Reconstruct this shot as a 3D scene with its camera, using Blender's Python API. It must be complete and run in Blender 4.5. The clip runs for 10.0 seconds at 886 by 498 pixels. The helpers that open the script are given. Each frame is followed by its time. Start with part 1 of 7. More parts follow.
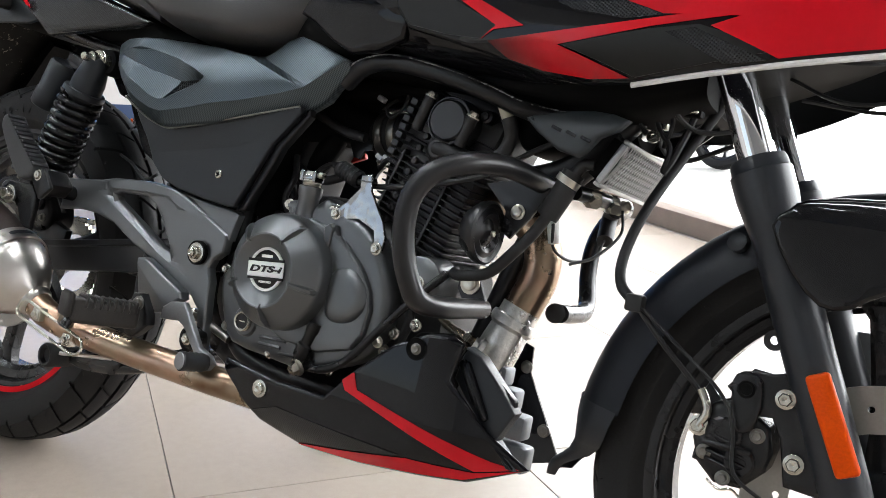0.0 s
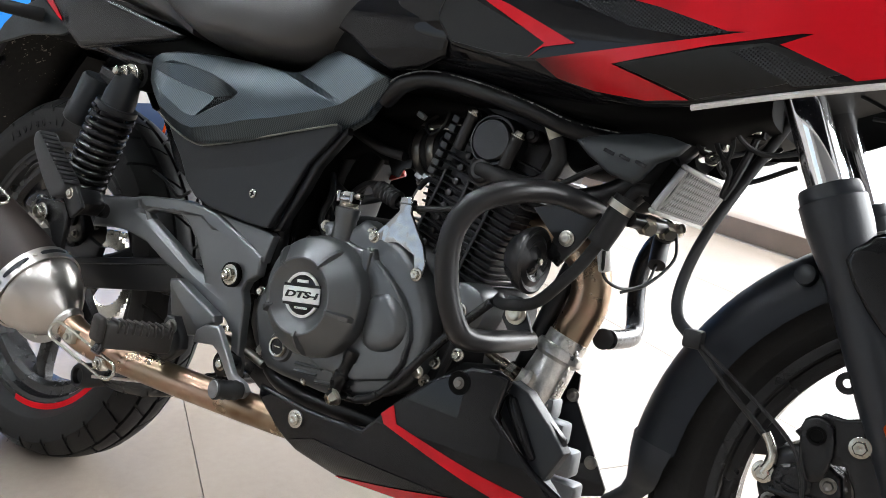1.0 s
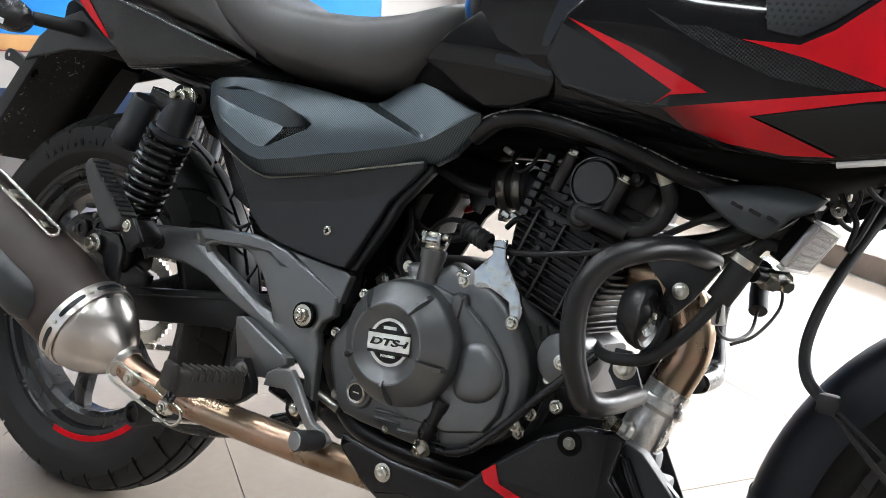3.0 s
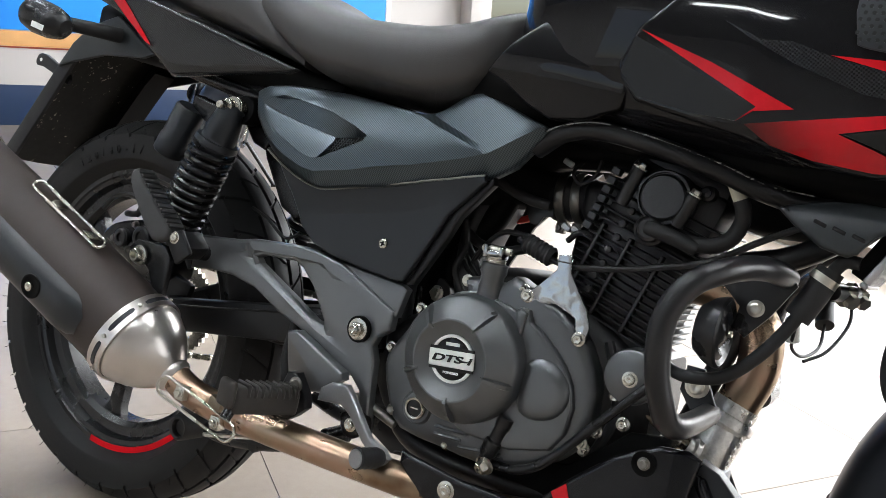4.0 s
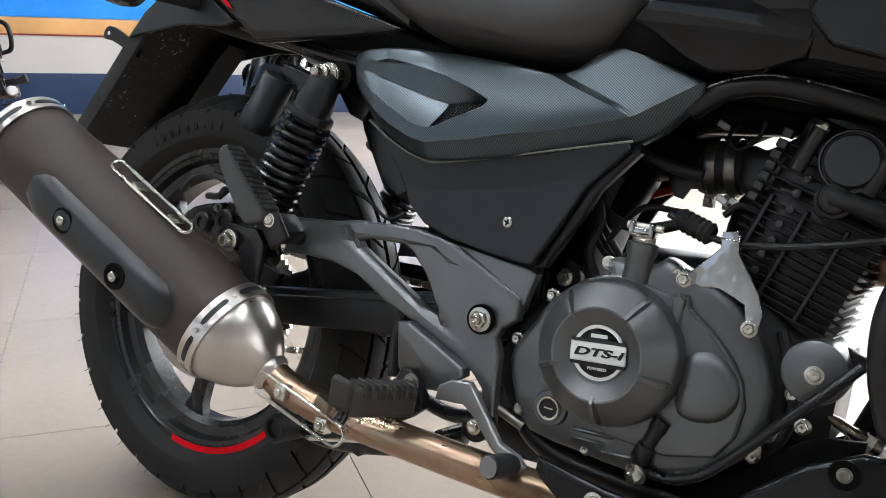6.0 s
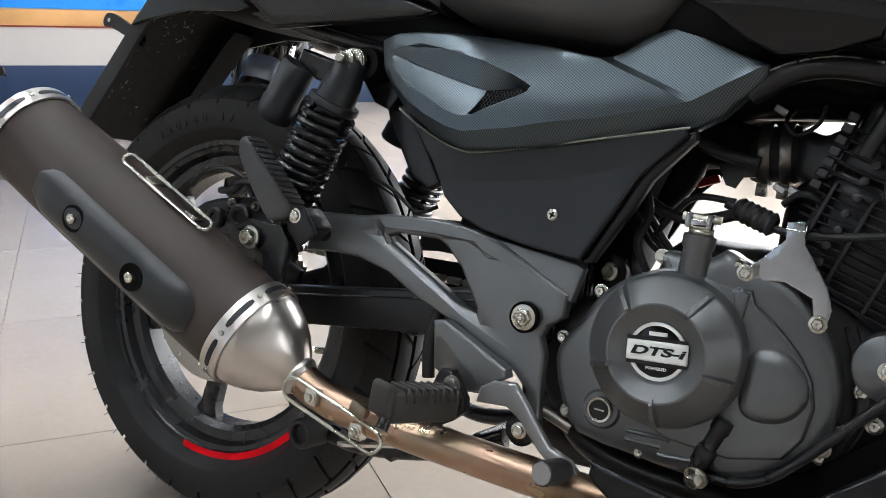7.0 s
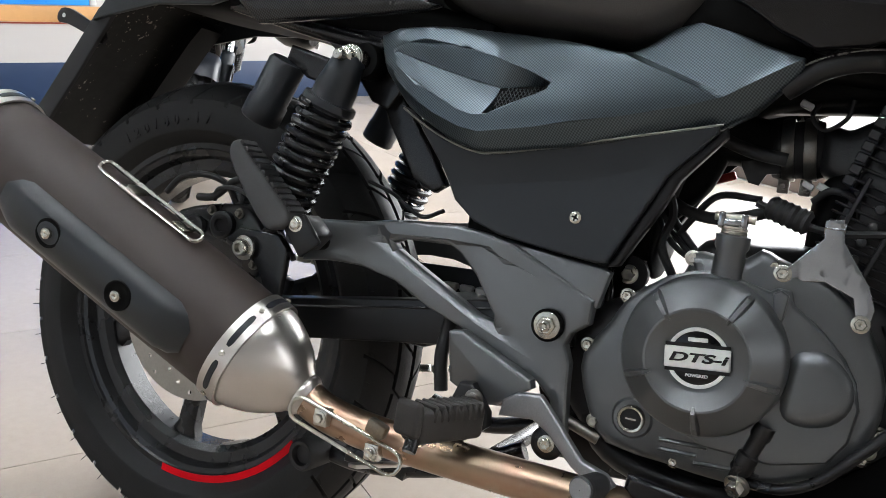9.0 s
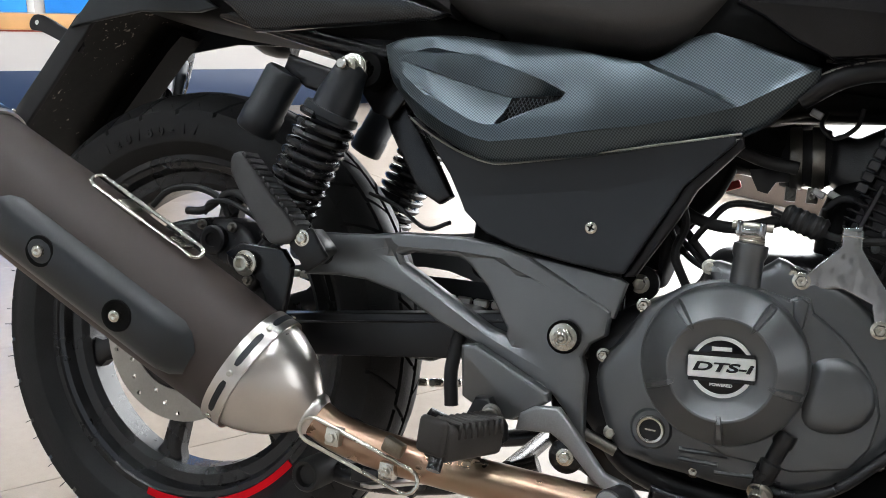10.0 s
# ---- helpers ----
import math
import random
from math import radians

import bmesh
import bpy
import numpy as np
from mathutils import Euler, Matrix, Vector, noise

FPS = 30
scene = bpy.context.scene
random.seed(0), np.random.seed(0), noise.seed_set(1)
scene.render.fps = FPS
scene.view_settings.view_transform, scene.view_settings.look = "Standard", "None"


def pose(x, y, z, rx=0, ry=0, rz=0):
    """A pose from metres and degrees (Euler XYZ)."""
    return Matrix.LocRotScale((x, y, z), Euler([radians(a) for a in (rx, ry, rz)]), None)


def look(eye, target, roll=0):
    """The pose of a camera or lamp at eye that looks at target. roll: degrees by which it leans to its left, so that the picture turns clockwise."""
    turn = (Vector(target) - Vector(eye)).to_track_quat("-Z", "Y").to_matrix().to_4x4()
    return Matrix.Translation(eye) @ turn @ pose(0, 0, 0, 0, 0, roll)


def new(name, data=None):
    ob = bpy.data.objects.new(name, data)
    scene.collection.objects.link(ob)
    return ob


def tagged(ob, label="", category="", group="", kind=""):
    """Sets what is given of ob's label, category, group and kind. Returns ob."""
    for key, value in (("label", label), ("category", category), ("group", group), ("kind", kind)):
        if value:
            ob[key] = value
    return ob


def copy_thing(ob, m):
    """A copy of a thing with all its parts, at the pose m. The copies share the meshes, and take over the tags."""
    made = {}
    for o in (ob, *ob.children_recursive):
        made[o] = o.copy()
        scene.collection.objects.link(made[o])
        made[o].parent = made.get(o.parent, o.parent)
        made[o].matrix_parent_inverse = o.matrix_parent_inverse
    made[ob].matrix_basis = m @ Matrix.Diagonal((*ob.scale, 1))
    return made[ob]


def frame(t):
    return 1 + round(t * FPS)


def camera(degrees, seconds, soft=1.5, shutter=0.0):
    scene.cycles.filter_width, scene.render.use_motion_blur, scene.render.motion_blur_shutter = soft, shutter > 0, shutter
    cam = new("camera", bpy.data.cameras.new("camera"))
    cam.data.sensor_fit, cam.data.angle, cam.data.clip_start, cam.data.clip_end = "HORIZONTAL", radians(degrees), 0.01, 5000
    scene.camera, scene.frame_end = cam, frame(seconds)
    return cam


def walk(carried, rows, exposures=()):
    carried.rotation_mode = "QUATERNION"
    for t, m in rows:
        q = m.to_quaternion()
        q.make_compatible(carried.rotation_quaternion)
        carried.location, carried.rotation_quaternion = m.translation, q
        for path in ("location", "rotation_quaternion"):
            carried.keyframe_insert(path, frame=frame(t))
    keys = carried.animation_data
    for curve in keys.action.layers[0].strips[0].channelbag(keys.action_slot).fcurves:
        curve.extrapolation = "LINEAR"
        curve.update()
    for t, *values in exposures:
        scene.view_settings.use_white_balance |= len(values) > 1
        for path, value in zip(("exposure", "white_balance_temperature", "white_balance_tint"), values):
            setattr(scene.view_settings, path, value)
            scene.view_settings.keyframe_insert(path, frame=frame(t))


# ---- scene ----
cam = camera(54.8, 10.0, soft=0.85)
# seconds, place in metres, Euler angles in degrees
PATH = [
    (0.0, 1.3735, -0.8966, 0.7002, 77.579, -3.851, 31.586),
    (0.5, 1.3519, -0.8754, 0.703, 77.146, -3.439, 33.034),
    (1.0, 1.3332, -0.8575, 0.7256, 76.984, -3.368, 33.726),
    (1.5, 1.294, -0.8605, 0.7417, 76.86, -3.505, 33.295),
    (2.0, 1.2559, -0.8614, 0.7646, 76.768, -3.568, 32.683),
    (2.5, 1.2215, -0.8651, 0.7735, 76.234, -3.666, 32.427),
    (4.0, 1.1101, -0.9007, 0.7911, 75.403, -3.683, 31.98),
    (4.5, 1.0699, -0.8979, 0.8035, 75.112, -2.871, 30.919),
    (5.0, 1.0337, -0.8806, 0.7799, 74.762, -2.492, 32.731),
    (5.5, 1.0117, -0.868, 0.7668, 74.33, -1.888, 34.985),
    (6.0, 0.9651, -0.8573, 0.7517, 74.178, -2.119, 34.135),
    (7.5, 0.8556, -0.8534, 0.7405, 73.384, -1.534, 31.505),
    (8.0, 0.8325, -0.8559, 0.7414, 73.403, -1.472, 30.202),
    (8.5, 0.8078, -0.8556, 0.7425, 73.419, -1.465, 28.872),
    (9.0, 0.7789, -0.8565, 0.7375, 73.332, -1.721, 27.21),
    (9.5, 0.7368, -0.8628, 0.739, 73.468, -2.076, 24.966),
    (10.0, 0.7077, -0.8719, 0.7352, 73.991, -2.005, 23.206),
]
walk(cam, [(t, pose(x, y, z, rx, ry, rz)) for t, x, y, z, rx, ry, rz in PATH], exposures=((0.0, -0.07), (2.5, -0.14), (5.0, -0.22), (10.0, -0.20)))

# ---- light ----
YAW = -35.28                      # the room's turn against the motorcycle's line
world = bpy.data.worlds.new("sky")
scene.world = world
world.use_nodes = True
wn = world.node_tree.nodes
sky = wn.new("ShaderNodeTexSky")
sky.sky_type, sky.sun_disc = "NISHITA", False
sky.sun_elevation, sky.sun_rotation = radians(55), radians(200)
wn["Background"].inputs["Strength"].default_value = 0.10
world.node_tree.links.new(sky.outputs[0], wn["Background"].inputs["Color"])
sun = new("sun", bpy.data.lights.new("sun", "SUN"))
sun.data.energy, sun.data.angle, sun.data.color = 3.0, radians(0.5), (1.0, 0.96, 0.9)
sun.rotation_euler = (radians(35), 0, radians(YAW + 200))


def room(a, b, z=0.0):
    """A place in the room's own axes: a away from the striped wall, b towards the open front."""
    c, s = math.cos(radians(YAW)), math.sin(radians(YAW))
    return Vector((a * c - b * s, a * s + b * c, z))


def area(name, a, b, z, target, sx, sy, watts, colour=(1, 1, 1)):
    lamp = bpy.data.lights.new(name, "AREA")
    lamp.shape, lamp.size, lamp.size_y, lamp.energy, lamp.color = "RECTANGLE", sx, sy, watts, colour
    ob = new(name, lamp)
    ob.matrix_world = look(room(a, b, z), room(*target))
    return ob


area("window_light", 1.2, -4.45, 1.75, (1.2, 0, 1.0), 1.9, 2.1, 8, (0.88, 0.95, 1.0))
area("front_light", 0.6, 17.0, 4.2, (0.6, 0, 0.9), 30.0, 8.0, 7000, (0.955, 0.975, 1.0))
area("entrance_light", 0.0, 3.5, 2.45, (0.0, 1.5, 0.0), 8.6, 0.9, 320, (0.955, 0.98, 1.0))


# ---- materials ----
def nodes_of(name):
    m = bpy.data.materials.new(name)
    m.use_nodes = True
    t = m.node_tree
    return m, t, t.nodes["Principled BSDF"]


def link(t, a, b):
    t.links.new(a, b)


def coords(t, scale=1.0):
    tc = t.nodes.new("ShaderNodeTexCoord")
    mp = t.nodes.new("ShaderNodeMapping")
    mp.inputs["Scale"].default_value = (scale, scale, scale) if not hasattr(scale, "__len__") else scale
    link(t, tc.outputs["Object"], mp.inputs["Vector"])
    return mp.outputs["Vector"]


def noise_tex(t, vec, scale, detail=4, rough=0.6):
    n = t.nodes.new("ShaderNodeTexNoise")
    n.inputs["Scale"].default_value, n.inputs["Detail"].default_value = scale, detail
    n.inputs["Roughness"].default_value = rough
    link(t, vec, n.inputs["Vector"])
    return n.outputs["Fac"]


def ramp(t, fac, stops):
    r = t.nodes.new("ShaderNodeValToRGB")
    e = r.color_ramp.elements
    while len(e) < len(stops):
        e.new(0.5)
    for el, (p, c) in zip(e, stops):
        el.position, el.color = p, (*c, 1)
    link(t, fac, r.inputs["Fac"])
    return r.outputs["Color"]


def maths(t, op, a, b=None):
    n = t.nodes.new("ShaderNodeMath")
    n.operation = op
    for i, v in enumerate((a, b)):
        if v is None:
            continue
        if isinstance(v, (int, float)):
            n.inputs[i].default_value = v
        else:
            link(t, v, n.inputs[i])
    return n.outputs[0]


def bump(t, p, height, strength, distance):
    b = t.nodes.new("ShaderNodeBump")
    b.inputs["Strength"].default_value, b.inputs["Distance"].default_value = strength, distance
    link(t, height, b.inputs["Height"])
    link(t, b.outputs["Normal"], p.inputs["Normal"])


def worn(name, c, rough, metal=0.0, vary=0.25, grain=900, relief=0.0, big=6.0, coat=0.0, rvar=0.12, spec=0.35, film=0.04):
    """A surface with variation at two scales: large stains and fine grain."""
    m, t, p = nodes_of(name)
    v = coords(t)
    a, b = noise_tex(t, v, big, 5), noise_tex(t, v, grain, 2)
    mix = maths(t, "ADD", maths(t, "MULTIPLY", a, 0.65), maths(t, "MULTIPLY", b, 0.35))
    lo, hi = [max(0, x * (1 - vary)) for x in c], [min(1, x * (1 + vary)) for x in c]
    link(t, ramp(t, mix, [(0.3, lo), (0.7, hi)]), p.inputs["Base Color"])
    rr = maths(t, "ADD", maths(t, "MULTIPLY", a, rvar * 2), rough - rvar)
    link(t, rr, p.inputs["Roughness"])
    p.inputs["Metallic"].default_value = metal
    p.inputs["Specular IOR Level"].default_value = spec
    p.inputs["Coat Weight"].default_value = coat
    p.inputs["Coat Roughness"].default_value = film
    if relief:
        bump(t, p, b, 0.35, relief)
    return m


def weave(name, dark, light, cell, rough, coat=0.0, relief=0.0004, gloss=0.2, metal=0.0):
    """Printed carbon-fibre weave."""
    m, t, p = nodes_of(name)
    v = coords(t)
    sx = t.nodes.new("ShaderNodeSeparateXYZ")
    link(t, v, sx.inputs[0])
    k = 2 * math.pi / cell
    u = maths(t, "SINE", maths(t, "MULTIPLY", maths(t, "ADD", sx.outputs[0], maths(t, "MULTIPLY", sx.outputs[2], 0.22)), k))
    w = maths(t, "SINE", maths(t, "MULTIPLY", maths(t, "SUBTRACT", sx.outputs[2], maths(t, "MULTIPLY", sx.outputs[0], 0.22)), k))
    f = maths(t, "ADD", maths(t, "MULTIPLY", maths(t, "MULTIPLY", u, w), 0.5), 0.5)
    big = noise_tex(t, v, 7, 4)
    f2 = maths(t, "ADD", maths(t, "MULTIPLY", f, 0.85), maths(t, "MULTIPLY", big, 0.15))
    link(t, ramp(t, f2, [(0.25, dark), (0.75, light)]), p.inputs["Base Color"])
    link(t, maths(t, "ADD", maths(t, "MULTIPLY", big, 0.1), rough - 0.05), p.inputs["Roughness"])
    p.inputs["Coat Weight"].default_value, p.inputs["Coat Roughness"].default_value = coat, 0.05
    p.inputs["Metallic"].default_value = metal
    link(t, maths(t, "ADD", maths(t, "MULTIPLY", f, 0.34), gloss), p.inputs["Specular IOR Level"])
    if relief:
        bump(t, p, f, 0.5, relief)
    return m


GLOSS_BLACK = worn("gloss_black_paint", (0.005, 0.005, 0.006), 0.12, vary=0.3, coat=0.52, rvar=0.03, grain=2500, spec=0.04, film=0.035)
GUARD_BLACK = worn("guard_black_paint", (0.009, 0.009, 0.010), 0.33, vary=0.25, grain=1500, relief=0.00015, spec=0.36)
SATIN_BLACK = worn("satin_black_paint", (0.009, 0.009, 0.010), 0.27, vary=0.3, grain=1500, relief=0.00015)
MATT_BLACK = worn("matt_black_plastic", (0.011, 0.013, 0.016), 0.40, vary=0.25, grain=1800, relief=0.0003)
DECAL_BLACK = worn("charcoal_decal", (0.011, 0.011, 0.011), 0.34, vary=0.2, spec=0.22, rvar=0.05)
RED = worn("red_paint", (0.49, 0.004, 0.011), 0.24, vary=0.12, spec=0.10, coat=0.42, rvar=0.04, grain=2500, film=0.07)
CARBON = weave("carbon_satin", (0.043, 0.054, 0.061), (0.096, 0.119, 0.134), 0.0032, 0.32, relief=0, gloss=0.20, metal=0.72)
CARBON_GLOSS = weave("carbon_gloss", (0.006, 0.006, 0.007), (0.017, 0.018, 0.019), 0.0038, 0.24, coat=0.3, relief=0, gloss=0.06)
ENGINE_GREY = worn("engine_grey_paint", (0.122, 0.127, 0.131), 0.35, metal=0.72, vary=0.14, grain=1400, relief=0.0003, rvar=0.06)
PLATE_GREY = worn("hanger_grey_paint", (0.150, 0.156, 0.160), 0.35, metal=0.7, vary=0.14, grain=1600, relief=0.0003, rvar=0.06)
CAST = worn("cast_aluminium", (0.42, 0.42, 0.42), 0.38, metal=0.9, vary=0.2, grain=500, relief=0.0006)
SLEEVE = worn("bright_cast_sleeve", (0.64, 0.63, 0.61), 0.30, metal=0.92, vary=0.30, grain=260, relief=0.0014, big=40)
SUMP = worn("sump_casting_grey", (0.19, 0.20, 0.215), 0.40, metal=0.35, vary=0.15, grain=500, relief=0.0004)
STEEL = worn("zinc_steel", (0.52, 0.50, 0.44), 0.27, metal=0.93, vary=0.2, grain=700)
CHROME = worn("chrome", (0.78, 0.78, 0.79), 0.08, metal=1.0, vary=0.08, rvar=0.04)
RUBBER = worn("tyre_rubber", (0.0105, 0.0105, 0.011), 0.55, vary=0.45, grain=420, relief=0.0008, big=14, spec=0.24)
PLAIN_RUBBER = worn("black_rubber", (0.013, 0.013, 0.014), 0.58, vary=0.25, grain=900, relief=0.0004)
SEAT = worn("seat_vinyl", (0.040, 0.0385, 0.0385), 0.42, vary=0.15, grain=1100, relief=0.0006, spec=0.58)
MUFFLER_BLACK = worn("heat_paint", (0.035, 0.0255, 0.0220), 0.58, vary=0.15, grain=1600, relief=0.0003)
AMBER = worn("amber_reflector", (0.60, 0.060, 0.001), 0.34, vary=0.25, grain=420, relief=0.0008, spec=0.12)
WHITE_PRINT = worn("silver_badge", (0.72, 0.72, 0.70), 0.3, metal=0.3, vary=0.06)
INNER_BLACK = worn("inner_black_plastic", (0.0035, 0.0035, 0.0035), 0.6, vary=0.3, spec=0.06)
RED_TAPE = worn("red_reflective_tape", (0.70, 0.003, 0.012), 0.45, vary=0.1, spec=0.08)
DISC_STEEL = worn("brake_disc_steel", (0.30, 0.285, 0.26), 0.42, metal=0.9, vary=0.12, grain=300)
FORK_BLUE = worn("fork_blue_black", (0.017, 0.019, 0.023), 0.36, vary=0.15, grain=1500, relief=0.0002)
LEAF = worn("leaf_cover_plastic", (0.022, 0.026, 0.029), 0.40, vary=0.2, grain=1400, relief=0.0003)
DARK_STEEL = worn("dark_steel", (0.20, 0.19, 0.17), 0.32, metal=0.9, vary=0.3, grain=700)
PLATED = worn("plated_bracket", (0.36, 0.37, 0.385), 0.15, metal=1.0, vary=0.22, big=18, grain=32, relief=0.006, rvar=0.06)
PEDAL_GREY = worn("dull_cast_pedal", (0.22, 0.22, 0.225), 0.42, metal=0.7, vary=0.2, grain=700, relief=0.0004)
# near-white colour holds the glare on the fairing's lower lip
LIP_GLARE = worn("fairing_lip_glare", (0.74, 0.73, 0.72), 0.22, vary=0.15, spec=0.5)
ARM_BLACK = worn("swingarm_black", (0.007, 0.007, 0.008), 0.34, vary=0.3, grain=900, relief=0.0002, spec=0.3)
SENSOR_STEEL = worn("bronzed_sensor_steel", (0.19, 0.16, 0.12), 0.3, metal=0.9, vary=0.3, grain=500)
SHIELD_BLACK = worn("heat_shield_plastic", (0.011, 0.013, 0.015), 0.36, vary=0.1, grain=1800, relief=0.0002, rvar=0.02, spec=0.45)
EDGE_GLINT = worn("panel_edge_glint", (0.16, 0.155, 0.14), 0.4)
COVER_BLACK = worn("head_cover_black", (0.016, 0.017, 0.019), 0.36, vary=0.2, grain=900, relief=0.0003, spec=0.5)
FIN_BLACK = worn("cylinder_black", (0.010, 0.010, 0.011), 0.38, vary=0.35, grain=700, relief=0.0005, spec=0.42)


def brushed(name, c, rough):
    m, t, p = nodes_of(name)
    v = coords(t)
    b, f = noise_tex(t, v, 16, 4), noise_tex(t, v, 900, 2)
    mix = maths(t, "ADD", maths(t, "MULTIPLY", b, 0.75), maths(t, "MULTIPLY", f, 0.25))
    link(t, ramp(t, mix, [(0.3, [x * 0.86 for x in c]), (0.7, c)]), p.inputs["Base Color"])
    link(t, maths(t, "ADD", maths(t, "MULTIPLY", b, 0.10), rough - 0.05), p.inputs["Roughness"])
    p.inputs["Metallic"].default_value = 1.0
    return m


BRUSHED = brushed("brushed_stainless", (0.62, 0.585, 0.55), 0.29)
m, t, p = nodes_of("heat_tinted_steel")
v = coords(t)
tint = noise_tex(t, v, 9, 4)
link(t, ramp(t, tint, [(0.28, (0.17, 0.105, 0.065)), (0.45, (0.30, 0.225, 0.155)), (0.58, (0.37, 0.235, 0.165)), (0.75, (0.42, 0.36, 0.28))]), p.inputs["Base Color"])
link(t, maths(t, "ADD", maths(t, "MULTIPLY", noise_tex(t, v, 30, 3), 0.14), 0.22), p.inputs["Roughness"])
p.inputs["Metallic"].default_value = 1.0
PIPE = m


def tile_material():
    m, t, p = nodes_of("vitrified_tile")
    v = coords(t)
    oi = t.nodes.new("ShaderNodeObjectInfo")
    big, fine, speck = noise_tex(t, v, 2.2, 5), noise_tex(t, v, 60, 5), noise_tex(t, v, 420, 2)
    f = maths(t, "ADD", maths(t, "MULTIPLY", big, 0.45), maths(t, "ADD", maths(t, "MULTIPLY", fine, 0.3), maths(t, "MULTIPLY", speck, 0.25)))
    f = maths(t, "ADD", f, maths(t, "MULTIPLY", maths(t, "SUBTRACT", oi.outputs["Random"], 0.5), 0.12))
    link(t, ramp(t, f, [(0.3, (0.255, 0.212, 0.175)), (0.5, (0.290, 0.244, 0.203)), (0.72, (0.321, 0.274, 0.231))]), p.inputs["Base Color"])
    link(t, maths(t, "ADD", maths(t, "MULTIPLY", big, 0.10), 0.20), p.inputs["Roughness"])
    p.inputs["Specular IOR Level"].default_value = 0.24
    return m


def dusty_material():
    m, t, p = nodes_of("dusty_plastic")
    v = coords(t)
    big, speck = noise_tex(t, v, 9, 5), noise_tex(t, v, 95, 3, 0.7)
    streak = noise_tex(t, coords(t, (60, 25, 9)), 3, 4)
    f = maths(t, "ADD", maths(t, "MULTIPLY", big, 0.6), maths(t, "MULTIPLY", streak, 0.4))
    base = ramp(t, f, [(0.3, (0.005, 0.0047, 0.0045)), (0.7, (0.014, 0.013, 0.0115))])
    dots = ramp(t, maths(t, "MULTIPLY", speck, maths(t, "ADD", big, 0.5)), [(0.66, (0, 0, 0)), (0.72, (1, 1, 1))])
    mx = t.nodes.new("ShaderNodeMix")
    mx.data_type = "RGBA"
    link(t, dots, mx.inputs[0])
    link(t, base, mx.inputs[6])
    mx.inputs[7].default_value = (0.20, 0.18, 0.15, 1)
    link(t, mx.outputs[2], p.inputs["Base Color"])
    p.inputs["Roughness"].default_value = 0.6
    p.inputs["Specular IOR Level"].default_value = 0.12
    return m


def fading_red():
    """Red paint airbrushed into black towards its rear end."""
    m, t, p = nodes_of("red_fading_to_black")
    sep = t.nodes.new("ShaderNodeSeparateXYZ")
    v = coords(t)
    link(t, v, sep.inputs[0])
    grain = maths(t, "MULTIPLY", maths(t, "SUBTRACT", noise_tex(t, v, 900, 2), 0.5), 0.10)
    along_x = maths(t, "ADD", maths(t, "MULTIPLY", maths(t, "SUBTRACT", maths(t, "ADD", sep.outputs[0], maths(t, "MULTIPLY", sep.outputs[2], 0.55)), 0.93 + 0.55 * 0.69), 12.0), grain)
    link(t, ramp(t, along_x, [(0.0, (0.006, 0.005, 0.006)), (0.35, (0.14, 0.004, 0.006)), (0.9, (0.49, 0.004, 0.011))]), p.inputs["Base Color"])
    p.inputs["Roughness"].default_value = 0.22
    p.inputs["Specular IOR Level"].default_value = 0.15
    p.inputs["Coat Weight"].default_value, p.inputs["Coat Roughness"].default_value = 0.42, 0.07
    return m


RED_FADE = fading_red()
DUSTY = dusty_material()
TILE = tile_material()
GROUT = worn("grout", (0.26, 0.235, 0.21), 0.8, grain=300)
WALL_GREY = worn("warm_grey_wall_paint", (0.34, 0.33, 0.32), 0.6, vary=0.06, grain=200, big=1.5)
WALL_WHITE = worn("white_wall_paint", (0.46, 0.435, 0.415), 0.5, vary=0.04, grain=200, relief=0.0004, big=1.5)
NAVY = worn("navy_panel", (0.019, 0.036, 0.080), 0.35, vary=0.12, big=2)
BLUE = worn("blue_print", (0.03, 0.25, 0.75), 0.3, vary=0.25, big=2.2)
ORANGE = worn("wood_tan_trim", (0.50, 0.27, 0.11), 0.4, vary=0.3, big=3)
BROWN = worn("brown_granite", (0.20, 0.155, 0.125), 0.4, vary=0.2, grain=250)
CEIL = worn("ceiling_paint", (0.345, 0.358, 0.375), 0.7, vary=0.03, big=1)
CONCRETE = worn("pale_concrete", (0.55, 0.54, 0.51), 0.8, vary=0.12, big=1.2, grain=80)


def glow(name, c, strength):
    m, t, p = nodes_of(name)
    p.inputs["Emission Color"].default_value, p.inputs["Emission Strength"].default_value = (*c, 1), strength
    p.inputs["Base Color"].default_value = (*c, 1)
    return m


LAMP = glow("lamp_glow", (0.90, 0.96, 1.0), 60.0)
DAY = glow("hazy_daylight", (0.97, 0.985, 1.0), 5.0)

# ---- mesh tools ----
from mathutils.geometry import delaunay_2d_cdt


def part(name, bm, mat, parent=None, label="", sharp=42):
    """Links a bmesh as one mesh object under a thing or a part."""
    me = bpy.data.meshes.new(name)
    bmesh.ops.recalc_face_normals(bm, faces=bm.faces)
    bm.to_mesh(me)
    bm.free()
    for f in me.polygons:
        f.use_smooth = True
    me.set_sharp_from_angle(angle=radians(sharp))
    me.materials.append(mat)
    ob = new(name, me)
    if parent:
        ob.parent = parent
    if label:
        ob["label"] = label
    return ob


def solid(name, bm, mat, label, category, group="", kind="", sharp=35):
    return tagged(part(name, bm, mat, None, "", sharp), label, category, group, kind)


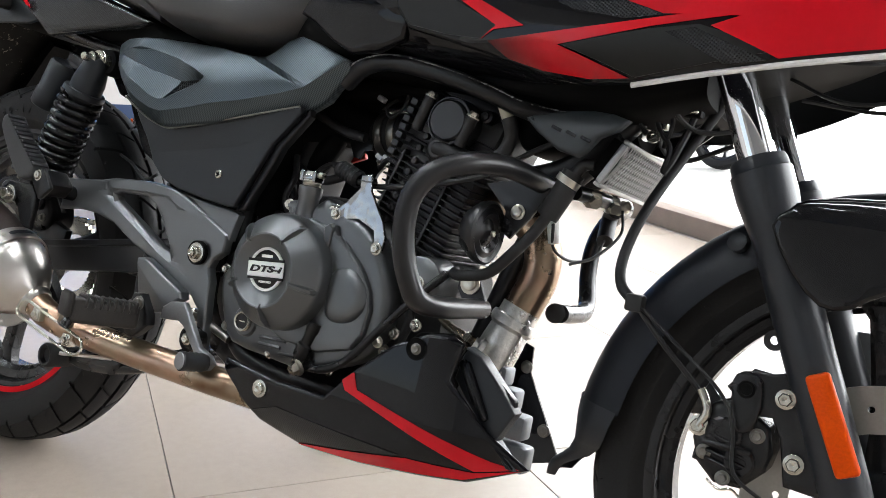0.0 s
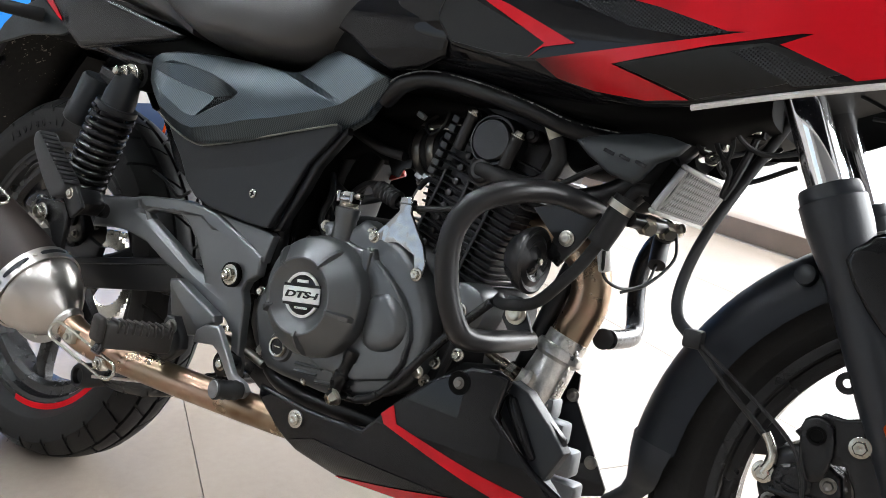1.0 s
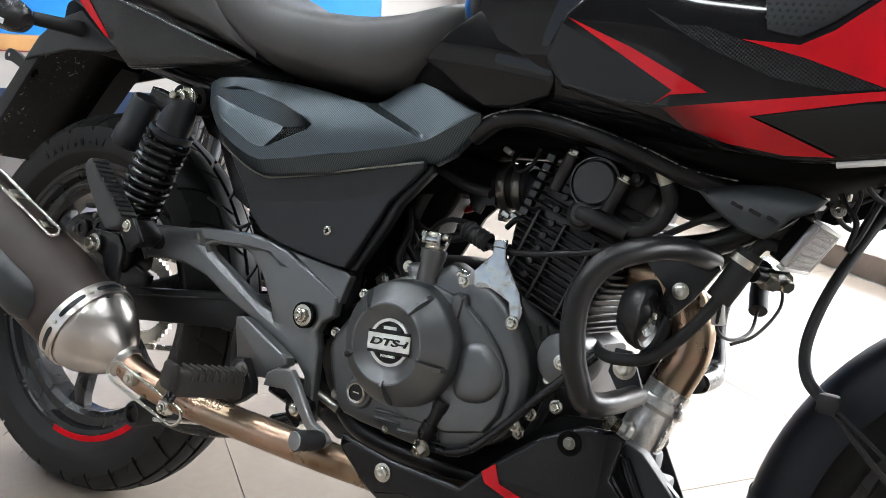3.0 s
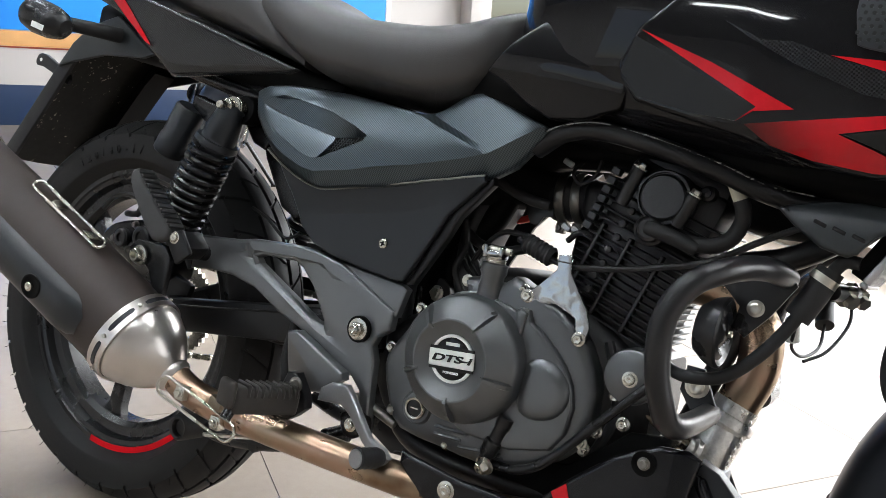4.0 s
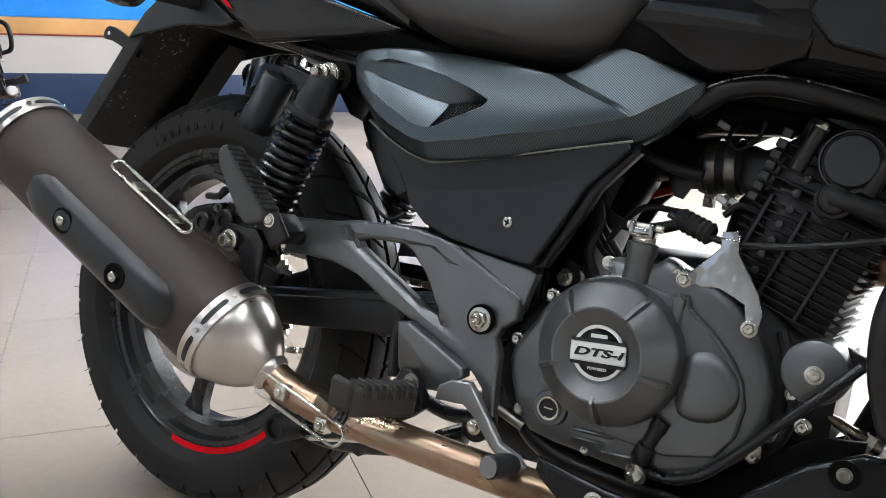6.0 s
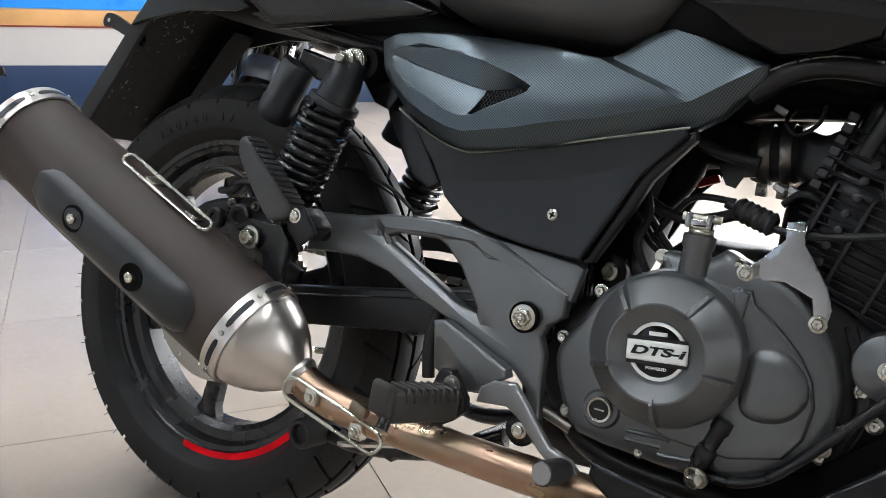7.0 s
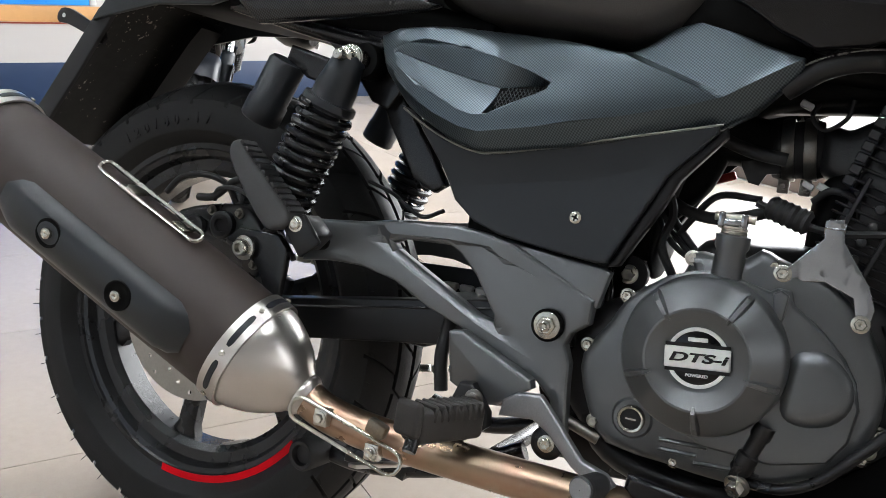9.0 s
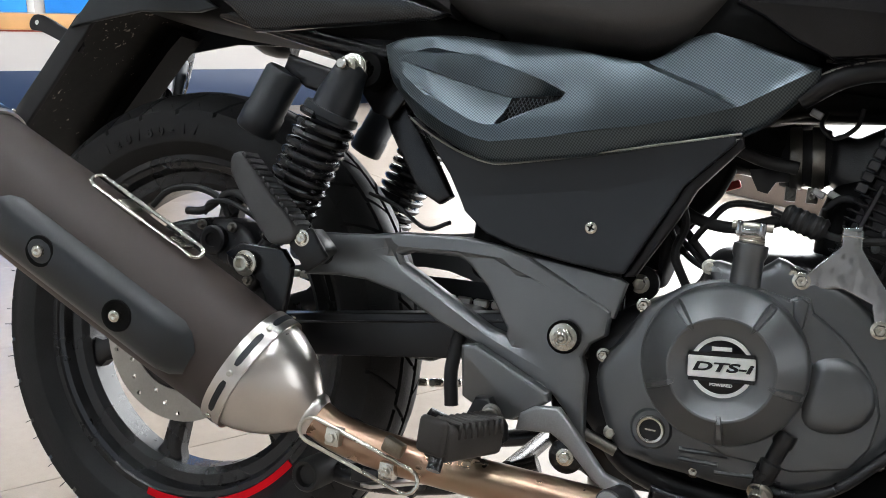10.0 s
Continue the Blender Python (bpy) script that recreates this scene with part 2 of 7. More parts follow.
def seg_dist(px, pz, poly):
    """Distance from a point to a closed outline."""
    best = 9.0
    n = len(poly)
    for i in range(n):
        ax, az = poly[i]
        bx, bz = poly[(i + 1) % n]
        dx, dz = bx - ax, bz - az
        l2 = dx * dx + dz * dz
        k = 0 if l2 == 0 else max(0, min(1, ((px - ax) * dx + (pz - az) * dz) / l2))
        best = min(best, math.hypot(px - ax - k * dx, pz - az - k * dz))
    return best


def inside(px, pz, poly):
    c = False
    n = len(poly)
    for i in range(n):
        ax, az = poly[i]
        bx, bz = poly[(i + 1) % n]
        if (az > pz) != (bz > pz) and px < (bx - ax) * (pz - az) / (bz - az) + ax:
            c = not c
    return c


def smooth_line(pts, n=6, closed=False):
    """Catmull-Rom through the points."""
    pts = [Vector(p) for p in pts]
    out, m = [], len(pts)
    for i in range(m if closed else m - 1):
        p1, p2 = pts[i], pts[(i + 1) % m]
        p0 = pts[i - 1] if (closed or i > 0) else p1 * 2 - p2
        p3 = pts[(i + 2) % m] if (closed or i + 2 < m) else p2 * 2 - p1
        for k in range(n):
            s = k / n
            out.append(0.5 * ((2 * p1) + (p2 - p0) * s + (2 * p0 - 5 * p1 + 4 * p2 - p3) * s * s + (3 * p1 - p0 - 3 * p2 + p3) * s ** 3))
    if not closed:
        out.append(pts[-1])
    return out


def rounded(poly, n=3):
    return [(v.x, v.y) for v in smooth_line([(x, z, 0) for x, z in poly], n, True)]


def ring_points(ring, step):
    pts = []
    for i, (x, z) in enumerate(ring):
        x2, z2 = ring[(i + 1) % len(ring)]
        k = max(1, round(math.hypot(x2 - x, z2 - z) / step))
        pts += [(x + (x2 - x) * j / k, z + (z2 - z) * j / k) for j in range(k)]
    return pts


def inset(pts, d, inward):
    """The closed line moved sideways by d, towards its inside when inward is 1."""
    n, out = len(pts), []
    for i in range(n):
        (ax, az), (bx, bz), (cx, cz) = pts[i - 1], pts[i], pts[(i + 1) % n]
        l1, l2 = math.hypot(bx - ax, bz - az) or 1, math.hypot(cx - bx, cz - bz) or 1
        n1, n2 = (-(bz - az) / l1, (bx - ax) / l1), (-(cz - bz) / l2, (cx - bx) / l2)
        mx, mz = n1[0] + n2[0], n1[1] + n2[1]
        ml = math.hypot(mx, mz) or 1
        mx, mz = mx / ml, mz / ml
        k = 1 / max(0.55, mx * n1[0] + mz * n1[1])
        out.append((bx + inward * mx * d * k, bz + inward * mz * d * k))
    return out


def shell(outline, out, thick=0.004, rnd=0.006, step=0.012, lines=(), holes=(), bm=None, side=-1):
    """A panel seen from the side: outline in (x, z), its outer face at y = side * out(x, z), with a rounded rim."""
    if not callable(out):
        level = out
        out = lambda x, z: level
    bm = bm or bmesh.new()
    deep = max(thick, rnd + 0.001)
    vs, es, tops, bots, inner = [], [], [], [], []
    for h, ring in enumerate([outline] + list(holes)):
        pts = ring_points(ring, step)
        n = len(pts)
        turn = sum(pts[i][0] * pts[(i + 1) % n][1] - pts[(i + 1) % n][0] * pts[i][1] for i in range(n))
        inward = (1 if turn > 0 else -1) * (1 if h == 0 else -1)
        rows = []
        for q in ((0, 30, 60, 90) if rnd else (90,)):
            line = inset(pts, rnd * (1 - math.cos(radians(q))), inward) if q and rnd else pts
            drop = rnd * (1 - math.sin(radians(q)))
            rows.append([bm.verts.new((x, side * (out(x, z) - drop), z)) for x, z in line])
        base = [bm.verts.new((x, side * (out(x, z) - deep), z)) for x, z in line]
        foot = [bm.verts.new((x, side * (out(x, z) - deep), z)) for x, z in pts] if rnd else base
        for ra, rb in zip([foot] + rows[:-1], rows):
            for i in range(n):
                k = (i + 1) % n
                if ra is not rb:
                    bm.faces.new((ra[i], ra[k], rb[k], rb[i]))
        if rnd:
            for i in range(n):
                k = (i + 1) % n
                bm.faces.new((base[i], base[k], foot[k], foot[i]))
        a = len(vs)
        vs += line
        es += [(a + i, a + (i + 1) % n) for i in range(n)]
        tops += rows[-1]
        bots += base
        inner.append(line)
    fixed = len(vs)
    for ln in lines:
        a = len(vs)
        vs += list(ln)
        es += [(a + i, a + i + 1) for i in range(len(ln) - 1)]
    x0, x1 = min(p[0] for p in inner[0]), max(p[0] for p in inner[0])
    z0, z1 = min(p[1] for p in inner[0]), max(p[1] for p in inner[0])
    for i in range(int((x1 - x0) / step) + 1):
        for j in range(int((z1 - z0) / step) + 1):
            x, z = x0 + (i + 0.5 * (j % 2)) * step, z0 + j * step
            if inside(x, z, inner[0]) and not any(inside(x, z, h) for h in inner[1:]):
                if min(seg_dist(x, z, r) for r in inner) > step * 0.4:
                    vs.append((x, z))
    rv, _, rf, ov, _, _ = delaunay_2d_cdt([Vector(p) for p in vs], es, [], 1, 1e-7)
    top, bot = [], []
    for v, src in zip(rv, ov):
        src = [s for s in src if s < fixed]
        if src:
            top.append(tops[src[0]])
            bot.append(bots[src[0]])
        else:
            top.append(bm.verts.new((v.x, side * out(v.x, v.y), v.y)))
            bot.append(bm.verts.new((v.x, side * (out(v.x, v.y) - deep), v.y)))
    for f in rf:
        gx, gz = sum(rv[i].x for i in f) / len(f), sum(rv[i].y for i in f) / len(f)
        if any(inside(gx, gz, h) for h in inner[1:]):
            continue
        for pool, order in ((top, f), (bot, list(reversed(f)))):
            vv = [pool[i] for i in order]
            if len(set(vv)) == len(vv) and not bm.faces.get(vv):
                bm.faces.new(vv)
    return bm


def loft(rings, bm=None, caps=True, closed=True):
    """Joins rings of points, each with the same count, into a skin."""
    bm = bm or bmesh.new()
    vr = [[bm.verts.new(p) for p in r] for r in rings]
    n = len(vr[0])
    for a, b in zip(vr, vr[1:]):
        for i in range(n if closed else n - 1):
            j = (i + 1) % n
            bm.faces.new((a[i], a[j], b[j], b[i]))
    if caps:
        bm.faces.new(vr[0])
        bm.faces.new(list(reversed(vr[-1])))
    return bm


def frame_of(d):
    d = Vector(d).normalized()
    u = d.cross(Vector((0, 0, 1)) if abs(d.z) < 0.9 else Vector((1, 0, 0))).normalized()
    return d, u, d.cross(u)


def tube(pts, r, seg=12, bm=None, n=6, straight=False, caps=True, flat=1.0):
    """A round bar or hose along a smooth line; r one radius or one for each given point."""
    line = [Vector(p) for p in pts] if straight else smooth_line(pts, n)
    k = len(pts) - 1
    radii = [r] * len(line) if not hasattr(r, "__len__") else [r[min(k, int(i * k / (len(line) - 1)))] + (r[min(k, int(i * k / (len(line) - 1)) + 1)] - r[min(k, int(i * k / (len(line) - 1)))]) * ((i * k / (len(line) - 1)) % 1) for i in range(len(line))]
    rings, u = [], None
    for i, p in enumerate(line):
        d = (line[min(i + 1, len(line) - 1)] - line[max(i - 1, 0)]).normalized()
        if u is None:
            _, u, w = frame_of(d)
        else:
            u = (u - d * u.dot(d)).normalized()
            w = d.cross(u)
        rings.append([p + (u * math.cos(2 * math.pi * j / seg) + w * math.sin(2 * math.pi * j / seg) * flat) * radii[i] for j in range(seg)])
    return loft(rings, bm, caps)


def lathe(profile, at, axis, seg=32, bm=None, caps=False, wave=None):
    """Turns (distance along the axis, radius) pairs round the axis."""
    d, u, w = frame_of(axis)
    at = Vector(at)
    rings = []
    for h, r in profile:
        ring = []
        for j in range(seg):
            a = 2 * math.pi * j / seg
            rr = r * (wave(a, h) if wave else 1)
            ring.append(at + d * h + (u * math.cos(a) + w * math.sin(a)) * rr)
        rings.append(ring)
    return loft(rings, bm, caps)


def block(x0, x1, y0, y1, z0, z1, bev=0.0, bm=None, seg=2):
    own = bmesh.new()
    bmesh.ops.create_cube(own, size=1)
    for v in own.verts:
        v.co = Vector(((x0 + x1) / 2 + v.co.x * (x1 - x0), (y0 + y1) / 2 + v.co.y * (y1 - y0), (z0 + z1) / 2 + v.co.z * (z1 - z0)))
    if bev:
        bmesh.ops.bevel(own, geom=own.edges[:], offset=bev, segments=seg, affect="EDGES", profile=0.5)
    if bm is None:
        return own
    me = bpy.data.meshes.new("tmp")
    own.to_mesh(me)
    own.free()
    bm.from_mesh(me)
    bpy.data.meshes.remove(me)
    return bm


def moved(bm, m):
    bmesh.ops.transform(bm, matrix=m, verts=bm.verts)
    return bm


def bolt_mesh(at, axis=(0, -1, 0), r=0.007, h=0.006, hexed=True, washer=True, bm=None, hollow=False):
    """A bolt: washer, head and a small recess or chamfer."""
    prof = []
    if washer:
        prof += [(0, 0.0), (0, r * 1.45), (h * 0.25, r * 1.45), (h * 0.3, r * 1.3)]
        bm = lathe(prof + [(h * 0.3, 0.0005)], at, axis, 16, bm)
    if hollow:
        return lathe([(0, r), (h * 0.85, r), (h, r * 0.85), (h, r * 0.6), (h * 0.4, r * 0.55), (h * 0.4, 0.0003)], at, axis, 12, bm)
    return lathe([(h * 0.2, r), (h * 0.85, r), (h, r * 0.82), (h * 1.0, r * 0.45), (h * 0.9, 0.0003)], at, axis, 6 if hexed else 14, bm)

# ---- the room ----
A0, A1, B0, B1, HIGH = -4.73, 4.9, -4.5, 2.64, 3.2


def room_block(a0, a1, b0, b1, z0, z1, bev=0.0, bm=None):
    own = block(a0, a1, b0, b1, z0, z1, bev)
    return moved(own, Matrix.Rotation(radians(YAW), 4, "Z"))


def setting(name, bm, mat, label, category):
    return solid(name, bm, mat, label, category, kind="structure")


floor = setting("floor", room_block(A0 - 0.15, A1 + 0.15, B0 - 0.15, B1, -0.12, -0.0022), GROUT, "polished beige showroom floor with thin dark joints", "floor")
wall_striped = setting("wall_striped", room_block(A0 - 0.16, A0, B0 - 0.15, B1 + 0.15, -0.12, HIGH), WALL_WHITE, "white painted showroom wall with coloured bands", "wall")
setting("skirting", room_block(A0, A0 + 0.012, B0, B1 - 0.02, 0.0, 0.257, 0.002), NAVY, "navy blue skirting panel along the wall", "skirting")
setting("trim_line", room_block(A0, A0 + 0.008, B0, B1 - 0.5, 0.487, 0.497), worn("dark_red_line", (0.25, 0.05, 0.03), 0.4), "thin dark red line on the wall", "trim")
setting("wall_band", room_block(A0, A0 + 0.006, B0, B1 - 0.5, 0.4985, 0.592, 0.001), ORANGE, "tan wood-look band along the wall", "trim")
setting("wall_east", room_block(A1, A1 + 0.15, B0 - 0.15, B1 + 0.15, -0.12, HIGH), WALL_GREY, "plain warm grey showroom wall", "wall")
bm = room_block(A0, 0.25, B0 - 0.15, B0, -0.12, HIGH)
for a0, a1, z0, z1 in ((2.15, A1, -0.12, HIGH), (0.25, 2.15, -0.12, 0.7), (0.25, 2.15, 2.8, HIGH)):
    me = bpy.data.meshes.new("tmp")
    own = room_block(a0, a1, B0 - 0.15, B0, z0, z1)
    own.to_mesh(me)
    own.free()
    bm.from_mesh(me)
setting("wall_south", bm, WALL_GREY, "warm grey wall with a window opening", "wall")
setting("ceiling", room_block(A0 - 0.15, A1 + 0.15, B0 - 0.15, B1 + 0.15, HIGH, HIGH + 0.12), CEIL, "plain white ceiling", "ceiling")
setting("threshold", room_block(A0, A1, B1 + 0.003, B1 + 0.14, -0.12, 0.088, 0.006), BROWN, "brown granite threshold of the open front", "threshold")
setting("header", room_block(A0, A1, B1 + 0.003, B1 + 0.148, 2.75, HIGH - 0.003), WALL_WHITE, "white lintel over the open front", "wall")
setting("pillar", room_block(A0 + 0.003, A0 + 0.20, B1 - 0.02, B1 + 0.148, 0.0893, 2.747, 0.01), WALL_WHITE, "white corner pillar", "pillar")
setting("ground", room_block(-40, 40, B1 + 0.15, 60, -0.2, 0.05), CONCRETE, "pale sunlit concrete forecourt", "ground")
# glowing wall added in place of the bright outdoors
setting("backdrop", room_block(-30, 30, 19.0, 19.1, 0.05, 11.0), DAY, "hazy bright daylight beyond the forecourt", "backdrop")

# wall posters
for k, (b0, b1) in enumerate(((-3.6, -1.55), (-1.45, 0.35), (0.45, 2.02))):
    poster = new("poster")
    poster.matrix_world = Matrix.Rotation(radians(YAW), 4, "Z")
    tagged(poster, "large blue printed wall poster with a pale sweep", "poster", "wall posters")
    part("print", block(A0 + 0.001, A0 + 0.012, b0, b1, 0.60, 1.95, 0.001), BLUE, poster)
    part("edge", block(A0 + 0.001, A0 + 0.015, b1 + 0.001, b1 + 0.04, 0.60, 1.95, 0.002), WHITE_PRINT, poster)

# ceiling lights
light0 = new("ceiling_light")
light0.matrix_world = Matrix.Translation(room(-0.2, -0.7, HIGH)) @ Matrix.Rotation(radians(YAW), 4, "Z")
tagged(light0, "slim white ceiling tube light", "ceiling light", "ceiling tube lights")
bm = block(-0.63, 0.63, -0.070, -0.058, -0.03, -0.001, 0.002)
for box in ((-0.63, 0.63, 0.058, 0.070), (-0.63, -0.616, -0.0575, 0.0575), (0.616, 0.63, -0.0575, 0.0575)):
    block(*box, -0.03, -0.001, 0.002, bm)
part("frame_rim", bm, WHITE_PRINT, light0)
part("diffuser", block(-0.615, 0.615, -0.057, 0.057, -0.018, -0.008), LAMP, light0)
for a in (-1.8, -0.2, 1.4):
    for b in (-2.6, -0.7, 1.2):
        if (a, b) != (-0.2, -0.7):
            copy_thing(light0, Matrix.Translation(room(a, b, HIGH)) @ Matrix.Rotation(radians(YAW), 4, "Z"))

spot0 = new("downlight")
spot0.matrix_world = Matrix.Translation(room(-1.0, -1.65, HIGH))
tagged(spot0, "small round recessed ceiling downlight", "downlight", "ceiling downlights")
SPOT_RING = [(0.070 * math.cos(a * math.pi / 12), 0.070 * math.sin(a * math.pi / 12)) for a in range(24)]
part("trim_ring", tube([(x, y, -0.004) for x, y in SPOT_RING + SPOT_RING[:1]], 0.007, 8, straight=True, caps=False), WHITE_PRINT, spot0)
own = bmesh.new()
bmesh.ops.create_circle(own, cap_ends=True, segments=24, radius=0.064, matrix=Matrix.Translation((0, 0, -0.004)))
part("bulb_face", own, LAMP, spot0)
for a in (-2.6, -1.0, 0.6, 2.2):
    for b in (-1.65, 0.25):
        if (a, b) != (-1.0, -1.65):
            copy_thing(spot0, Matrix.Translation(room(a, b, HIGH)))

# ---- motorcycle ----
LEAN_ANGLE = -13.18
bike = new("motorcycle")
bike.matrix_world = pose(0, -0.0711, 0.0016, LEAN_ANGLE, 0, 0)
tagged(bike, "black and red sports motorcycle leaning on its side stand", "motorcycle")


def crown(y, big, wide):
    """The tyre's outer radius across its width."""
    k = min(1.0, abs(y) / wide)
    return big - 0.030 * k ** 2.6


def tyre(cx, cz, big, wide, lip, parent, blocks):
    side = [(-1.0, -0.030), (-1.07, -0.052), (-0.97, -0.070)]
    prof = [(-0.66 * wide, lip - 0.004), (-0.80 * wide, lip + 0.004), (-0.97 * wide, lip + 0.012), (-0.985 * wide, lip + 0.0135), (-1.00 * wide, lip + 0.018), (-1.045 * wide, lip + 0.034), (-1.03 * wide, lip + 0.040), (-1.03 * wide, lip + 0.046)]
    for k in range(13):
        y = (-1 + k / 6) * wide
        prof.append((y, crown(y, big, wide) - 0.006))
    prof += [(-a, b) for a, b in reversed(prof[:8])]
    ob = part("tyre", lathe(prof, (cx, 0, cz), (0, 1, 0), 96), RUBBER, parent, "black rubber tyre with moulded tread", 50)
    bm = bmesh.new()
    n = blocks
    for i in range(n):
        for sgn in (-1, 1):
            for row, (y0, y1) in enumerate(((0.004, 0.46 * wide), (0.54 * wide, 1.03 * wide))):
                a0 = 2 * math.pi * (i + (0.5 if sgn > 0 else 0) + 0.25 * row) / n
                top, low = [], []
                for q in range(5):
                    y = y0 + (y1 - y0) * q / 4
                    for j in range(4):
                        edge = 0.006 / big
                        a = a0 + (y / wide) * 0.16 + edge / 2 + (2 * math.pi / n - edge) * j / 3
                        for r, lst in ((crown(y, big, wide) - (0.0008 if q in (0, 4) or j in (0, 3) else 0), top), (crown(y, big, wide) - 0.008, low)):
                            lst.append(bm.verts.new((cx + r * math.cos(a), sgn * y, cz + r * math.sin(a))))
                idx = lambda q, j: q * 4 + j
                for q in range(4):
                    for j in range(3):
                        bm.faces.new((top[idx(q, j)], top[idx(q + 1, j)], top[idx(q + 1, j + 1)], top[idx(q, j + 1)]))
                ring = [idx(0, j) for j in range(4)] + [idx(q, 3) for q in range(1, 5)] + [idx(4, j) for j in (2, 1, 0)] + [idx(q, 0) for q in (3, 2, 1)]
                for a, b in zip(ring, ring[1:] + ring[:1]):
                    bm.faces.new((top[a], top[b], low[b], low[a]))
    part("tread", bm, RUBBER, ob, "moulded tread blocks", 30)
    bm = bmesh.new()
    for k, ch in enumerate("120/80-17"):
        cu = bpy.data.curves.new("tmp_curve", "FONT")
        cu.body, cu.size, cu.extrude, cu.offset, cu.align_x = ch, 0.019, 0.0009, 0.0005, "CENTER"
        tmp = bpy.data.objects.new("tmp_text", cu)
        me = bpy.data.meshes.new_from_object(tmp)
        bpy.data.objects.remove(tmp)
        a = radians(122 - 4.0 * k)
        r = lip + 0.022
        me.transform(Matrix.Translation((cx + r * math.cos(a), -1.035 * wide, cz + r * math.sin(a))) @ Matrix.Rotation(math.pi / 2 - a, 4, "Y") @ Matrix.Rotation(radians(90), 4, "X"))
        bm.from_mesh(me)
        bpy.data.meshes.remove(me)
    if wide > 0.05:
        part("lettering", bm, RUBBER, ob, "moulded size lettering")
    else:
        bm.free()
    # fine moulding hairs round the shoulder
    bm = bmesh.new()
    rnd = random.Random(4)
    for k in range(46):
        a = 2 * math.pi * (k + rnd.random() * 0.6) / 46
        r, y = crown(wide * 0.96, big, wide), -wide * 1.0
        d = Vector((math.cos(a), -0.5, math.sin(a)))
        p0 = Vector((cx + r * math.cos(a), y, cz + r * math.sin(a)))
        tube([p0 - d * 0.002, p0 + d * (0.004 + 0.004 * rnd.random())], 0.0005, 4, bm, straight=True)
    tagged(part("moulding_hairs", bm, RUBBER, ob), kind="stuff")
    return ob


def rim(cx, cz, lip, half, parent, phase, spokes=6, hub=0.045, drop=0.046, wide=1.0):
    prof = [(-half, lip), (-half + 0.004, lip + 0.003), (-half + 0.008, lip - 0.004), (-half * 0.55, lip - 0.018), (0, lip - 0.024), (half * 0.55, lip - 0.018), (half - 0.008, lip - 0.004), (half - 0.004, lip + 0.003), (half, lip),
            (half, lip - 0.010), (half * 0.93, lip - 0.012), (half * 0.88, lip - 0.4 * drop), (half * 0.62, lip - 0.52 * drop), (half * 0.58, lip - 0.82 * drop), (half * 0.40, lip - drop), (-half * 0.40, lip - drop), (-half * 0.58, lip - 0.82 * drop), (-half * 0.62, lip - 0.52 * drop), (-half * 0.88, lip - 0.4 * drop), (-half * 0.93, lip - 0.012), (-half, lip - 0.010), (-half, lip)]
    bm = lathe(prof, (cx, 0, cz), (0, 1, 0), 96)
    ob = part("rim", bm, SATIN_BLACK, parent, "satin black alloy rim", 22)
    for k in range(spokes):
        a = radians(phase) + 2 * math.pi * k / spokes
        ca, sa = math.cos(a), math.sin(a)
        rings = []
        for f, w, d in ((0.03, 0.022, 0.016), (0.08, 0.014 * wide, 0.014), (0.13, 0.012 * wide, 0.013), (lip - drop - 0.014, 0.013 * wide, 0.013), (lip - drop + 0.004, 0.024, 0.012)):
            ring = []
            for (u, v) in ((-1, -0.6), (-0.6, -1), (0.6, -1), (1, -0.6), (1, 0.6), (0.6, 1), (-0.6, 1), (-1, 0.6)):
                ring.append((cx + f * ca - u * w * sa, v * d, cz + f * sa + u * w * ca))
            rings.append(ring)
        part("spoke", loft(rings), SATIN_BLACK, ob)
    part("hub", lathe([(-0.06, 0.001), (-0.06, 0.02), (-0.05, 0.026), (-0.03, hub), (0.03, hub), (0.05, 0.026), (0.06, 0.02), (0.06, 0.001)], (cx, 0, cz), (0, 1, 0), 32), SATIN_BLACK, ob)
    return ob


def disc(cx, cz, y, big, small, parent, holes=30):
    """A brake disc with drilled holes, built as a flat ring in sectors."""
    ring = lambda r, n: [(cx + r * math.cos(2 * math.pi * i / n), cz + r * math.sin(2 * math.pi * i / n)) for i in range(n)]
    hs = [ring(small, 40)]
    for k in range(holes):
        a, r = 2 * math.pi * k / holes, small + (big - small) * (0.25, 0.5, 0.75)[k % 3]
        hx, hz = cx + r * math.cos(a), cz + r * math.sin(a)
        hs.append([(hx + 0.0034 * math.cos(2 * math.pi * j / 8), hz + 0.0034 * math.sin(2 * math.pi * j / 8)) for j in range(8)])
    bm = shell(ring(big, 64), -y, 0.004, 0.0, 0.03, holes=hs)
    return part("brake_disc", bm, DISC_STEEL, parent, "drilled steel brake disc", 30)


def arc_strip(cx, cz, r0, r1, y, a0, a1, n=24, t=0.0012):
    return shell([(cx + r1 * math.cos(a0 + (a1 - a0) * i / n), cz + r1 * math.sin(a0 + (a1 - a0) * i / n)) for i in range(n + 1)] + [(cx + r0 * math.cos(a1 - (a1 - a0) * i / n), cz + r0 * math.sin(a1 - (a1 - a0) * i / n)) for i in range(n + 1)], y, t, 0.0, 0.02)


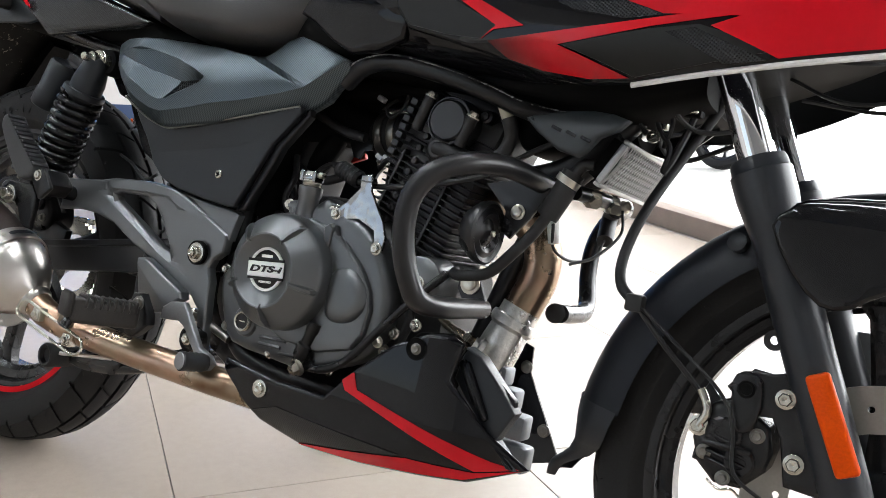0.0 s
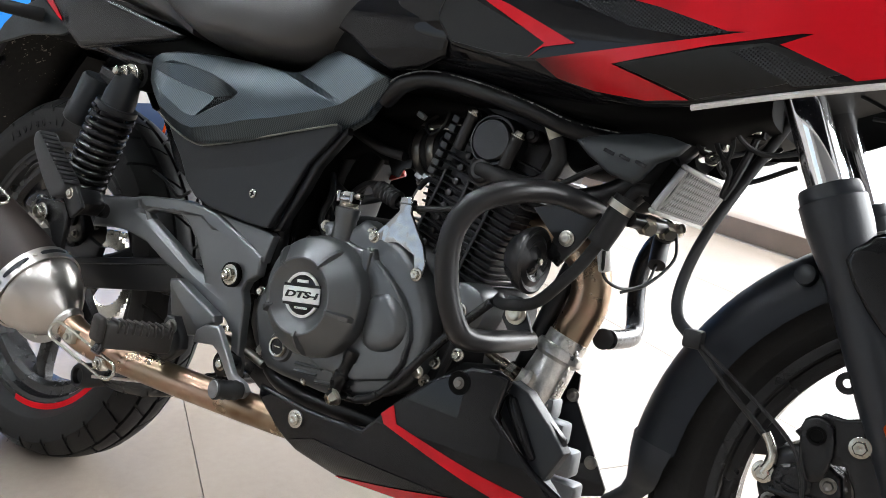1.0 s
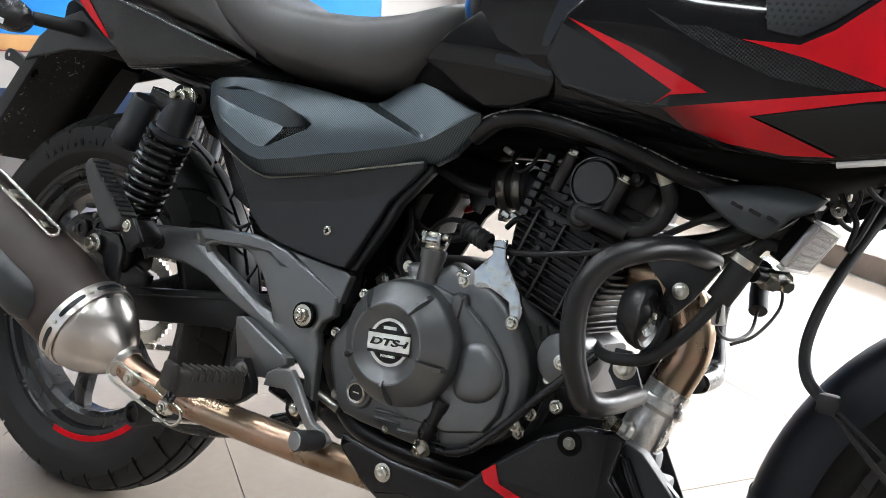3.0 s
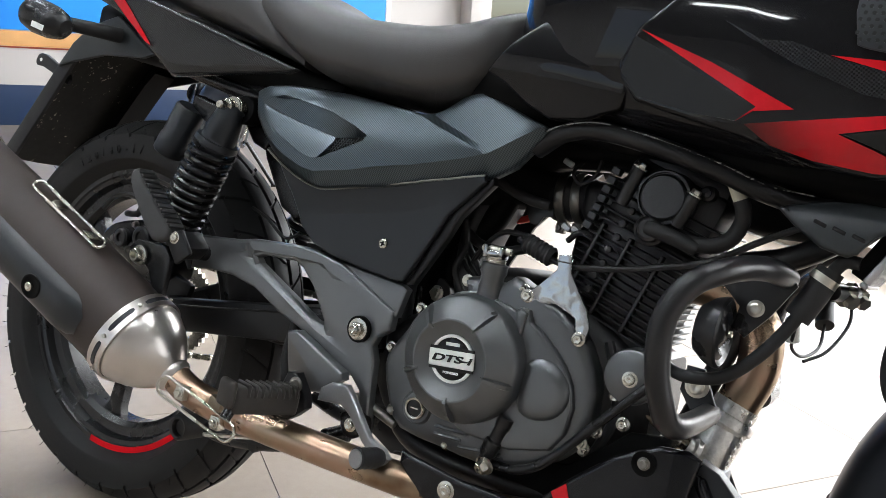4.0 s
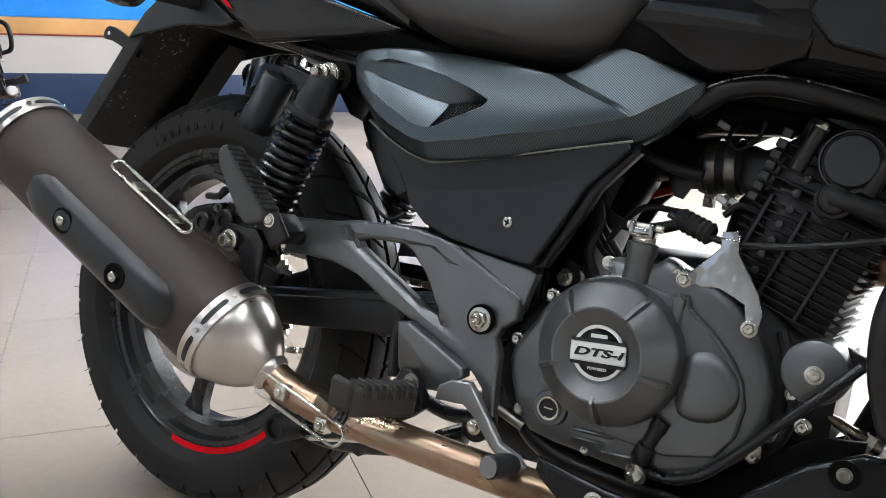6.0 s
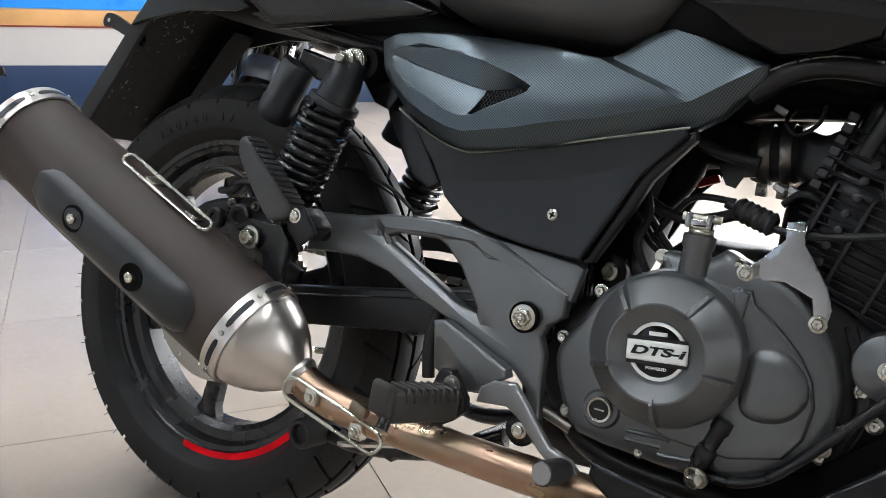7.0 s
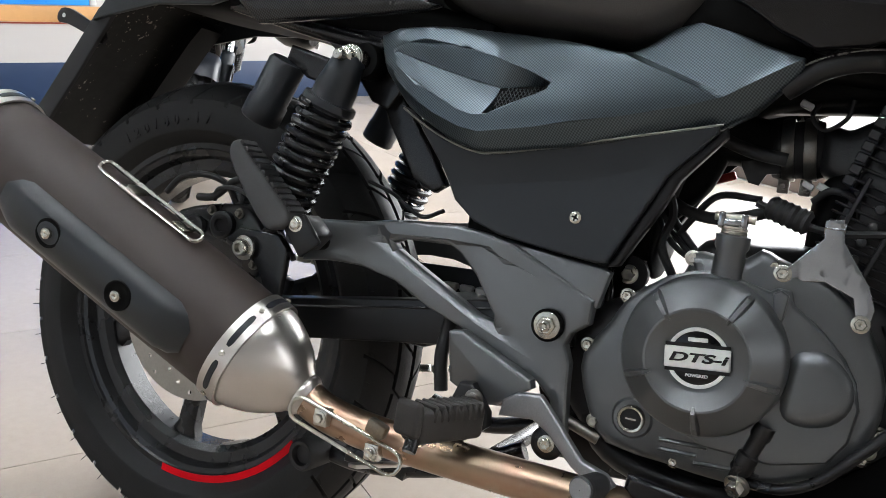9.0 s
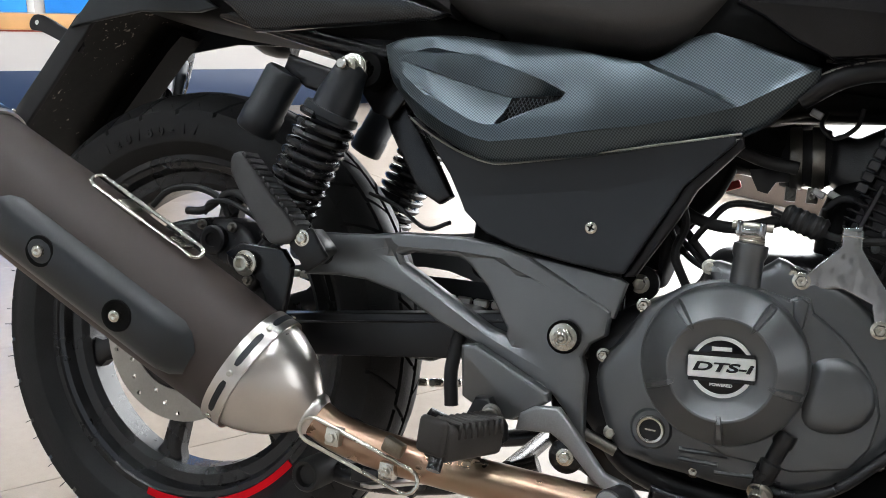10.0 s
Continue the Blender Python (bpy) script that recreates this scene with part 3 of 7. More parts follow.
REAR, FRONT = (0.0, 0.312), (1.368, 0.299)
rear_wheel = part("rear_wheel", lathe([(-0.075, 0.008), (0.075, 0.008)], (0, 0, 0.312), (0, 1, 0), 16, caps=True), STEEL, bike, "rear wheel of the motorcycle")
front_wheel = part("front_wheel", lathe([(-0.075, 0.007), (0.075, 0.007)], (FRONT[0], 0, FRONT[1]), (0, 1, 0), 16, caps=True), STEEL, bike, "front wheel of the motorcycle")
tyre(0.0, 0.312, 0.314, 0.060, 0.231, rear_wheel, 30)
rim(0.0, 0.312, 0.231, 0.041, rear_wheel, -99, wide=1.15)
part("rim_tape", arc_strip(0, 0.312, 0.2205, 0.231, 0.0428, radians(-98), radians(-37)), RED_TAPE, rear_wheel, "red reflective rim tape")
disc(0, 0.312, -0.052, 0.118, 0.078, rear_wheel)
tyre(FRONT[0], FRONT[1], 0.297, 0.046, 0.233, front_wheel, 34)
rim(FRONT[0], FRONT[1], 0.233, 0.033, front_wheel, 40, drop=0.027)
disc(FRONT[0], FRONT[1], -0.050, 0.130, 0.085, front_wheel, 24)
# sprocket and chain on the far side
part("sprocket", lathe([(-0.003, 0.055), (-0.003, 0.078), (0.003, 0.078), (0.003, 0.055), (-0.003, 0.055)], (0, 0.075, 0.312), (0, 1, 0), 84, wave=lambda a, h: 1 + 0.035 * math.cos(a * 42)), STEEL, rear_wheel, "steel chain sprocket")
bm = bmesh.new()
path = [(math.cos(a) * 0.082, 0.312 + math.sin(a) * 0.082) for a in [math.pi / 2 + math.pi * k / 14 for k in range(15)]]
path += [(0.56 * k / 24, 0.230 + 0.10 * k / 24) for k in range(1, 25)] + [(0.56 - 0.56 * k / 24, 0.40 - 0.006 * k / 24) for k in range(25)]
for i in range(0, len(path) - 1):
    (xa, za), (xb, zb) = path[i], path[i + 1]
    mx, mz, an = (xa + xb) / 2, (za + zb) / 2, math.atan2(zb - za, xb - xa)
    own = block(-0.010, 0.010, -0.006 if i % 2 else -0.004, 0.006 if i % 2 else 0.004, -0.005, 0.005, 0.002, seg=1)
    moved(own, Matrix.Translation((mx, 0.075, mz)) @ Matrix.Rotation(-an, 4, "Y"))
    me = bpy.data.meshes.new("tmp")
    own.to_mesh(me)
    own.free()
    bm.from_mesh(me)
part("drive_chain", bm, STEEL, bike, "oily steel drive chain")

# ---- side panels ----
CARB = [(0.285, 0.679), (0.311, 0.687), (0.374, 0.692), (0.435, 0.690), (0.493, 0.684), (0.526, 0.679), (0.550, 0.676), (0.572, 0.686), (0.595, 0.704), (0.620, 0.713), (0.643, 0.705), (0.683, 0.690), (0.714, 0.680), (0.714, 0.668), (0.678, 0.630), (0.652, 0.614), (0.585, 0.598), (0.508, 0.580), (0.452, 0.570), (0.423, 0.567), (0.391, 0.576), (0.336, 0.605), (0.302, 0.640)]
SCOOP = [(0.309, 0.664), (0.330, 0.6715), (0.378, 0.6725), (0.428, 0.663), (0.470, 0.650), (0.494, 0.640), (0.490, 0.632), (0.448, 0.611), (0.433, 0.604), (0.418, 0.602), (0.400, 0.606), (0.370, 0.620), (0.335, 0.637), (0.318, 0.648)]
FOLD = [(0.316, 0.661), (0.375, 0.645), (0.437, 0.632), (0.490, 0.6385)]
MOUTH = [(0.437, 0.632), (0.489, 0.6385), (0.487, 0.6325), (0.448, 0.613), (0.432, 0.6065)]
SCOOP_TOP, SCOOP_LOW = SCOOP[:6], SCOOP[5:] + SCOOP[:1]
CREASE = [(0.29, 0.655), (0.325, 0.630), (0.375, 0.600), (0.405, 0.589), (0.426, 0.586), (0.484, 0.596), (0.56, 0.613), (0.62, 0.630), (0.651, 0.641), (0.685, 0.6625), (0.714, 0.680), (0.74, 0.70)]


def along(x, line):
    for (xa, za), (xb, zb) in zip(line, line[1:]):
        if x <= xb:
            return za + (zb - za) * max(0, x - xa) / (xb - xa)
    return line[-1][1]


def open_dist(x, z, pts):
    return min(seg_dist(x, z, [a, b]) for a, b in zip(pts, pts[1:]))


def body_out(x, z):
    c = along(x, CREASE)
    h = z - c
    o = 0.156 - (0.02 * h + 2.9 * h * h if h > 0 else -0.75 * h)
    return o - 0.18 * max(0, min(x, 0.651) - 0.52) - 0.35 * max(0, 0.35 - x) - 3.0 * max(0, 0.33 - x) ** 2


def carb_out(x, z):
    rise = 0.676 - (x - 0.55) * 0.37
    o = body_out(x, z)
    if x > 0.55 and z > max(rise, along(x, CREASE)):
        rise = max(rise, along(x, CREASE))
        k = min(1.0, (z - rise) / 0.006)
        o = (1 - k) * body_out(x, rise) + k * min(body_out(x, rise) - 0.001, 0.132 + 0.097 * (x - 0.651) - 0.236 * (z - 0.641))
    if inside(x, z, SCOOP):
        deep = 0.016 * max(0.05, min(1, (x - 0.305) / 0.13))
        if inside(x, z, MOUTH):
            return o - 0.024
        df = open_dist(x, z, FOLD)
        edge = open_dist(x, z, SCOOP_TOP if z > along(x, FOLD) else SCOOP_LOW)
        o -= deep * edge / max(1e-6, edge + df)
    return o


def true_normals(ob, out):
    """Shades the outer face of a glossy near-side panel by its exact slope."""
    me, d = ob.data, 0.0008
    normals = [Vector(c.vector) for c in me.corner_normals]
    for f in me.polygons:
        for li in f.loop_indices:
            x, y, z = me.vertices[me.loops[li].vertex_index].co
            if abs(y + out(x, z)) < 2e-5:
                n = Vector(((out(x - d, z) - out(x + d, z)) / (2 * d), 0, (out(x, z - d) - out(x, z + d)) / (2 * d)))
                n.y = -1.0
                n.normalize()
                if n.dot(f.normal) > 0.9:
                    normals[li] = n
    me.normals_split_custom_set(normals)


def pair(name, outline, out, mat, label="", parent=None, mirror=True, far=None, sharp=42, **kw):
    """A panel on the near side, and its twin on the far side."""
    ob = part(name, shell(outline, out, **kw), mat, parent or bike, label, sharp)
    if mirror:
        part(name, shell(outline, out, side=1, **kw), far or mat, parent or bike, label, sharp)
    return ob


side_panel = pair("side_panel", CARB, carb_out, CARBON, "satin carbon-look plastic side panel with an air scoop", sharp=20, thick=0.012, rnd=0.004, step=0.0055, lines=[SCOOP + SCOOP[:1], FOLD, MOUTH + MOUTH[:1], CREASE[1:-2] + [(0.7085, 0.6767)], [(0.556, 0.6738), (0.60, 0.6575), (0.648, 0.6397), (0.662, 0.6346)], [(0.566, 0.6761), (0.60, 0.6635), (0.648, 0.6457), (0.668, 0.6384)]])
mesh_out = lambda x, z: body_out(x, z) - 0.013
scoop_mesh = part("scoop_mesh", shell(MOUTH, mesh_out, 0.001, 0, 0.006), INNER_BLACK, side_panel, "dark mesh in the scoop mouth")
bm = bmesh.new()
for k in range(14):
    for lean in (-0.012, 0.012):
        x = 0.432 + 0.0042 * k
        ends = [(x + lean * (f / 10 - 0.5) * 2, 0.604 + 0.036 * f / 10) for f in range(11)]
        ends = [q for q in ends if inside(q[0], q[1], MOUTH)]
        if len(ends) > 1:
            tube([(ex, -mesh_out(ex, ez) - 0.0008, ez) for ex, ez in (ends[0], ends[-1])], 0.0005, 4, bm, straight=True)
tagged(part("mesh_wires", bm, MATT_BLACK, scoop_mesh), kind="stuff")
LOWER = [(0.323, 0.607), (0.380, 0.577), (0.413, 0.569), (0.443, 0.572), (0.501, 0.582), (0.580, 0.601), (0.650, 0.617), (0.652, 0.609), (0.612, 0.565), (0.600, 0.540), (0.568, 0.476), (0.556, 0.4745), (0.515, 0.478), (0.455, 0.486), (0.423, 0.496), (0.398, 0.515), (0.377, 0.551), (0.341, 0.597)]
LOW_FOLD = [(0.30, 0.526), (0.385, 0.529), (0.408, 0.531), (0.534, 0.552), (0.600, 0.573), (0.66, 0.60)]


def low_out(x, z):
    h = z - along(x, LOW_FOLD)
    return 0.126 + (0.05 * -h if h < 0 else 0.12 * min(h, 0.040))


low_panel = pair("lower_side_panel", LOWER, low_out, MATT_BLACK, "matt black plastic lower side panel", sharp=12, thick=0.008, rnd=0.003, step=0.012, lines=[LOW_FOLD[1:-1]])
# thin pale tube stands for the light caught by the panel's edge
part("panel_edge", tube([(x, -0.1365, z) for x, z in ((0.330, 0.6035), (0.358, 0.5875), (0.391, 0.5735), (0.420, 0.5665), (0.440, 0.5675), (0.497, 0.579), (0.561, 0.594), (0.640, 0.6125), (0.656, 0.616))], 0.0012, 6), EDGE_GLINT, low_panel, "pale line painted as the light along the panel seam")
part("edge_strip", shell([(0.566, 0.472), (0.577, 0.474), (0.610, 0.534), (0.623, 0.563), (0.659, 0.607), (0.657, 0.616), (0.612, 0.572), (0.598, 0.540)], 0.118, 0.012, 0.003, 0.01), ARM_BLACK, bike, "black front edge of the side panel")
screw = part("panel_screw", bolt_mesh((0.531, -0.1255, 0.515), r=0.006, h=0.005, hexed=False), STEEL, low_panel, "bright cross-head panel screw")
for k in (0, 90):
    part("slot", moved(block(-0.0035, 0.0035, -0.0006, 0.0006, -0.0007, 0.0007), Matrix.Translation((0.531, -0.1306, 0.515)) @ Matrix.Rotation(radians(k + 20), 4, "Y")), INNER_BLACK, screw)

# ---- footrest hanger ----
HANG = [(0.214, 0.470), (0.261, 0.474), (0.296, 0.4775), (0.330, 0.484), (0.389, 0.488), (0.407, 0.4885), (0.445, 0.485), (0.470, 0.479), (0.511, 0.4605), (0.551, 0.4420), (0.5605, 0.4375), (0.559, 0.413), (0.543, 0.401), (0.538, 0.389), (0.545, 0.371), (0.546, 0.348), (0.553, 0.277), (0.540, 0.276), (0.530, 0.330), (0.513, 0.346), (0.470, 0.363), (0.429, 0.381), (0.382, 0.397), (0.339, 0.419), (0.296, 0.428), (0.260, 0.428), (0.221, 0.423), (0.224, 0.451)]
HOLE = [(0.334, 0.460), (0.345, 0.465), (0.397, 0.467), (0.410, 0.461), (0.432, 0.441), (0.458, 0.403), (0.457, 0.396), (0.439, 0.400), (0.383, 0.429), (0.337, 0.453)]
RAIL_LOW = [(0.297, 0.460), (0.318, 0.466), (0.332, 0.4695), (0.397, 0.4735), (0.435, 0.471), (0.473, 0.460), (0.503, 0.448)]
STRUT = [(0.297, 0.460), (0.332, 0.446), (0.380, 0.4215), (0.438, 0.392), (0.475, 0.378), (0.510, 0.366)]


def hang_out(x, z):
    o = 0.124 + 0.05 * max(0, 0.40 - x)
    if 0.297 < x < 0.503 and z > along(x, RAIL_LOW):
        o += 0.0045 * min(1, (x - 0.297) / 0.03, (0.503 - x) / 0.05)
    if 0.297 < x < 0.510:
        h = z - along(x, STRUT)
        if 0 < h < 0.016:
            o -= 0.55 * min(h, 0.016 - h) * min(1, (x - 0.297) / 0.03, (0.510 - x) / 0.05)
    return o


hanger = pair("footrest_hanger", HANG, hang_out, PLATE_GREY, "grey painted aluminium footrest hanger plate", sharp=16, thick=0.014, rnd=0.005, step=0.008, holes=[HOLE], lines=[RAIL_LOW, STRUT])
part("corner_facet", shell([(0.455, 0.482), (0.482, 0.4785), (0.563, 0.470), (0.571, 0.466), (0.563, 0.430), (0.550, 0.434), (0.511, 0.452), (0.470, 0.472)], lambda x, z: 0.1205 - 0.10 * max(0, z - 0.45), 0.012, 0.002, 0.012), PLATE_GREY, hanger)
part("lower_web", shell([(0.418, 0.381), (0.433, 0.384), (0.513, 0.350), (0.515, 0.341), (0.480, 0.316), (0.459, 0.311), (0.422, 0.327)], lambda x, z: 0.141 - (0.22 * max(0, 0.349 + 0.75 * (0.455 - x) - z) if x < 0.50 else 0), 0.016, 0.004, 0.008, lines=[[(0.425, 0.371), (0.478, 0.330)]]), PLATE_GREY, hanger, "", 12)
bm = lathe([(0, 0.0165), (0.0055, 0.0165), (0.0058, 0.0160), (0.0050, 0.0150), (0.0050, 0.0003)], (0.519, -0.126, 0.406), (0, -1, 0), 28)
part("nut_recess", bm, INNER_BLACK, hanger)
bm = bolt_mesh((0.519, -0.130, 0.406), r=0.0095, h=0.009)
lathe([(0.008, 0.006), (0.013, 0.006), (0.014, 0.004), (0.012, 0.002), (0.012, 0.0003)], (0.519, -0.129, 0.406), (0, -1, 0), 12, bm)
part("pivot_nut", bm, STEEL, hanger, "zinc plated pivot nut")

# ---- tank, seat, fairing ----
def superring(x, zb, zt, w, e=2.6, n=28, lift=0.0):
    zc, h = (zb + zt) / 2, (zt - zb) / 2
    ring = []
    for i in range(n):
        a = 2 * math.pi * i / n
        c, s = math.cos(a), math.sin(a)
        ring.append((x, w * math.copysign(abs(c) ** (2 / e), c), zc + h * math.copysign(abs(s) ** (2 / e), s)))
    return ring


def stations(rows, n=5, e=2.6):
    """Smoothly joined cross-sections: x, lower z, upper z, half width."""
    pts = smooth_line([(r[0], r[1], r[2]) for r in rows], n)
    wid = smooth_line([(r[3], 0, 0) for r in rows], n)
    return loft([superring(p.x, p.y, p.z, max(0.004, w.x), e) for p, w in zip(pts, wid)])


def soft(u, k=0.014):
    """The positive part of u with a rounded knee."""
    return 0.5 * (u + math.sqrt(u * u + k * k))


tank = part("fuel_tank", stations([(0.646, 0.745, 0.85, 0.05), (0.656, 0.715, 0.875, 0.112), (0.70, 0.686, 0.905, 0.148), (0.79, 0.676, 0.945, 0.170), (0.90, 0.664, 0.965, 0.175), (1.0, 0.655, 0.96, 0.165), (1.09, 0.68, 0.93, 0.12)], e=3.2), GLOSS_BLACK, bike, "glossy black fuel tank")
seat = part("rider_seat", stations([(0.245, 0.800, 0.845, 0.08), (0.262, 0.785, 0.850, 0.135), (0.315, 0.742, 0.825, 0.150), (0.385, 0.706, 0.803, 0.158), (0.45, 0.697, 0.792, 0.160), (0.53, 0.687, 0.790, 0.155), (0.585, 0.694, 0.800, 0.142), (0.625, 0.722, 0.815, 0.122), (0.655, 0.760, 0.822, 0.09), (0.662, 0.775, 0.815, 0.05)], e=3.4), SEAT, bike, "dark grey vinyl rider seat")
pillion = part("pillion_seat", stations([(-0.16, 0.835, 0.885, 0.06), (-0.13, 0.822, 0.90, 0.105), (0.0, 0.805, 0.90, 0.13), (0.10, 0.781, 0.885, 0.142), (0.22, 0.750, 0.862, 0.146), (0.30, 0.730, 0.80, 0.142), (0.352, 0.714, 0.735, 0.12)], e=4), SEAT, bike, "dark grey vinyl pillion seat")
TAIL = [(-0.20, 0.855), (-0.044, 0.808), (0.011, 0.801), (0.103, 0.779), (0.217, 0.749), (0.361, 0.711), (0.344, 0.705), (0.123, 0.684), (0.096, 0.706), (0.0, 0.765), (-0.20, 0.83)]
tail = pair("tail_panel", TAIL, lambda x, z: 0.146 - 0.10 * max(0, 0.1 - x) - 0.3 * max(0, 0.72 - z), CARBON_GLOSS, "black carbon-look tail panel", thick=0.01, rnd=0.004, step=0.014)
part("red_flash", shell([(-0.06, 0.808), (-0.018, 0.802), (0.030, 0.765), (0.078, 0.728), (0.083, 0.722), (0.070, 0.727), (0.020, 0.757)], lambda x, z: 0.148 - 0.10 * max(0, 0.1 - x) - 0.3 * max(0, 0.72 - z), 0.001, 0, 0.01), RED, tail, "red flash decal")
FAIR = [(0.801, 0.745), (0.816, 0.782), (0.90, 0.862), (1.05, 0.935), (1.25, 0.925), (1.36, 0.85), (1.38, 0.730), (1.301, 0.709), (1.229, 0.694), (1.157, 0.681), (1.088, 0.669), (1.041, 0.665), (0.994, 0.669), (0.926, 0.687), (0.826, 0.709), (0.806, 0.730)]


def fair_out(x, z):
    o = 0.1925 - 1.1 * soft(0.690 - z, 0.010) - 1.6 * max(0, z - 0.77) ** 2
    return o - 0.10 * soft(0.93 - x) - 0.9 * max(0, x - 1.15) ** 2


fairing = pair("fairing", FAIR, fair_out, GLOSS_BLACK, "glossy black tank shroud and front fairing with red graphics", mirror=False, thick=0.006, rnd=0.004, step=0.016)
FAR_FAIR = [(x, z + (0.0 if x < 1.16 or z > 0.8 else 0.30 * (x - 1.16))) for x, z in FAIR]
part("far_fairing", shell(FAR_FAIR, fair_out, 0.006, 0.004, 0.016, side=1), INNER_BLACK, bike, "far side of the fairing")
true_normals(fairing, fair_out)
off = lambda d: (lambda x, z: fair_out(x, z) + d)
part("decal", shell([(0.806, 0.737), (0.815, 0.772), (0.880, 0.742), (0.942, 0.713), (0.926, 0.699), (0.88, 0.703), (0.828, 0.713)], off(0.0008), 0.0009, 0, 0.014), DECAL_BLACK, fairing, "charcoal decal")
part("decal", shell([(0.820, 0.778), (0.895, 0.750), (0.974, 0.714), (0.940, 0.709), (0.926, 0.699), (0.942, 0.713)], off(0.0016), 0.001, 0, 0.012), RED, fairing, "red chevron decal")
part("decal", shell([(0.934, 0.697), (1.034, 0.714), (1.122, 0.729), (1.19, 0.738), (1.182, 0.732), (1.103, 0.718), (1.013, 0.697), (1.086, 0.6725), (1.045, 0.6695), (0.995, 0.6735), (0.958, 0.6815)], off(0.0016), 0.001, 0, 0.012), RED_FADE, fairing, "red chevron decal")
part("decal", shell([(0.995, 0.763), (1.044, 0.761), (1.069, 0.775), (1.12, 0.82), (1.20, 0.86), (1.30, 0.85), (1.36, 0.80), (1.374, 0.733), (1.301, 0.7125), (1.222, 0.6960), (1.160, 0.721), (1.185, 0.731), (1.115, 0.7305), (1.051, 0.750)], off(0.0016), 0.001, 0, 0.014), RED, fairing, "red fairing side decal")
part("decal", shell([(0.900, 0.789), (0.936, 0.773), (0.962, 0.773), (1.001, 0.7605), (1.046, 0.7525), (1.109, 0.732), (1.122, 0.7305), (1.079, 0.7245), (1.026, 0.732), (0.966, 0.754), (0.925, 0.774)], off(0.0012), 0.001, 0, 0.012), CARBON_GLOSS, fairing, "carbon-look decal")
vent = part("side_vent", shell([(1.008, 0.86), (1.008, 0.801), (1.014, 0.773), (1.022, 0.7705), (1.042, 0.7675), (1.067, 0.7815), (1.094, 0.8045), (1.15, 0.855)], off(0.0022), 0.002, 0.0008, 0.014), MATT_BLACK, fairing, "black perforated side vent")
for i in range(15):
    for j in range(13):
        x, z = 1.012 + i * 0.0066 + (0.0033 if j % 2 else 0), 0.772 + j * 0.0058
        if inside(x, z, [(1.008, 0.845), (1.010, 0.775), (1.042, 0.770), (1.090, 0.805), (1.12, 0.845)]):
            part("hole", lathe([(0, 0.0019), (0.0006, 0.0019), (0.0006, 0.0002)], (x, -fair_out(x, z) - 0.0018, z), (0, -1, 0), 6), DECAL_BLACK, vent)
part("decal", shell([(1.120, 0.7135), (1.146, 0.7190), (1.212, 0.6935), (1.176, 0.6880)], off(0.0020), 0.001, 0, 0.012), CARBON_GLOSS, fairing, "carbon-look decal")
cover_out = lambda x, z: 0.151 + 0.10 * (soft(x - 0.65) - soft(x - 0.74)) - 0.35 * soft(0.735 - 0.15 * (x - 0.73) - z, 0.006) - 0.16 * soft(z - 0.745, 0.010)
tcov = pair("tank_side_cover", [(0.636, 0.731), (0.664, 0.764), (0.700, 0.790), (0.735, 0.778), (0.772, 0.763), (0.806, 0.748), (0.807, 0.722), (0.802, 0.704), (0.762, 0.690), (0.722, 0.686), (0.690, 0.700), (0.660, 0.720)], cover_out, GLOSS_BLACK, "glossy black faceted tank side cover", thick=0.012, rnd=0.004, step=0.006)
true_normals(tcov, cover_out)
part("decal", shell([(1.018, 0.697), (1.103, 0.716), (1.15, 0.722), (1.222, 0.703), (1.157, 0.687), (1.092, 0.6735)], off(0.0012), 0.001, 0, 0.012), DECAL_BLACK, fairing, "charcoal decal")

# pale tube drawn as the outside light caught by the lower lip
part("fairing_lip", tube([(x, -fair_out(x, z) + 0.002, z - 0.0015) for x, z in ((1.088, 0.669), (1.157, 0.681), (1.229, 0.694), (1.301, 0.709), (1.38, 0.730))], 0.0030, 8), LIP_GLARE, fairing, "painted glare along the fairing's lower lip")

# ---- belly fairing ----
BELLY = [(0.621, 0.274), (0.650, 0.249), (0.687, 0.223), (0.750, 0.206), (0.838, 0.212), (0.976, 0.232), (1.035, 0.259), (0.990, 0.292), (0.943, 0.337), (0.949, 0.378), (0.935, 0.384), (0.908, 0.382), (0.867, 0.360), (0.828, 0.325), (0.788, 0.281), (0.70, 0.281), (0.622, 0.289)]


def belly_out(x, z):
    o = 0.1605 - 0.9 * soft(0.232 - z) - 0.75 * (z - 0.295) ** 2 - 0.25 * (x - 0.80) ** 2
    return o - 1.8 * max(0, x - 0.90) ** 2


belly = pair("belly_pan", BELLY, belly_out, GLOSS_BLACK, "glossy black and red engine belly pan", mirror=False, thick=0.006, rnd=0.005, step=0.013)
true_normals(belly, belly_out)
boff = lambda d: (lambda x, z: belly_out(x, z) + d)
part("decal", shell([(0.746, 0.210), (0.834, 0.227), (0.908, 0.242), (0.985, 0.246), (1.030, 0.258), (0.974, 0.2355), (0.838, 0.2155), (0.752, 0.2095)], boff(0.0012), 0.001, 0, 0.012), RED, belly, "red lower edge decal")
part("decal", shell([(0.826, 0.319), (0.812, 0.306), (0.818, 0.296), (0.985, 0.2475), (1.028, 0.259), (1.0, 0.262), (0.834, 0.300)], boff(0.0014), 0.001, 0, 0.012), RED, belly, "red chevron decal")
part("decal", shell([(0.68, 0.236), (0.745, 0.213), (0.834, 0.229), (0.90, 0.243), (0.80, 0.246), (0.72, 0.250)], boff(0.001), 0.001, 0, 0.012), CARBON_GLOSS, belly, "carbon-look decal")
part("bolt", bolt_mesh((0.691, -0.156, 0.265), r=0.0075, h=0.006, hexed=False), STEEL, belly)
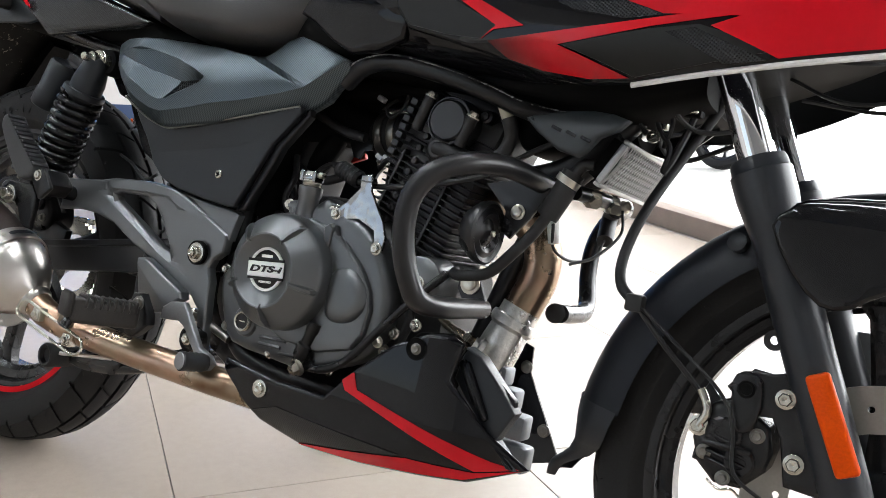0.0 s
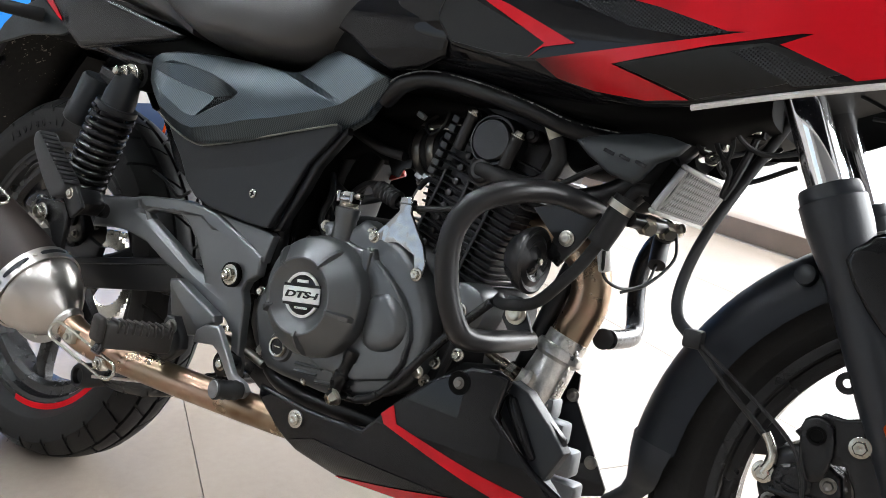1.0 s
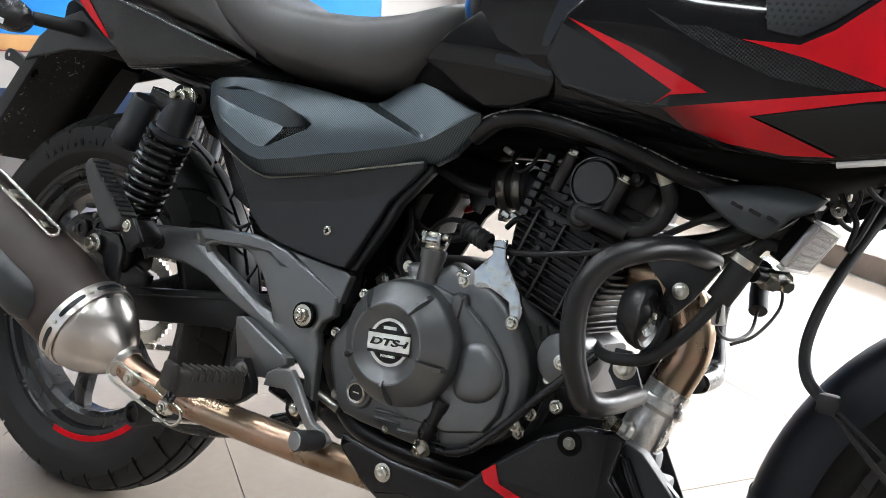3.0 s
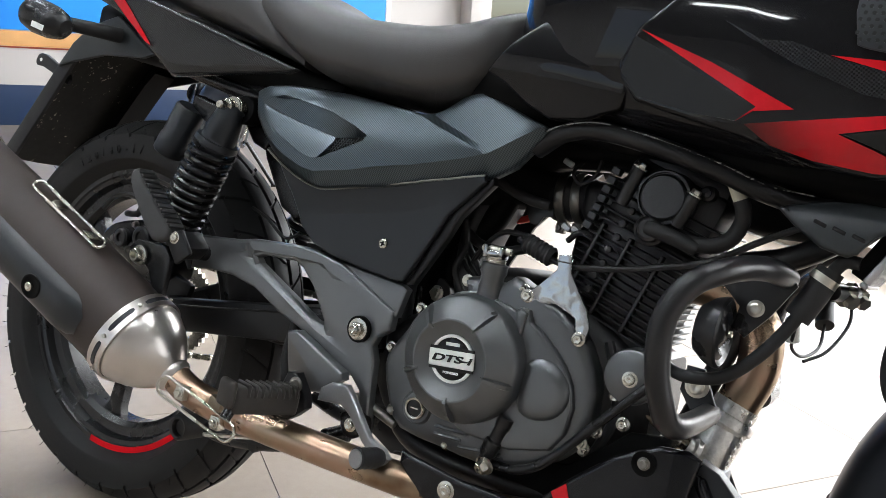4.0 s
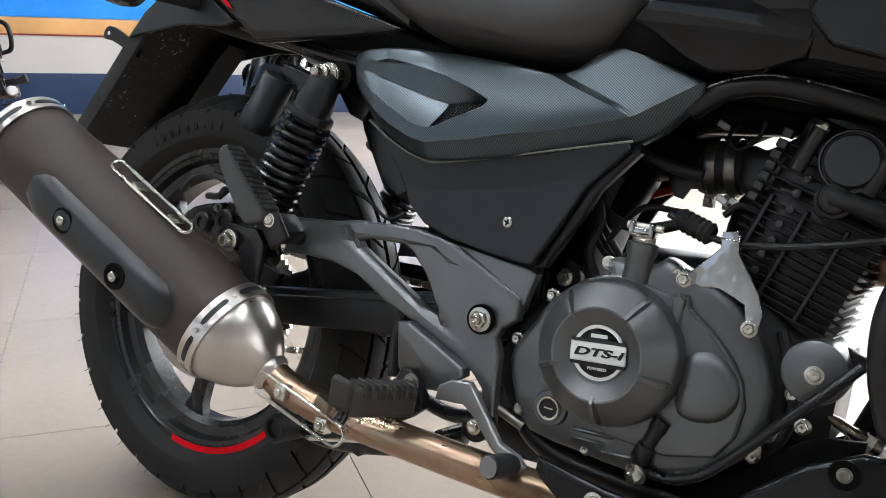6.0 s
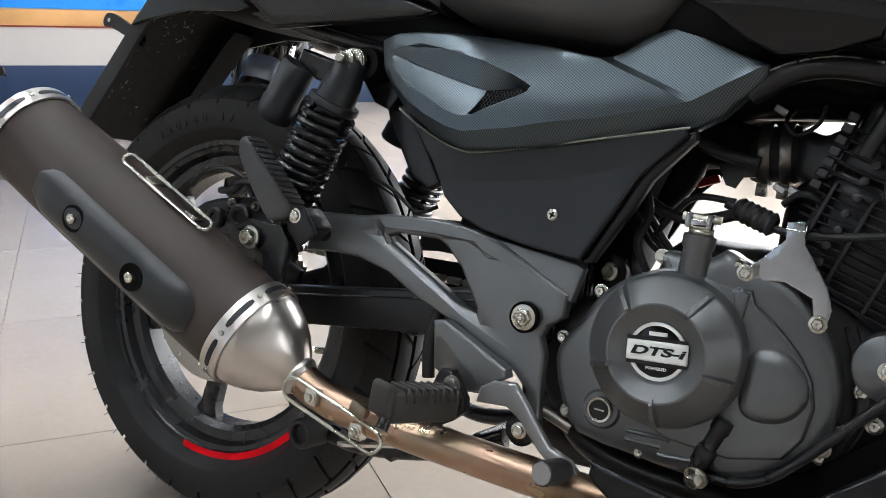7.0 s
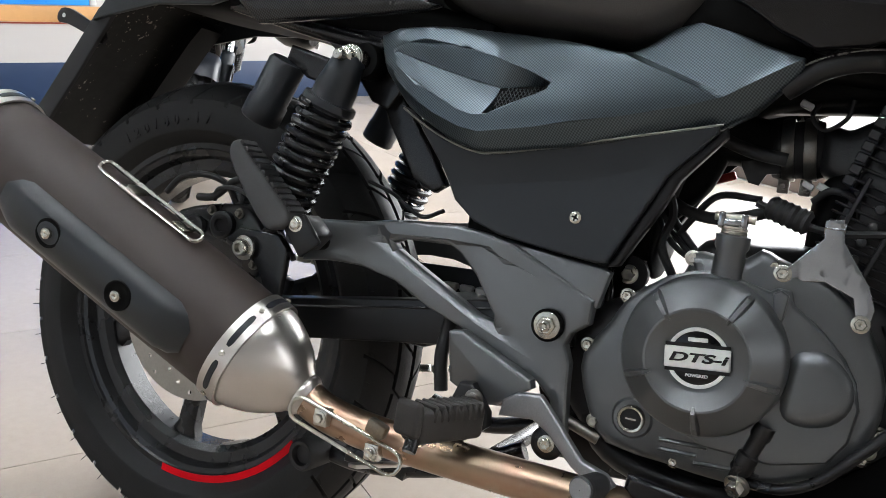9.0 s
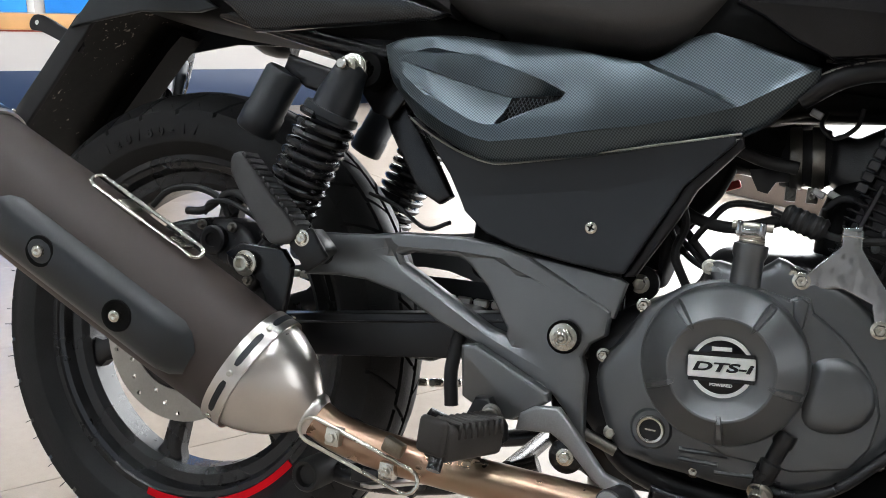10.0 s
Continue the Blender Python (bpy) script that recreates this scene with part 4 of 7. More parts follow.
# black ring laid on the panel as the shade of the bolt's recess
part("bolt_recess", lathe([(0, 0.013), (0.0015, 0.0125), (0.0008, 0.010), (0.0008, 0.0003)], (0.898, -0.1547, 0.362), (0, -1, 0), 24), INNER_BLACK, belly)
part("bolt", bolt_mesh((0.898, -0.1547, 0.362), r=0.0045, h=0.005, hexed=False), DARK_STEEL, belly)

# ---- engine ----
engine = part("engine_block", stations([(0.53, 0.33, 0.42, 0.09), (0.56, 0.30, 0.435, 0.10), (0.625, 0.285, 0.47, 0.10), (0.645, 0.285, 0.510, 0.088), (0.70, 0.285, 0.515, 0.088), (0.75, 0.285, 0.515, 0.088), (0.82, 0.31, 0.47, 0.078), (0.87, 0.36, 0.45, 0.06)], e=6), FIN_BLACK, bike, "black painted engine crankcase")
CASE = [(0.647, 0.481), (0.638, 0.495), (0.650, 0.500), (0.664, 0.498), (0.690, 0.500), (0.702, 0.510), (0.716, 0.505), (0.739, 0.497), (0.768, 0.486), (0.801, 0.452), (0.821, 0.406), (0.816, 0.354), (0.794, 0.322), (0.750, 0.300), (0.702, 0.290), (0.649, 0.293), (0.588, 0.298), (0.566, 0.325), (0.551, 0.368), (0.557, 0.392), (0.575, 0.419), (0.588, 0.444), (0.622, 0.472)]
cover = part("clutch_cover", shell(rounded(CASE, 2), lambda x, z: 0.110 + 0.012 * math.exp(-(((x - 0.667) ** 2 + (z - 0.405) ** 2) / 0.008)), 0.03, 0.010, 0.011), ENGINE_GREY, bike, "dark grey cast engine clutch cover")
CC = (0.6690, 0.4075)


bm = lathe([(-0.100, 0.0775), (-0.116, 0.0770), (-0.118, 0.0745), (-0.138, 0.0730), (-0.1430, 0.0715), (-0.1460, 0.0690), (-0.1640, 0.0485), (-0.1660, 0.0465), (-0.1660, 0.0445), (-0.1645, 0.0425), (-0.1580, 0.0300), (-0.1575, 0.0288), (-0.1575, 0.001)], (CC[0], 0, CC[1]), (0, 1, 0), 72)
dome = part("round_cap", bm, ENGINE_GREY, cover, "", 24)
for k in range(5):
    a = radians(60 + 72 * k)
    wedge = loft([[(r, 0.002 + base, -hw), (r, 0.002 + base, hw), (r, crest, hw * 0.35), (r, crest, -hw * 0.35)] for r, base, crest, hw in ((0.0415, -0.160, -0.1655, 0.0030), (0.0470, -0.158, -0.1700, 0.0048), (0.0620, -0.146, -0.1610, 0.0062), (0.0690, -0.138, -0.1520, 0.0066), (0.0715, -0.136, -0.1440, 0.0060))])
    moved(wedge, Matrix.Translation((CC[0], 0, CC[1])) @ Matrix.Rotation(-a, 4, "Y"))
    part("rib", wedge, ENGINE_GREY, dome, "", 20)
PLATEAU = [(0.640, 0.474), (0.664, 0.482), (0.694, 0.480), (0.716, 0.475), (0.722, 0.479), (0.733, 0.478), (0.738, 0.466), (0.752, 0.457), (0.768, 0.444), (0.785, 0.427), (0.797, 0.408), (0.803, 0.385), (0.799, 0.355), (0.785, 0.333), (0.74, 0.320), (0.68, 0.322), (0.62, 0.348), (0.600, 0.40), (0.612, 0.446)]
part("raised_face", shell(PLATEAU, lambda x, z: 0.1225 - 0.04 * max(0, x - 0.74), 0.014, 0.005, 0.011), ENGINE_GREY, cover, "", 20)
part("casting_rib", shell([(0.719, 0.474), (0.726, 0.478), (0.733, 0.474), (0.731, 0.452), (0.727, 0.444), (0.722, 0.452)], 0.1265, 0.008, 0.003, 0.006), ENGINE_GREY, cover, "", 20)
badge = part("badge", lathe([(-0.1560, 0.0272), (-0.1580, 0.0270), (-0.1585, 0.0262), (-0.1585, 0.001)], (0.669, 0, 0.409), (0, 1, 0), 48), GLOSS_BLACK, cover, "round black and silver engine badge")
part("badge_ring", lathe([(-0.1580, 0.0273), (-0.1600, 0.0270), (-0.1600, 0.0240), (-0.1580, 0.0237)], (0.669, 0, 0.409), (0, 1, 0), 48), WHITE_PRINT, badge)
tilt = Matrix.Translation((0.669, -0.1590, 0.409)) @ Matrix.Rotation(radians(-6), 4, "Y")
part("badge_bar", moved(block(-0.0285, 0.0285, -0.0022, 0.0003, -0.0095, 0.0095, 0.0008, seg=1), tilt), WHITE_PRINT, badge)
for s in (-1, 1):
    part("badge_gap", moved(block(-0.0278, 0.0278, -0.0014, 0.0003, 0.0096, 0.0128), tilt @ Matrix.Diagonal((1, 1, s, 1))), GLOSS_BLACK, badge)


def words(body, size, depth, m, mat, parent, shear=0.0):
    cu = bpy.data.curves.new("lettering", "FONT")
    cu.body, cu.size, cu.extrude, cu.align_x, cu.align_y, cu.shear = body, size, depth, "CENTER", "CENTER", shear
    cu.offset = size * 0.036
    tmp = bpy.data.objects.new("tmp_text", cu)
    me = bpy.data.meshes.new_from_object(tmp)
    bpy.data.objects.remove(tmp)
    me.materials.append(mat)
    ob = new("lettering", me)
    ob.parent = parent
    ob.matrix_local = m
    return ob


up = Matrix.Rotation(radians(90), 4, "X")
words("DTS-i", 0.0108, 0.0006, tilt @ Matrix.Translation((0, -0.0026, 0)) @ up @ Matrix.Diagonal((1.95, 1, 1, 1)), GLOSS_BLACK, badge, 0.25)
words("POWERED", 0.0036, 0.0003, tilt @ Matrix.Translation((0.0, -0.0004, -0.0158)) @ up @ Matrix.Diagonal((1.15, 1, 1, 1)), WHITE_PRINT, badge)
part("plain_bar", moved(block(-0.0085, 0.0085, -0.0006, 0.0003, -0.0018, 0.0018), tilt @ Matrix.Translation((0, -0.0002, 0.0162))), WHITE_PRINT, badge)
part("pump_bulge", shell(rounded([(0.739, 0.420), (0.758, 0.432), (0.777, 0.429), (0.795, 0.410), (0.798, 0.386), (0.783, 0.366), (0.755, 0.359), (0.737, 0.372)], 3), lambda x, z: 0.128, 0.03, 0.014, 0.010), ENGINE_GREY, cover)
for p, q in (((0.640, -0.1145, 0.318), (0.684, -0.1145, 0.321)), ((0.640, -0.1135, 0.309), (0.676, -0.1135, 0.311)), ((0.674, -0.1125, 0.303), (0.728, -0.1125, 0.309))):
    part("casting_fin", tube([p, q], 0.0026, 8, straight=True), ENGINE_GREY, cover, "", 40)
part("sight_boss", lathe([(0, 0.0205), (0.005, 0.020), (0.008, 0.0175), (0.008, 0.0003)], (0.612, -0.110, 0.332), (0, -1, 0), 32), ENGINE_GREY, cover)
bm = lathe([(0, 0.0135), (0.004, 0.0135), (0.0055, 0.0122), (0.005, 0.0102), (0.0025, 0.0098), (0.002, 0.0003)], (0.612, -0.118, 0.332), (0, -1, 0), 32)
part("oil_sight_glass", bm, STEEL, cover, "round oil level window in a steel ring")
part("glass_pane", lathe([(0.0022, 0.0099), (0.0035, 0.0099), (0.0035, 0.0003)], (0.612, -0.118, 0.332), (0, -1, 0), 24), GLOSS_BLACK, cover)
part("level_mark", block(0.607, 0.617, -0.1222, -0.1212, 0.3312, 0.3328), STEEL, cover)
for x, z in ((0.655, 0.299), (0.573, 0.318), (0.556, 0.392), (0.588, 0.447), (0.643, 0.493), (0.716, 0.497), (0.752, 0.300), (0.815, 0.350)):
    part("bolt", bolt_mesh((x, -0.106, z), r=0.0050, h=0.007), STEEL, cover)
part("arm_tower", lathe([(0, 0.0145), (0.030, 0.0135), (0.034, 0.0155), (0.044, 0.0155), (0.046, 0.011), (0.046, 0.0003)], (0.676, -0.112, 0.475), (0.02, 0, 1), 24), ENGINE_GREY, cover)
bm = bmesh.new()
tube([(0.677 + 0.011 * math.cos(a), -0.112 + 0.011 * math.sin(a), 0.519 + 0.0020 * a / 6.283) for a in [k * 0.5 for k in range(50)]], 0.0011, 5, bm, straight=True)
part("return_spring", bm, STEEL, cover, "bright coil return spring")
clutch_arm = part("clutch_arm", block(0.661, 0.688, -0.120, -0.104, 0.526, 0.535, 0.003), PLATED, cover, "zinc plated clutch arm")
for x in (0.665, 0.685):
    part("arm_jaw", block(x - 0.003, x + 0.003, -0.121, -0.103, 0.525, 0.540, 0.002), PLATED, clutch_arm)
part("arm_pin", tube([(0.658, -0.112, 0.5355), (0.694, -0.112, 0.5355)], 0.0042, 10, straight=True), STEEL, clutch_arm)
LEVER = [(0.721, 0.492), (0.752, 0.528), (0.751, 0.544), (0.766, 0.547), (0.769, 0.527), (0.794, 0.492), (0.801, 0.473), (0.799, 0.458), (0.789, 0.455), (0.783, 0.480), (0.758, 0.490), (0.729, 0.486)]
bracket = part("cable_bracket", shell(LEVER, lambda x, z: 0.112 + 0.25 * max(0, 0.735 - x), 0.004, 0.001, 0.008, lines=[[(0.735, 0.508), (0.735, 0.488)]]), PLATED, bike, "bright plated clutch cable bracket")
for x, z in ((0.7235, 0.492), (0.792, 0.459)):
    part("bolt", bolt_mesh((x, -0.112, z), r=0.0055, h=0.006), STEEL, bracket)

# cylinder and head, leaning forward
TIP = radians(18.6)
CY = Matrix.Translation((0.792, 0, 0.478)) @ Matrix.Rotation(TIP, 4, "Y")
cyl = part("cylinder", moved(block(-0.055, 0.060, -0.062, 0.062, -0.02, 0.125, 0.008), CY), FIN_BLACK, bike, "black finned air-cooled engine cylinder")
for k in range(12):
    z = 0.002 + k * 0.0082
    w = 0.060 + 0.003 * math.sin(k)
    part("fin", moved(block(-w, w + 0.006, -0.072, 0.072, z, z + 0.0024, 0.0009, seg=1), CY), FIN_BLACK, cyl)
head = part("cylinder_head", moved(block(-0.056, 0.062, -0.062, 0.062, 0.100, 0.185, 0.010), CY), FIN_BLACK, bike, "black cylinder head with cooling fins")
for k in range(5):
    z = 0.104 + k * 0.011
    part("fin", moved(block(-0.066, 0.072, -0.070, 0.070, z, z + 0.003, 0.0012, seg=1), CY), FIN_BLACK, head)
for x in (-0.046, -0.010, 0.030):
    part("fin_post", moved(block(x - 0.0022, x + 0.0022, -0.0735, -0.06, 0.004, 0.100, 0.001, seg=1), CY), FIN_BLACK, cyl)
part("plug_well", lathe([(0, 0.0185), (0.010, 0.0180), (0.012, 0.015), (0.016, 0.0130), (0.018, 0.010), (0.018, 0.0003)], (0.838, -0.078, 0.590), (0, -1, 0), 28), FIN_BLACK, head, "black rubber spark plug cap", 20)
part("plug_elbow", tube([(0.836, -0.092, 0.591), (0.846, -0.094, 0.590), (0.866, -0.092, 0.585), (0.890, -0.086, 0.578)], [0.0080, 0.0088, 0.0085, 0.0078], 16), PLAIN_RUBBER, head, "black rubber elbow")
for (xa, za), (xb, zb) in (((0.800, 0.612), (0.815, 0.652)), ((0.864, 0.598), (0.877, 0.632))):
    part("stud_sleeve", tube([(xa, -0.086, za), (xb, -0.090, zb)], 0.0075, 14, straight=True), FIN_BLACK, head)
    part("head_nut", bolt_mesh((xb, -0.090, zb), (xb - xa, 0, zb - za), r=0.0058, h=0.007), STEEL, head)
for k in range(7):
    part("fin_tab", moved(block(-0.066, -0.0560, -0.0785, -0.066, 0.086 + 0.0112 * k, 0.0945 + 0.0112 * k, 0.001, seg=1), CY), COVER_BLACK, head)
for k in range(8):
    part("fin_knob", lathe([(0, 0.0045), (0.006, 0.0042), (0.0068, 0.003), (0.0068, 0.0003)], CY @ Vector((-0.026 + 0.002 * (k % 2), -0.072, 0.012 + 0.0164 * k)), (0, -1, 0), 10), COVER_BLACK, head)
part("valve_cover", moved(block(-0.048, 0.058, -0.055, 0.055, 0.172, 0.205, 0.012), CY), FIN_BLACK, head)
HC = (0.8465, 0.6255)
part("round_cover", lathe([(-0.026, 0.0300), (0.002, 0.0295), (0.004, 0.0285), (0.004, 0.0268), (0.001, 0.0262), (0.001, 0.0250), (0.006, 0.0243), (0.008, 0.0225), (0.008, 0.0003)], (HC[0], -0.088, HC[1]), (0, -1, 0), 48), COVER_BLACK, head, "", 20)
for dx, dz in ((-0.038, 0.028), (0.040, 0.012), (-0.02, -0.045)):
    part("stud", lathe([(0, 0.009), (0.016, 0.008), (0.018, 0.005), (0.022, 0.005), (0.023, 0.0003)], (HC[0] + dx, -0.058, HC[1] + dz), (0, -1, 0), 12), FIN_BLACK, head)
part("starter_cover", lathe([(-0.03, 0.030), (0.010, 0.0305), (0.016, 0.029), (0.018, 0.026), (0.019, 0.0003)], (0.852, -0.084, 0.432), (0, -1, 0), 36), ENGINE_GREY, bike, "grey round starter cover")
part("bolt", bolt_mesh((0.853, -0.103, 0.430), r=0.006, h=0.004, hexed=False), STEEL, bike)

for x, z in ((0.836, 0.405), (0.850, 0.378), (0.822, 0.362), (0.812, 0.338)):
    part("bolt", bolt_mesh((x, -0.084, z), r=0.0055, h=0.008), STEEL, engine)
part("case_rib", tube([(0.815, -0.078, 0.46), (0.832, -0.082, 0.42), (0.838, -0.082, 0.38), (0.822, -0.080, 0.335)], 0.006, 8), FIN_BLACK, engine)

# ---- exhaust ----
AX, AP = Vector((0.887, 0.17, -0.4617)).normalized(), Vector((0.068, -0.232, 0.404))
muffler = part("muffler", lathe([(-0.222, 0.052), (-0.222, 0.0615), (-0.10, 0.0635), (0.05, 0.0635), (0.165, 0.0625)], AP, AX, 56), MUFFLER_BLACK, bike, "matt black exhaust muffler with a brushed steel cone")
cone = part("cone", lathe([(0.165, 0.061), (0.182, 0.0615), (0.192, 0.0595), (0.210, 0.052), (0.226, 0.042), (0.240, 0.029), (0.247, 0.0215)], AP, AX, 56), BRUSHED, muffler, "brushed stainless muffler cone", 60)


def slotted_ring(h0, h1, r, name):
    bm = lathe([(h0, r - 0.003), (h0, r), (h1, r), (h1, r - 0.003)], AP, AX, 56)
    ob = part(name, bm, BRUSHED, muffler, "slotted stainless clamp ring")
    d, u, w = frame_of(AX)
    for k in range(7):
        a0 = 2 * math.pi * k / 7
        own = bmesh.new()
        rings = []
        for j in range(9):
            a = a0 + 0.62 * j / 8
            q = u * math.cos(a) + w * math.sin(a)
            f = 0.35 if j in (0, 8) else 0.42
            mid = (h0 + h1) / 2
            hw = (h1 - h0) * (0.08 if j in (0, 8) else 0.145)
            rings.append([AP + d * (mid - hw) + q * (r - 0.001), AP + d * (mid + hw) + q * (r - 0.001), AP + d * (mid + hw) + q * (r + 0.0006), AP + d * (mid - hw) + q * (r + 0.0006)])
        loft(rings, own)
        part("slot", own, MATT_BLACK, ob)
        q = u * math.cos(a0 - 0.14) + w * math.sin(a0 - 0.14)
        part("rivet", bolt_mesh(AP + d * ((h0 + h1) / 2) + q * r, q, 0.003, 0.003, False, False), STEEL, ob)


slotted_ring(0.160, 0.182, 0.0655, "front_ring")
slotted_ring(-0.236, -0.214, 0.0655, "rear_ring")
part("end_cap", lathe([(-0.236, 0.062), (-0.240, 0.058), (-0.236, 0.03), (-0.232, 0.026), (-0.20, 0.024), (-0.20, 0.0005)], AP, AX, 40), BRUSHED, muffler)
# heat shield on the can's outer side
d, u, w = frame_of(AX)
front_dir = (Vector((0, -1, 0)) - AX * Vector((0, -1, 0)).dot(AX)).normalized()
up_dir = AX.cross(front_dir)
if up_dir.z < 0:
    up_dir = -up_dir
rings = []
for i in range(21):
    s = i / 20
    h = -0.135 + 0.265 * s
    half = 0.5 * (min(1, (s + 0.02) / 0.10) ** 0.5) * (min(1, (1.02 - s) / 0.10) ** 0.5)
    ring = []
    for j in range(9):
        a = (j / 8 - 0.5) * 2 * half - 0.06
        q = front_dir * math.cos(a) + up_dir * math.sin(a)
        ring.append(AP + AX * h + q * (0.0645 + 0.009 * (1 - (abs(j - 4) / 4) ** 5) * min(1, s * 9) * min(1, (1 - s) * 9)))
    rings.append(ring)
shield = part("heat_shield", loft(rings, closed=False, caps=False), SHIELD_BLACK, muffler, "satin black plastic heat shield")
for q in ((0.027, -0.304, 0.425), (0.116, -0.288, 0.374)):
    # shallow cup on the shield; black colour gives the shade of a sunk bowl
    bm = lathe([(0.0, 0.0165), (0.0015, 0.0160), (0.0018, 0.0140), (0.0006, 0.0120), (0.0004, 0.0003)], Vector(q) + front_dir * 0.0085, front_dir, 20)
    part("bolt_cup", bm, INNER_BLACK, shield, "shallow bolt cup blackened for the shade of a deep one")
    part("bolt", bolt_mesh(Vector(q) + front_dir * 0.0085, front_dir, 0.006, 0.006, False, False), STEEL, shield)
# hanger loops of bent wire
def wire_loop(p0, p1, half, nrm, name, parent):
    p0, p1, nrm = Vector(p0), Vector(p1), Vector(nrm).normalized()
    d = (p1 - p0).normalized()
    s = d.cross(nrm).normalized()
    pts = [p0 + s * half, p1 + s * half]
    pts += [p1 + s * half * math.cos(a) + d * half * math.sin(a) for a in (0.5, 1.0, 1.57, 2.1, 2.6)]
    pts += [p1 - s * half, p0 - s * half]
    pts += [p0 - s * half * math.cos(a) - d * half * math.sin(a) for a in (0.5, 1.0, 1.57, 2.1, 2.6)]
    bm = tube(pts + [pts[0]], 0.0021, 8, straight=True, caps=False)
    return part(name, bm, STEEL, parent, "bent stainless wire loop")


wire_loop((0.035, -0.250, 0.4985), (0.152, -0.232, 0.4405), 0.0080, (0.36, -0.60, 0.72), "wire_guard", muffler)
for f in (0.3, 0.78):
    q = Vector((0.026, -0.243, 0.497)).lerp(Vector((0.160, -0.223, 0.432)), f)
    part("clip", moved(block(-0.009, 0.009, -0.010, 0.010, -0.002, 0.002, 0.001), Matrix.Translation(q) @ Matrix.Rotation(radians(26), 4, "Y")), STEEL, muffler)
pipe_pts = [(0.285, -0.190, 0.291), (0.315, -0.186, 0.277), (0.36, -0.180, 0.268), (0.43, -0.170, 0.262), (0.54, -0.155, 0.256), (0.64, -0.135, 0.250), (0.72, -0.11, 0.245), (0.80, -0.08, 0.25)]
header = part("link_pipe", tube(pipe_pts, 0.0195, 20), PIPE, bike, "heat-tinted steel exhaust pipe")
part("neck_clamp", tube([(0.280, -0.191, 0.2935), (0.284, -0.1903, 0.2915), (0.2875, -0.1898, 0.290), (0.292, -0.189, 0.2877)], [0.0215, 0.0240, 0.0240, 0.0205], 28, n=3), BRUSHED, header, "bright welded ring at the muffler neck")
wire_loop((0.300, -0.215, 0.283), (0.402, -0.203, 0.252), 0.0120, (0.1, -0.95, 0.25), "wire_guard", header)
for q in ((0.322, -0.210, 0.279), (0.380, -0.201, 0.256)):
    part("tab", moved(block(-0.008, 0.008, -0.002, 0.012, -0.009, 0.009, 0.002), Matrix.Translation(q)), STEEL, header)
    part("bolt", bolt_mesh((q[0], q[1] - 0.002, q[2]), r=0.005, h=0.005), STEEL, header)
front_pipe = part("front_pipe", tube([(0.875, 0.0, 0.540), (0.918, 0.0, 0.535), (0.953, 0.0, 0.505), (0.960, 0.0, 0.465), (0.950, -0.005, 0.428), (0.94, -0.01, 0.398)], 0.0235, 20), PIPE, bike, "heat-tinted curved exhaust header")
sleeve = part("pipe_sleeve", tube([(0.948, -0.008, 0.420), (0.941, -0.012, 0.398), (0.934, -0.016, 0.375), (0.926, -0.020, 0.350), (0.917, -0.025, 0.322)], [0.0250, 0.0245, 0.0262, 0.0268, 0.0255], 28), SLEEVE, bike, "cast aluminium exhaust collector sleeve")
part("collar", lathe([(-0.008, 0.0250), (-0.007, 0.0285), (-0.004, 0.0298), (0.004, 0.0298), (0.006, 0.0275), (0.009, 0.0250)], (0.9415, -0.0117, 0.400), (-0.30, -0.16, -0.94), 32), SLEEVE, sleeve, "bright sleeve collar")
rnd = random.Random(11)
for k in range(16):
    q = Vector((0.945, -0.010, 0.412)).lerp(Vector((0.922, -0.022, 0.336)), (k + 0.7 * rnd.random()) / 15) + Vector((0.0225, -0.0135, -0.006)) * (0.97 + 0.06 * rnd.random())
    own = bmesh.new()
    bmesh.ops.create_icosphere(own, subdivisions=1, radius=0.0017 + 0.0013 * rnd.random(), matrix=Matrix.Translation(q) @ Matrix.Diagonal((0.8, 1.0, 1.5, 1)))
    part("weld_bead", own, SLEEVE, sleeve)
part("sensor_boss", lathe([(0, 0.0005), (0, 0.0145), (0.006, 0.0145), (0.008, 0.011), (0.014, 0.011), (0.014, 0.0005)], (0.922, -0.042, 0.362), (-0.82, -0.40, 0.40), 24), SLEEVE, sleeve)
probe = part("oxygen_sensor", lathe([(0.0, 0.0095), (0.010, 0.0095), (0.011, 0.0075), (0.028, 0.0072), (0.030, 0.0060), (0.046, 0.0056), (0.048, 0.0045), (0.062, 0.0042)], (0.914, -0.046, 0.366), (-0.88, -0.20, 0.42), 18), SENSOR_STEEL, bike, "bronzed steel exhaust oxygen sensor")
part("sensor_lead", tube([(0.862, -0.058, 0.391), (0.845, -0.062, 0.394), (0.825, -0.07, 0.385), (0.805, -0.075, 0.362)], 0.0035, 10), PLAIN_RUBBER, probe)
part("sensor_nut", lathe([(0.010, 0.0105), (0.018, 0.0105)], (0.914, -0.046, 0.366), (-0.88, -0.20, 0.42), 6, caps=True), STEEL, probe)


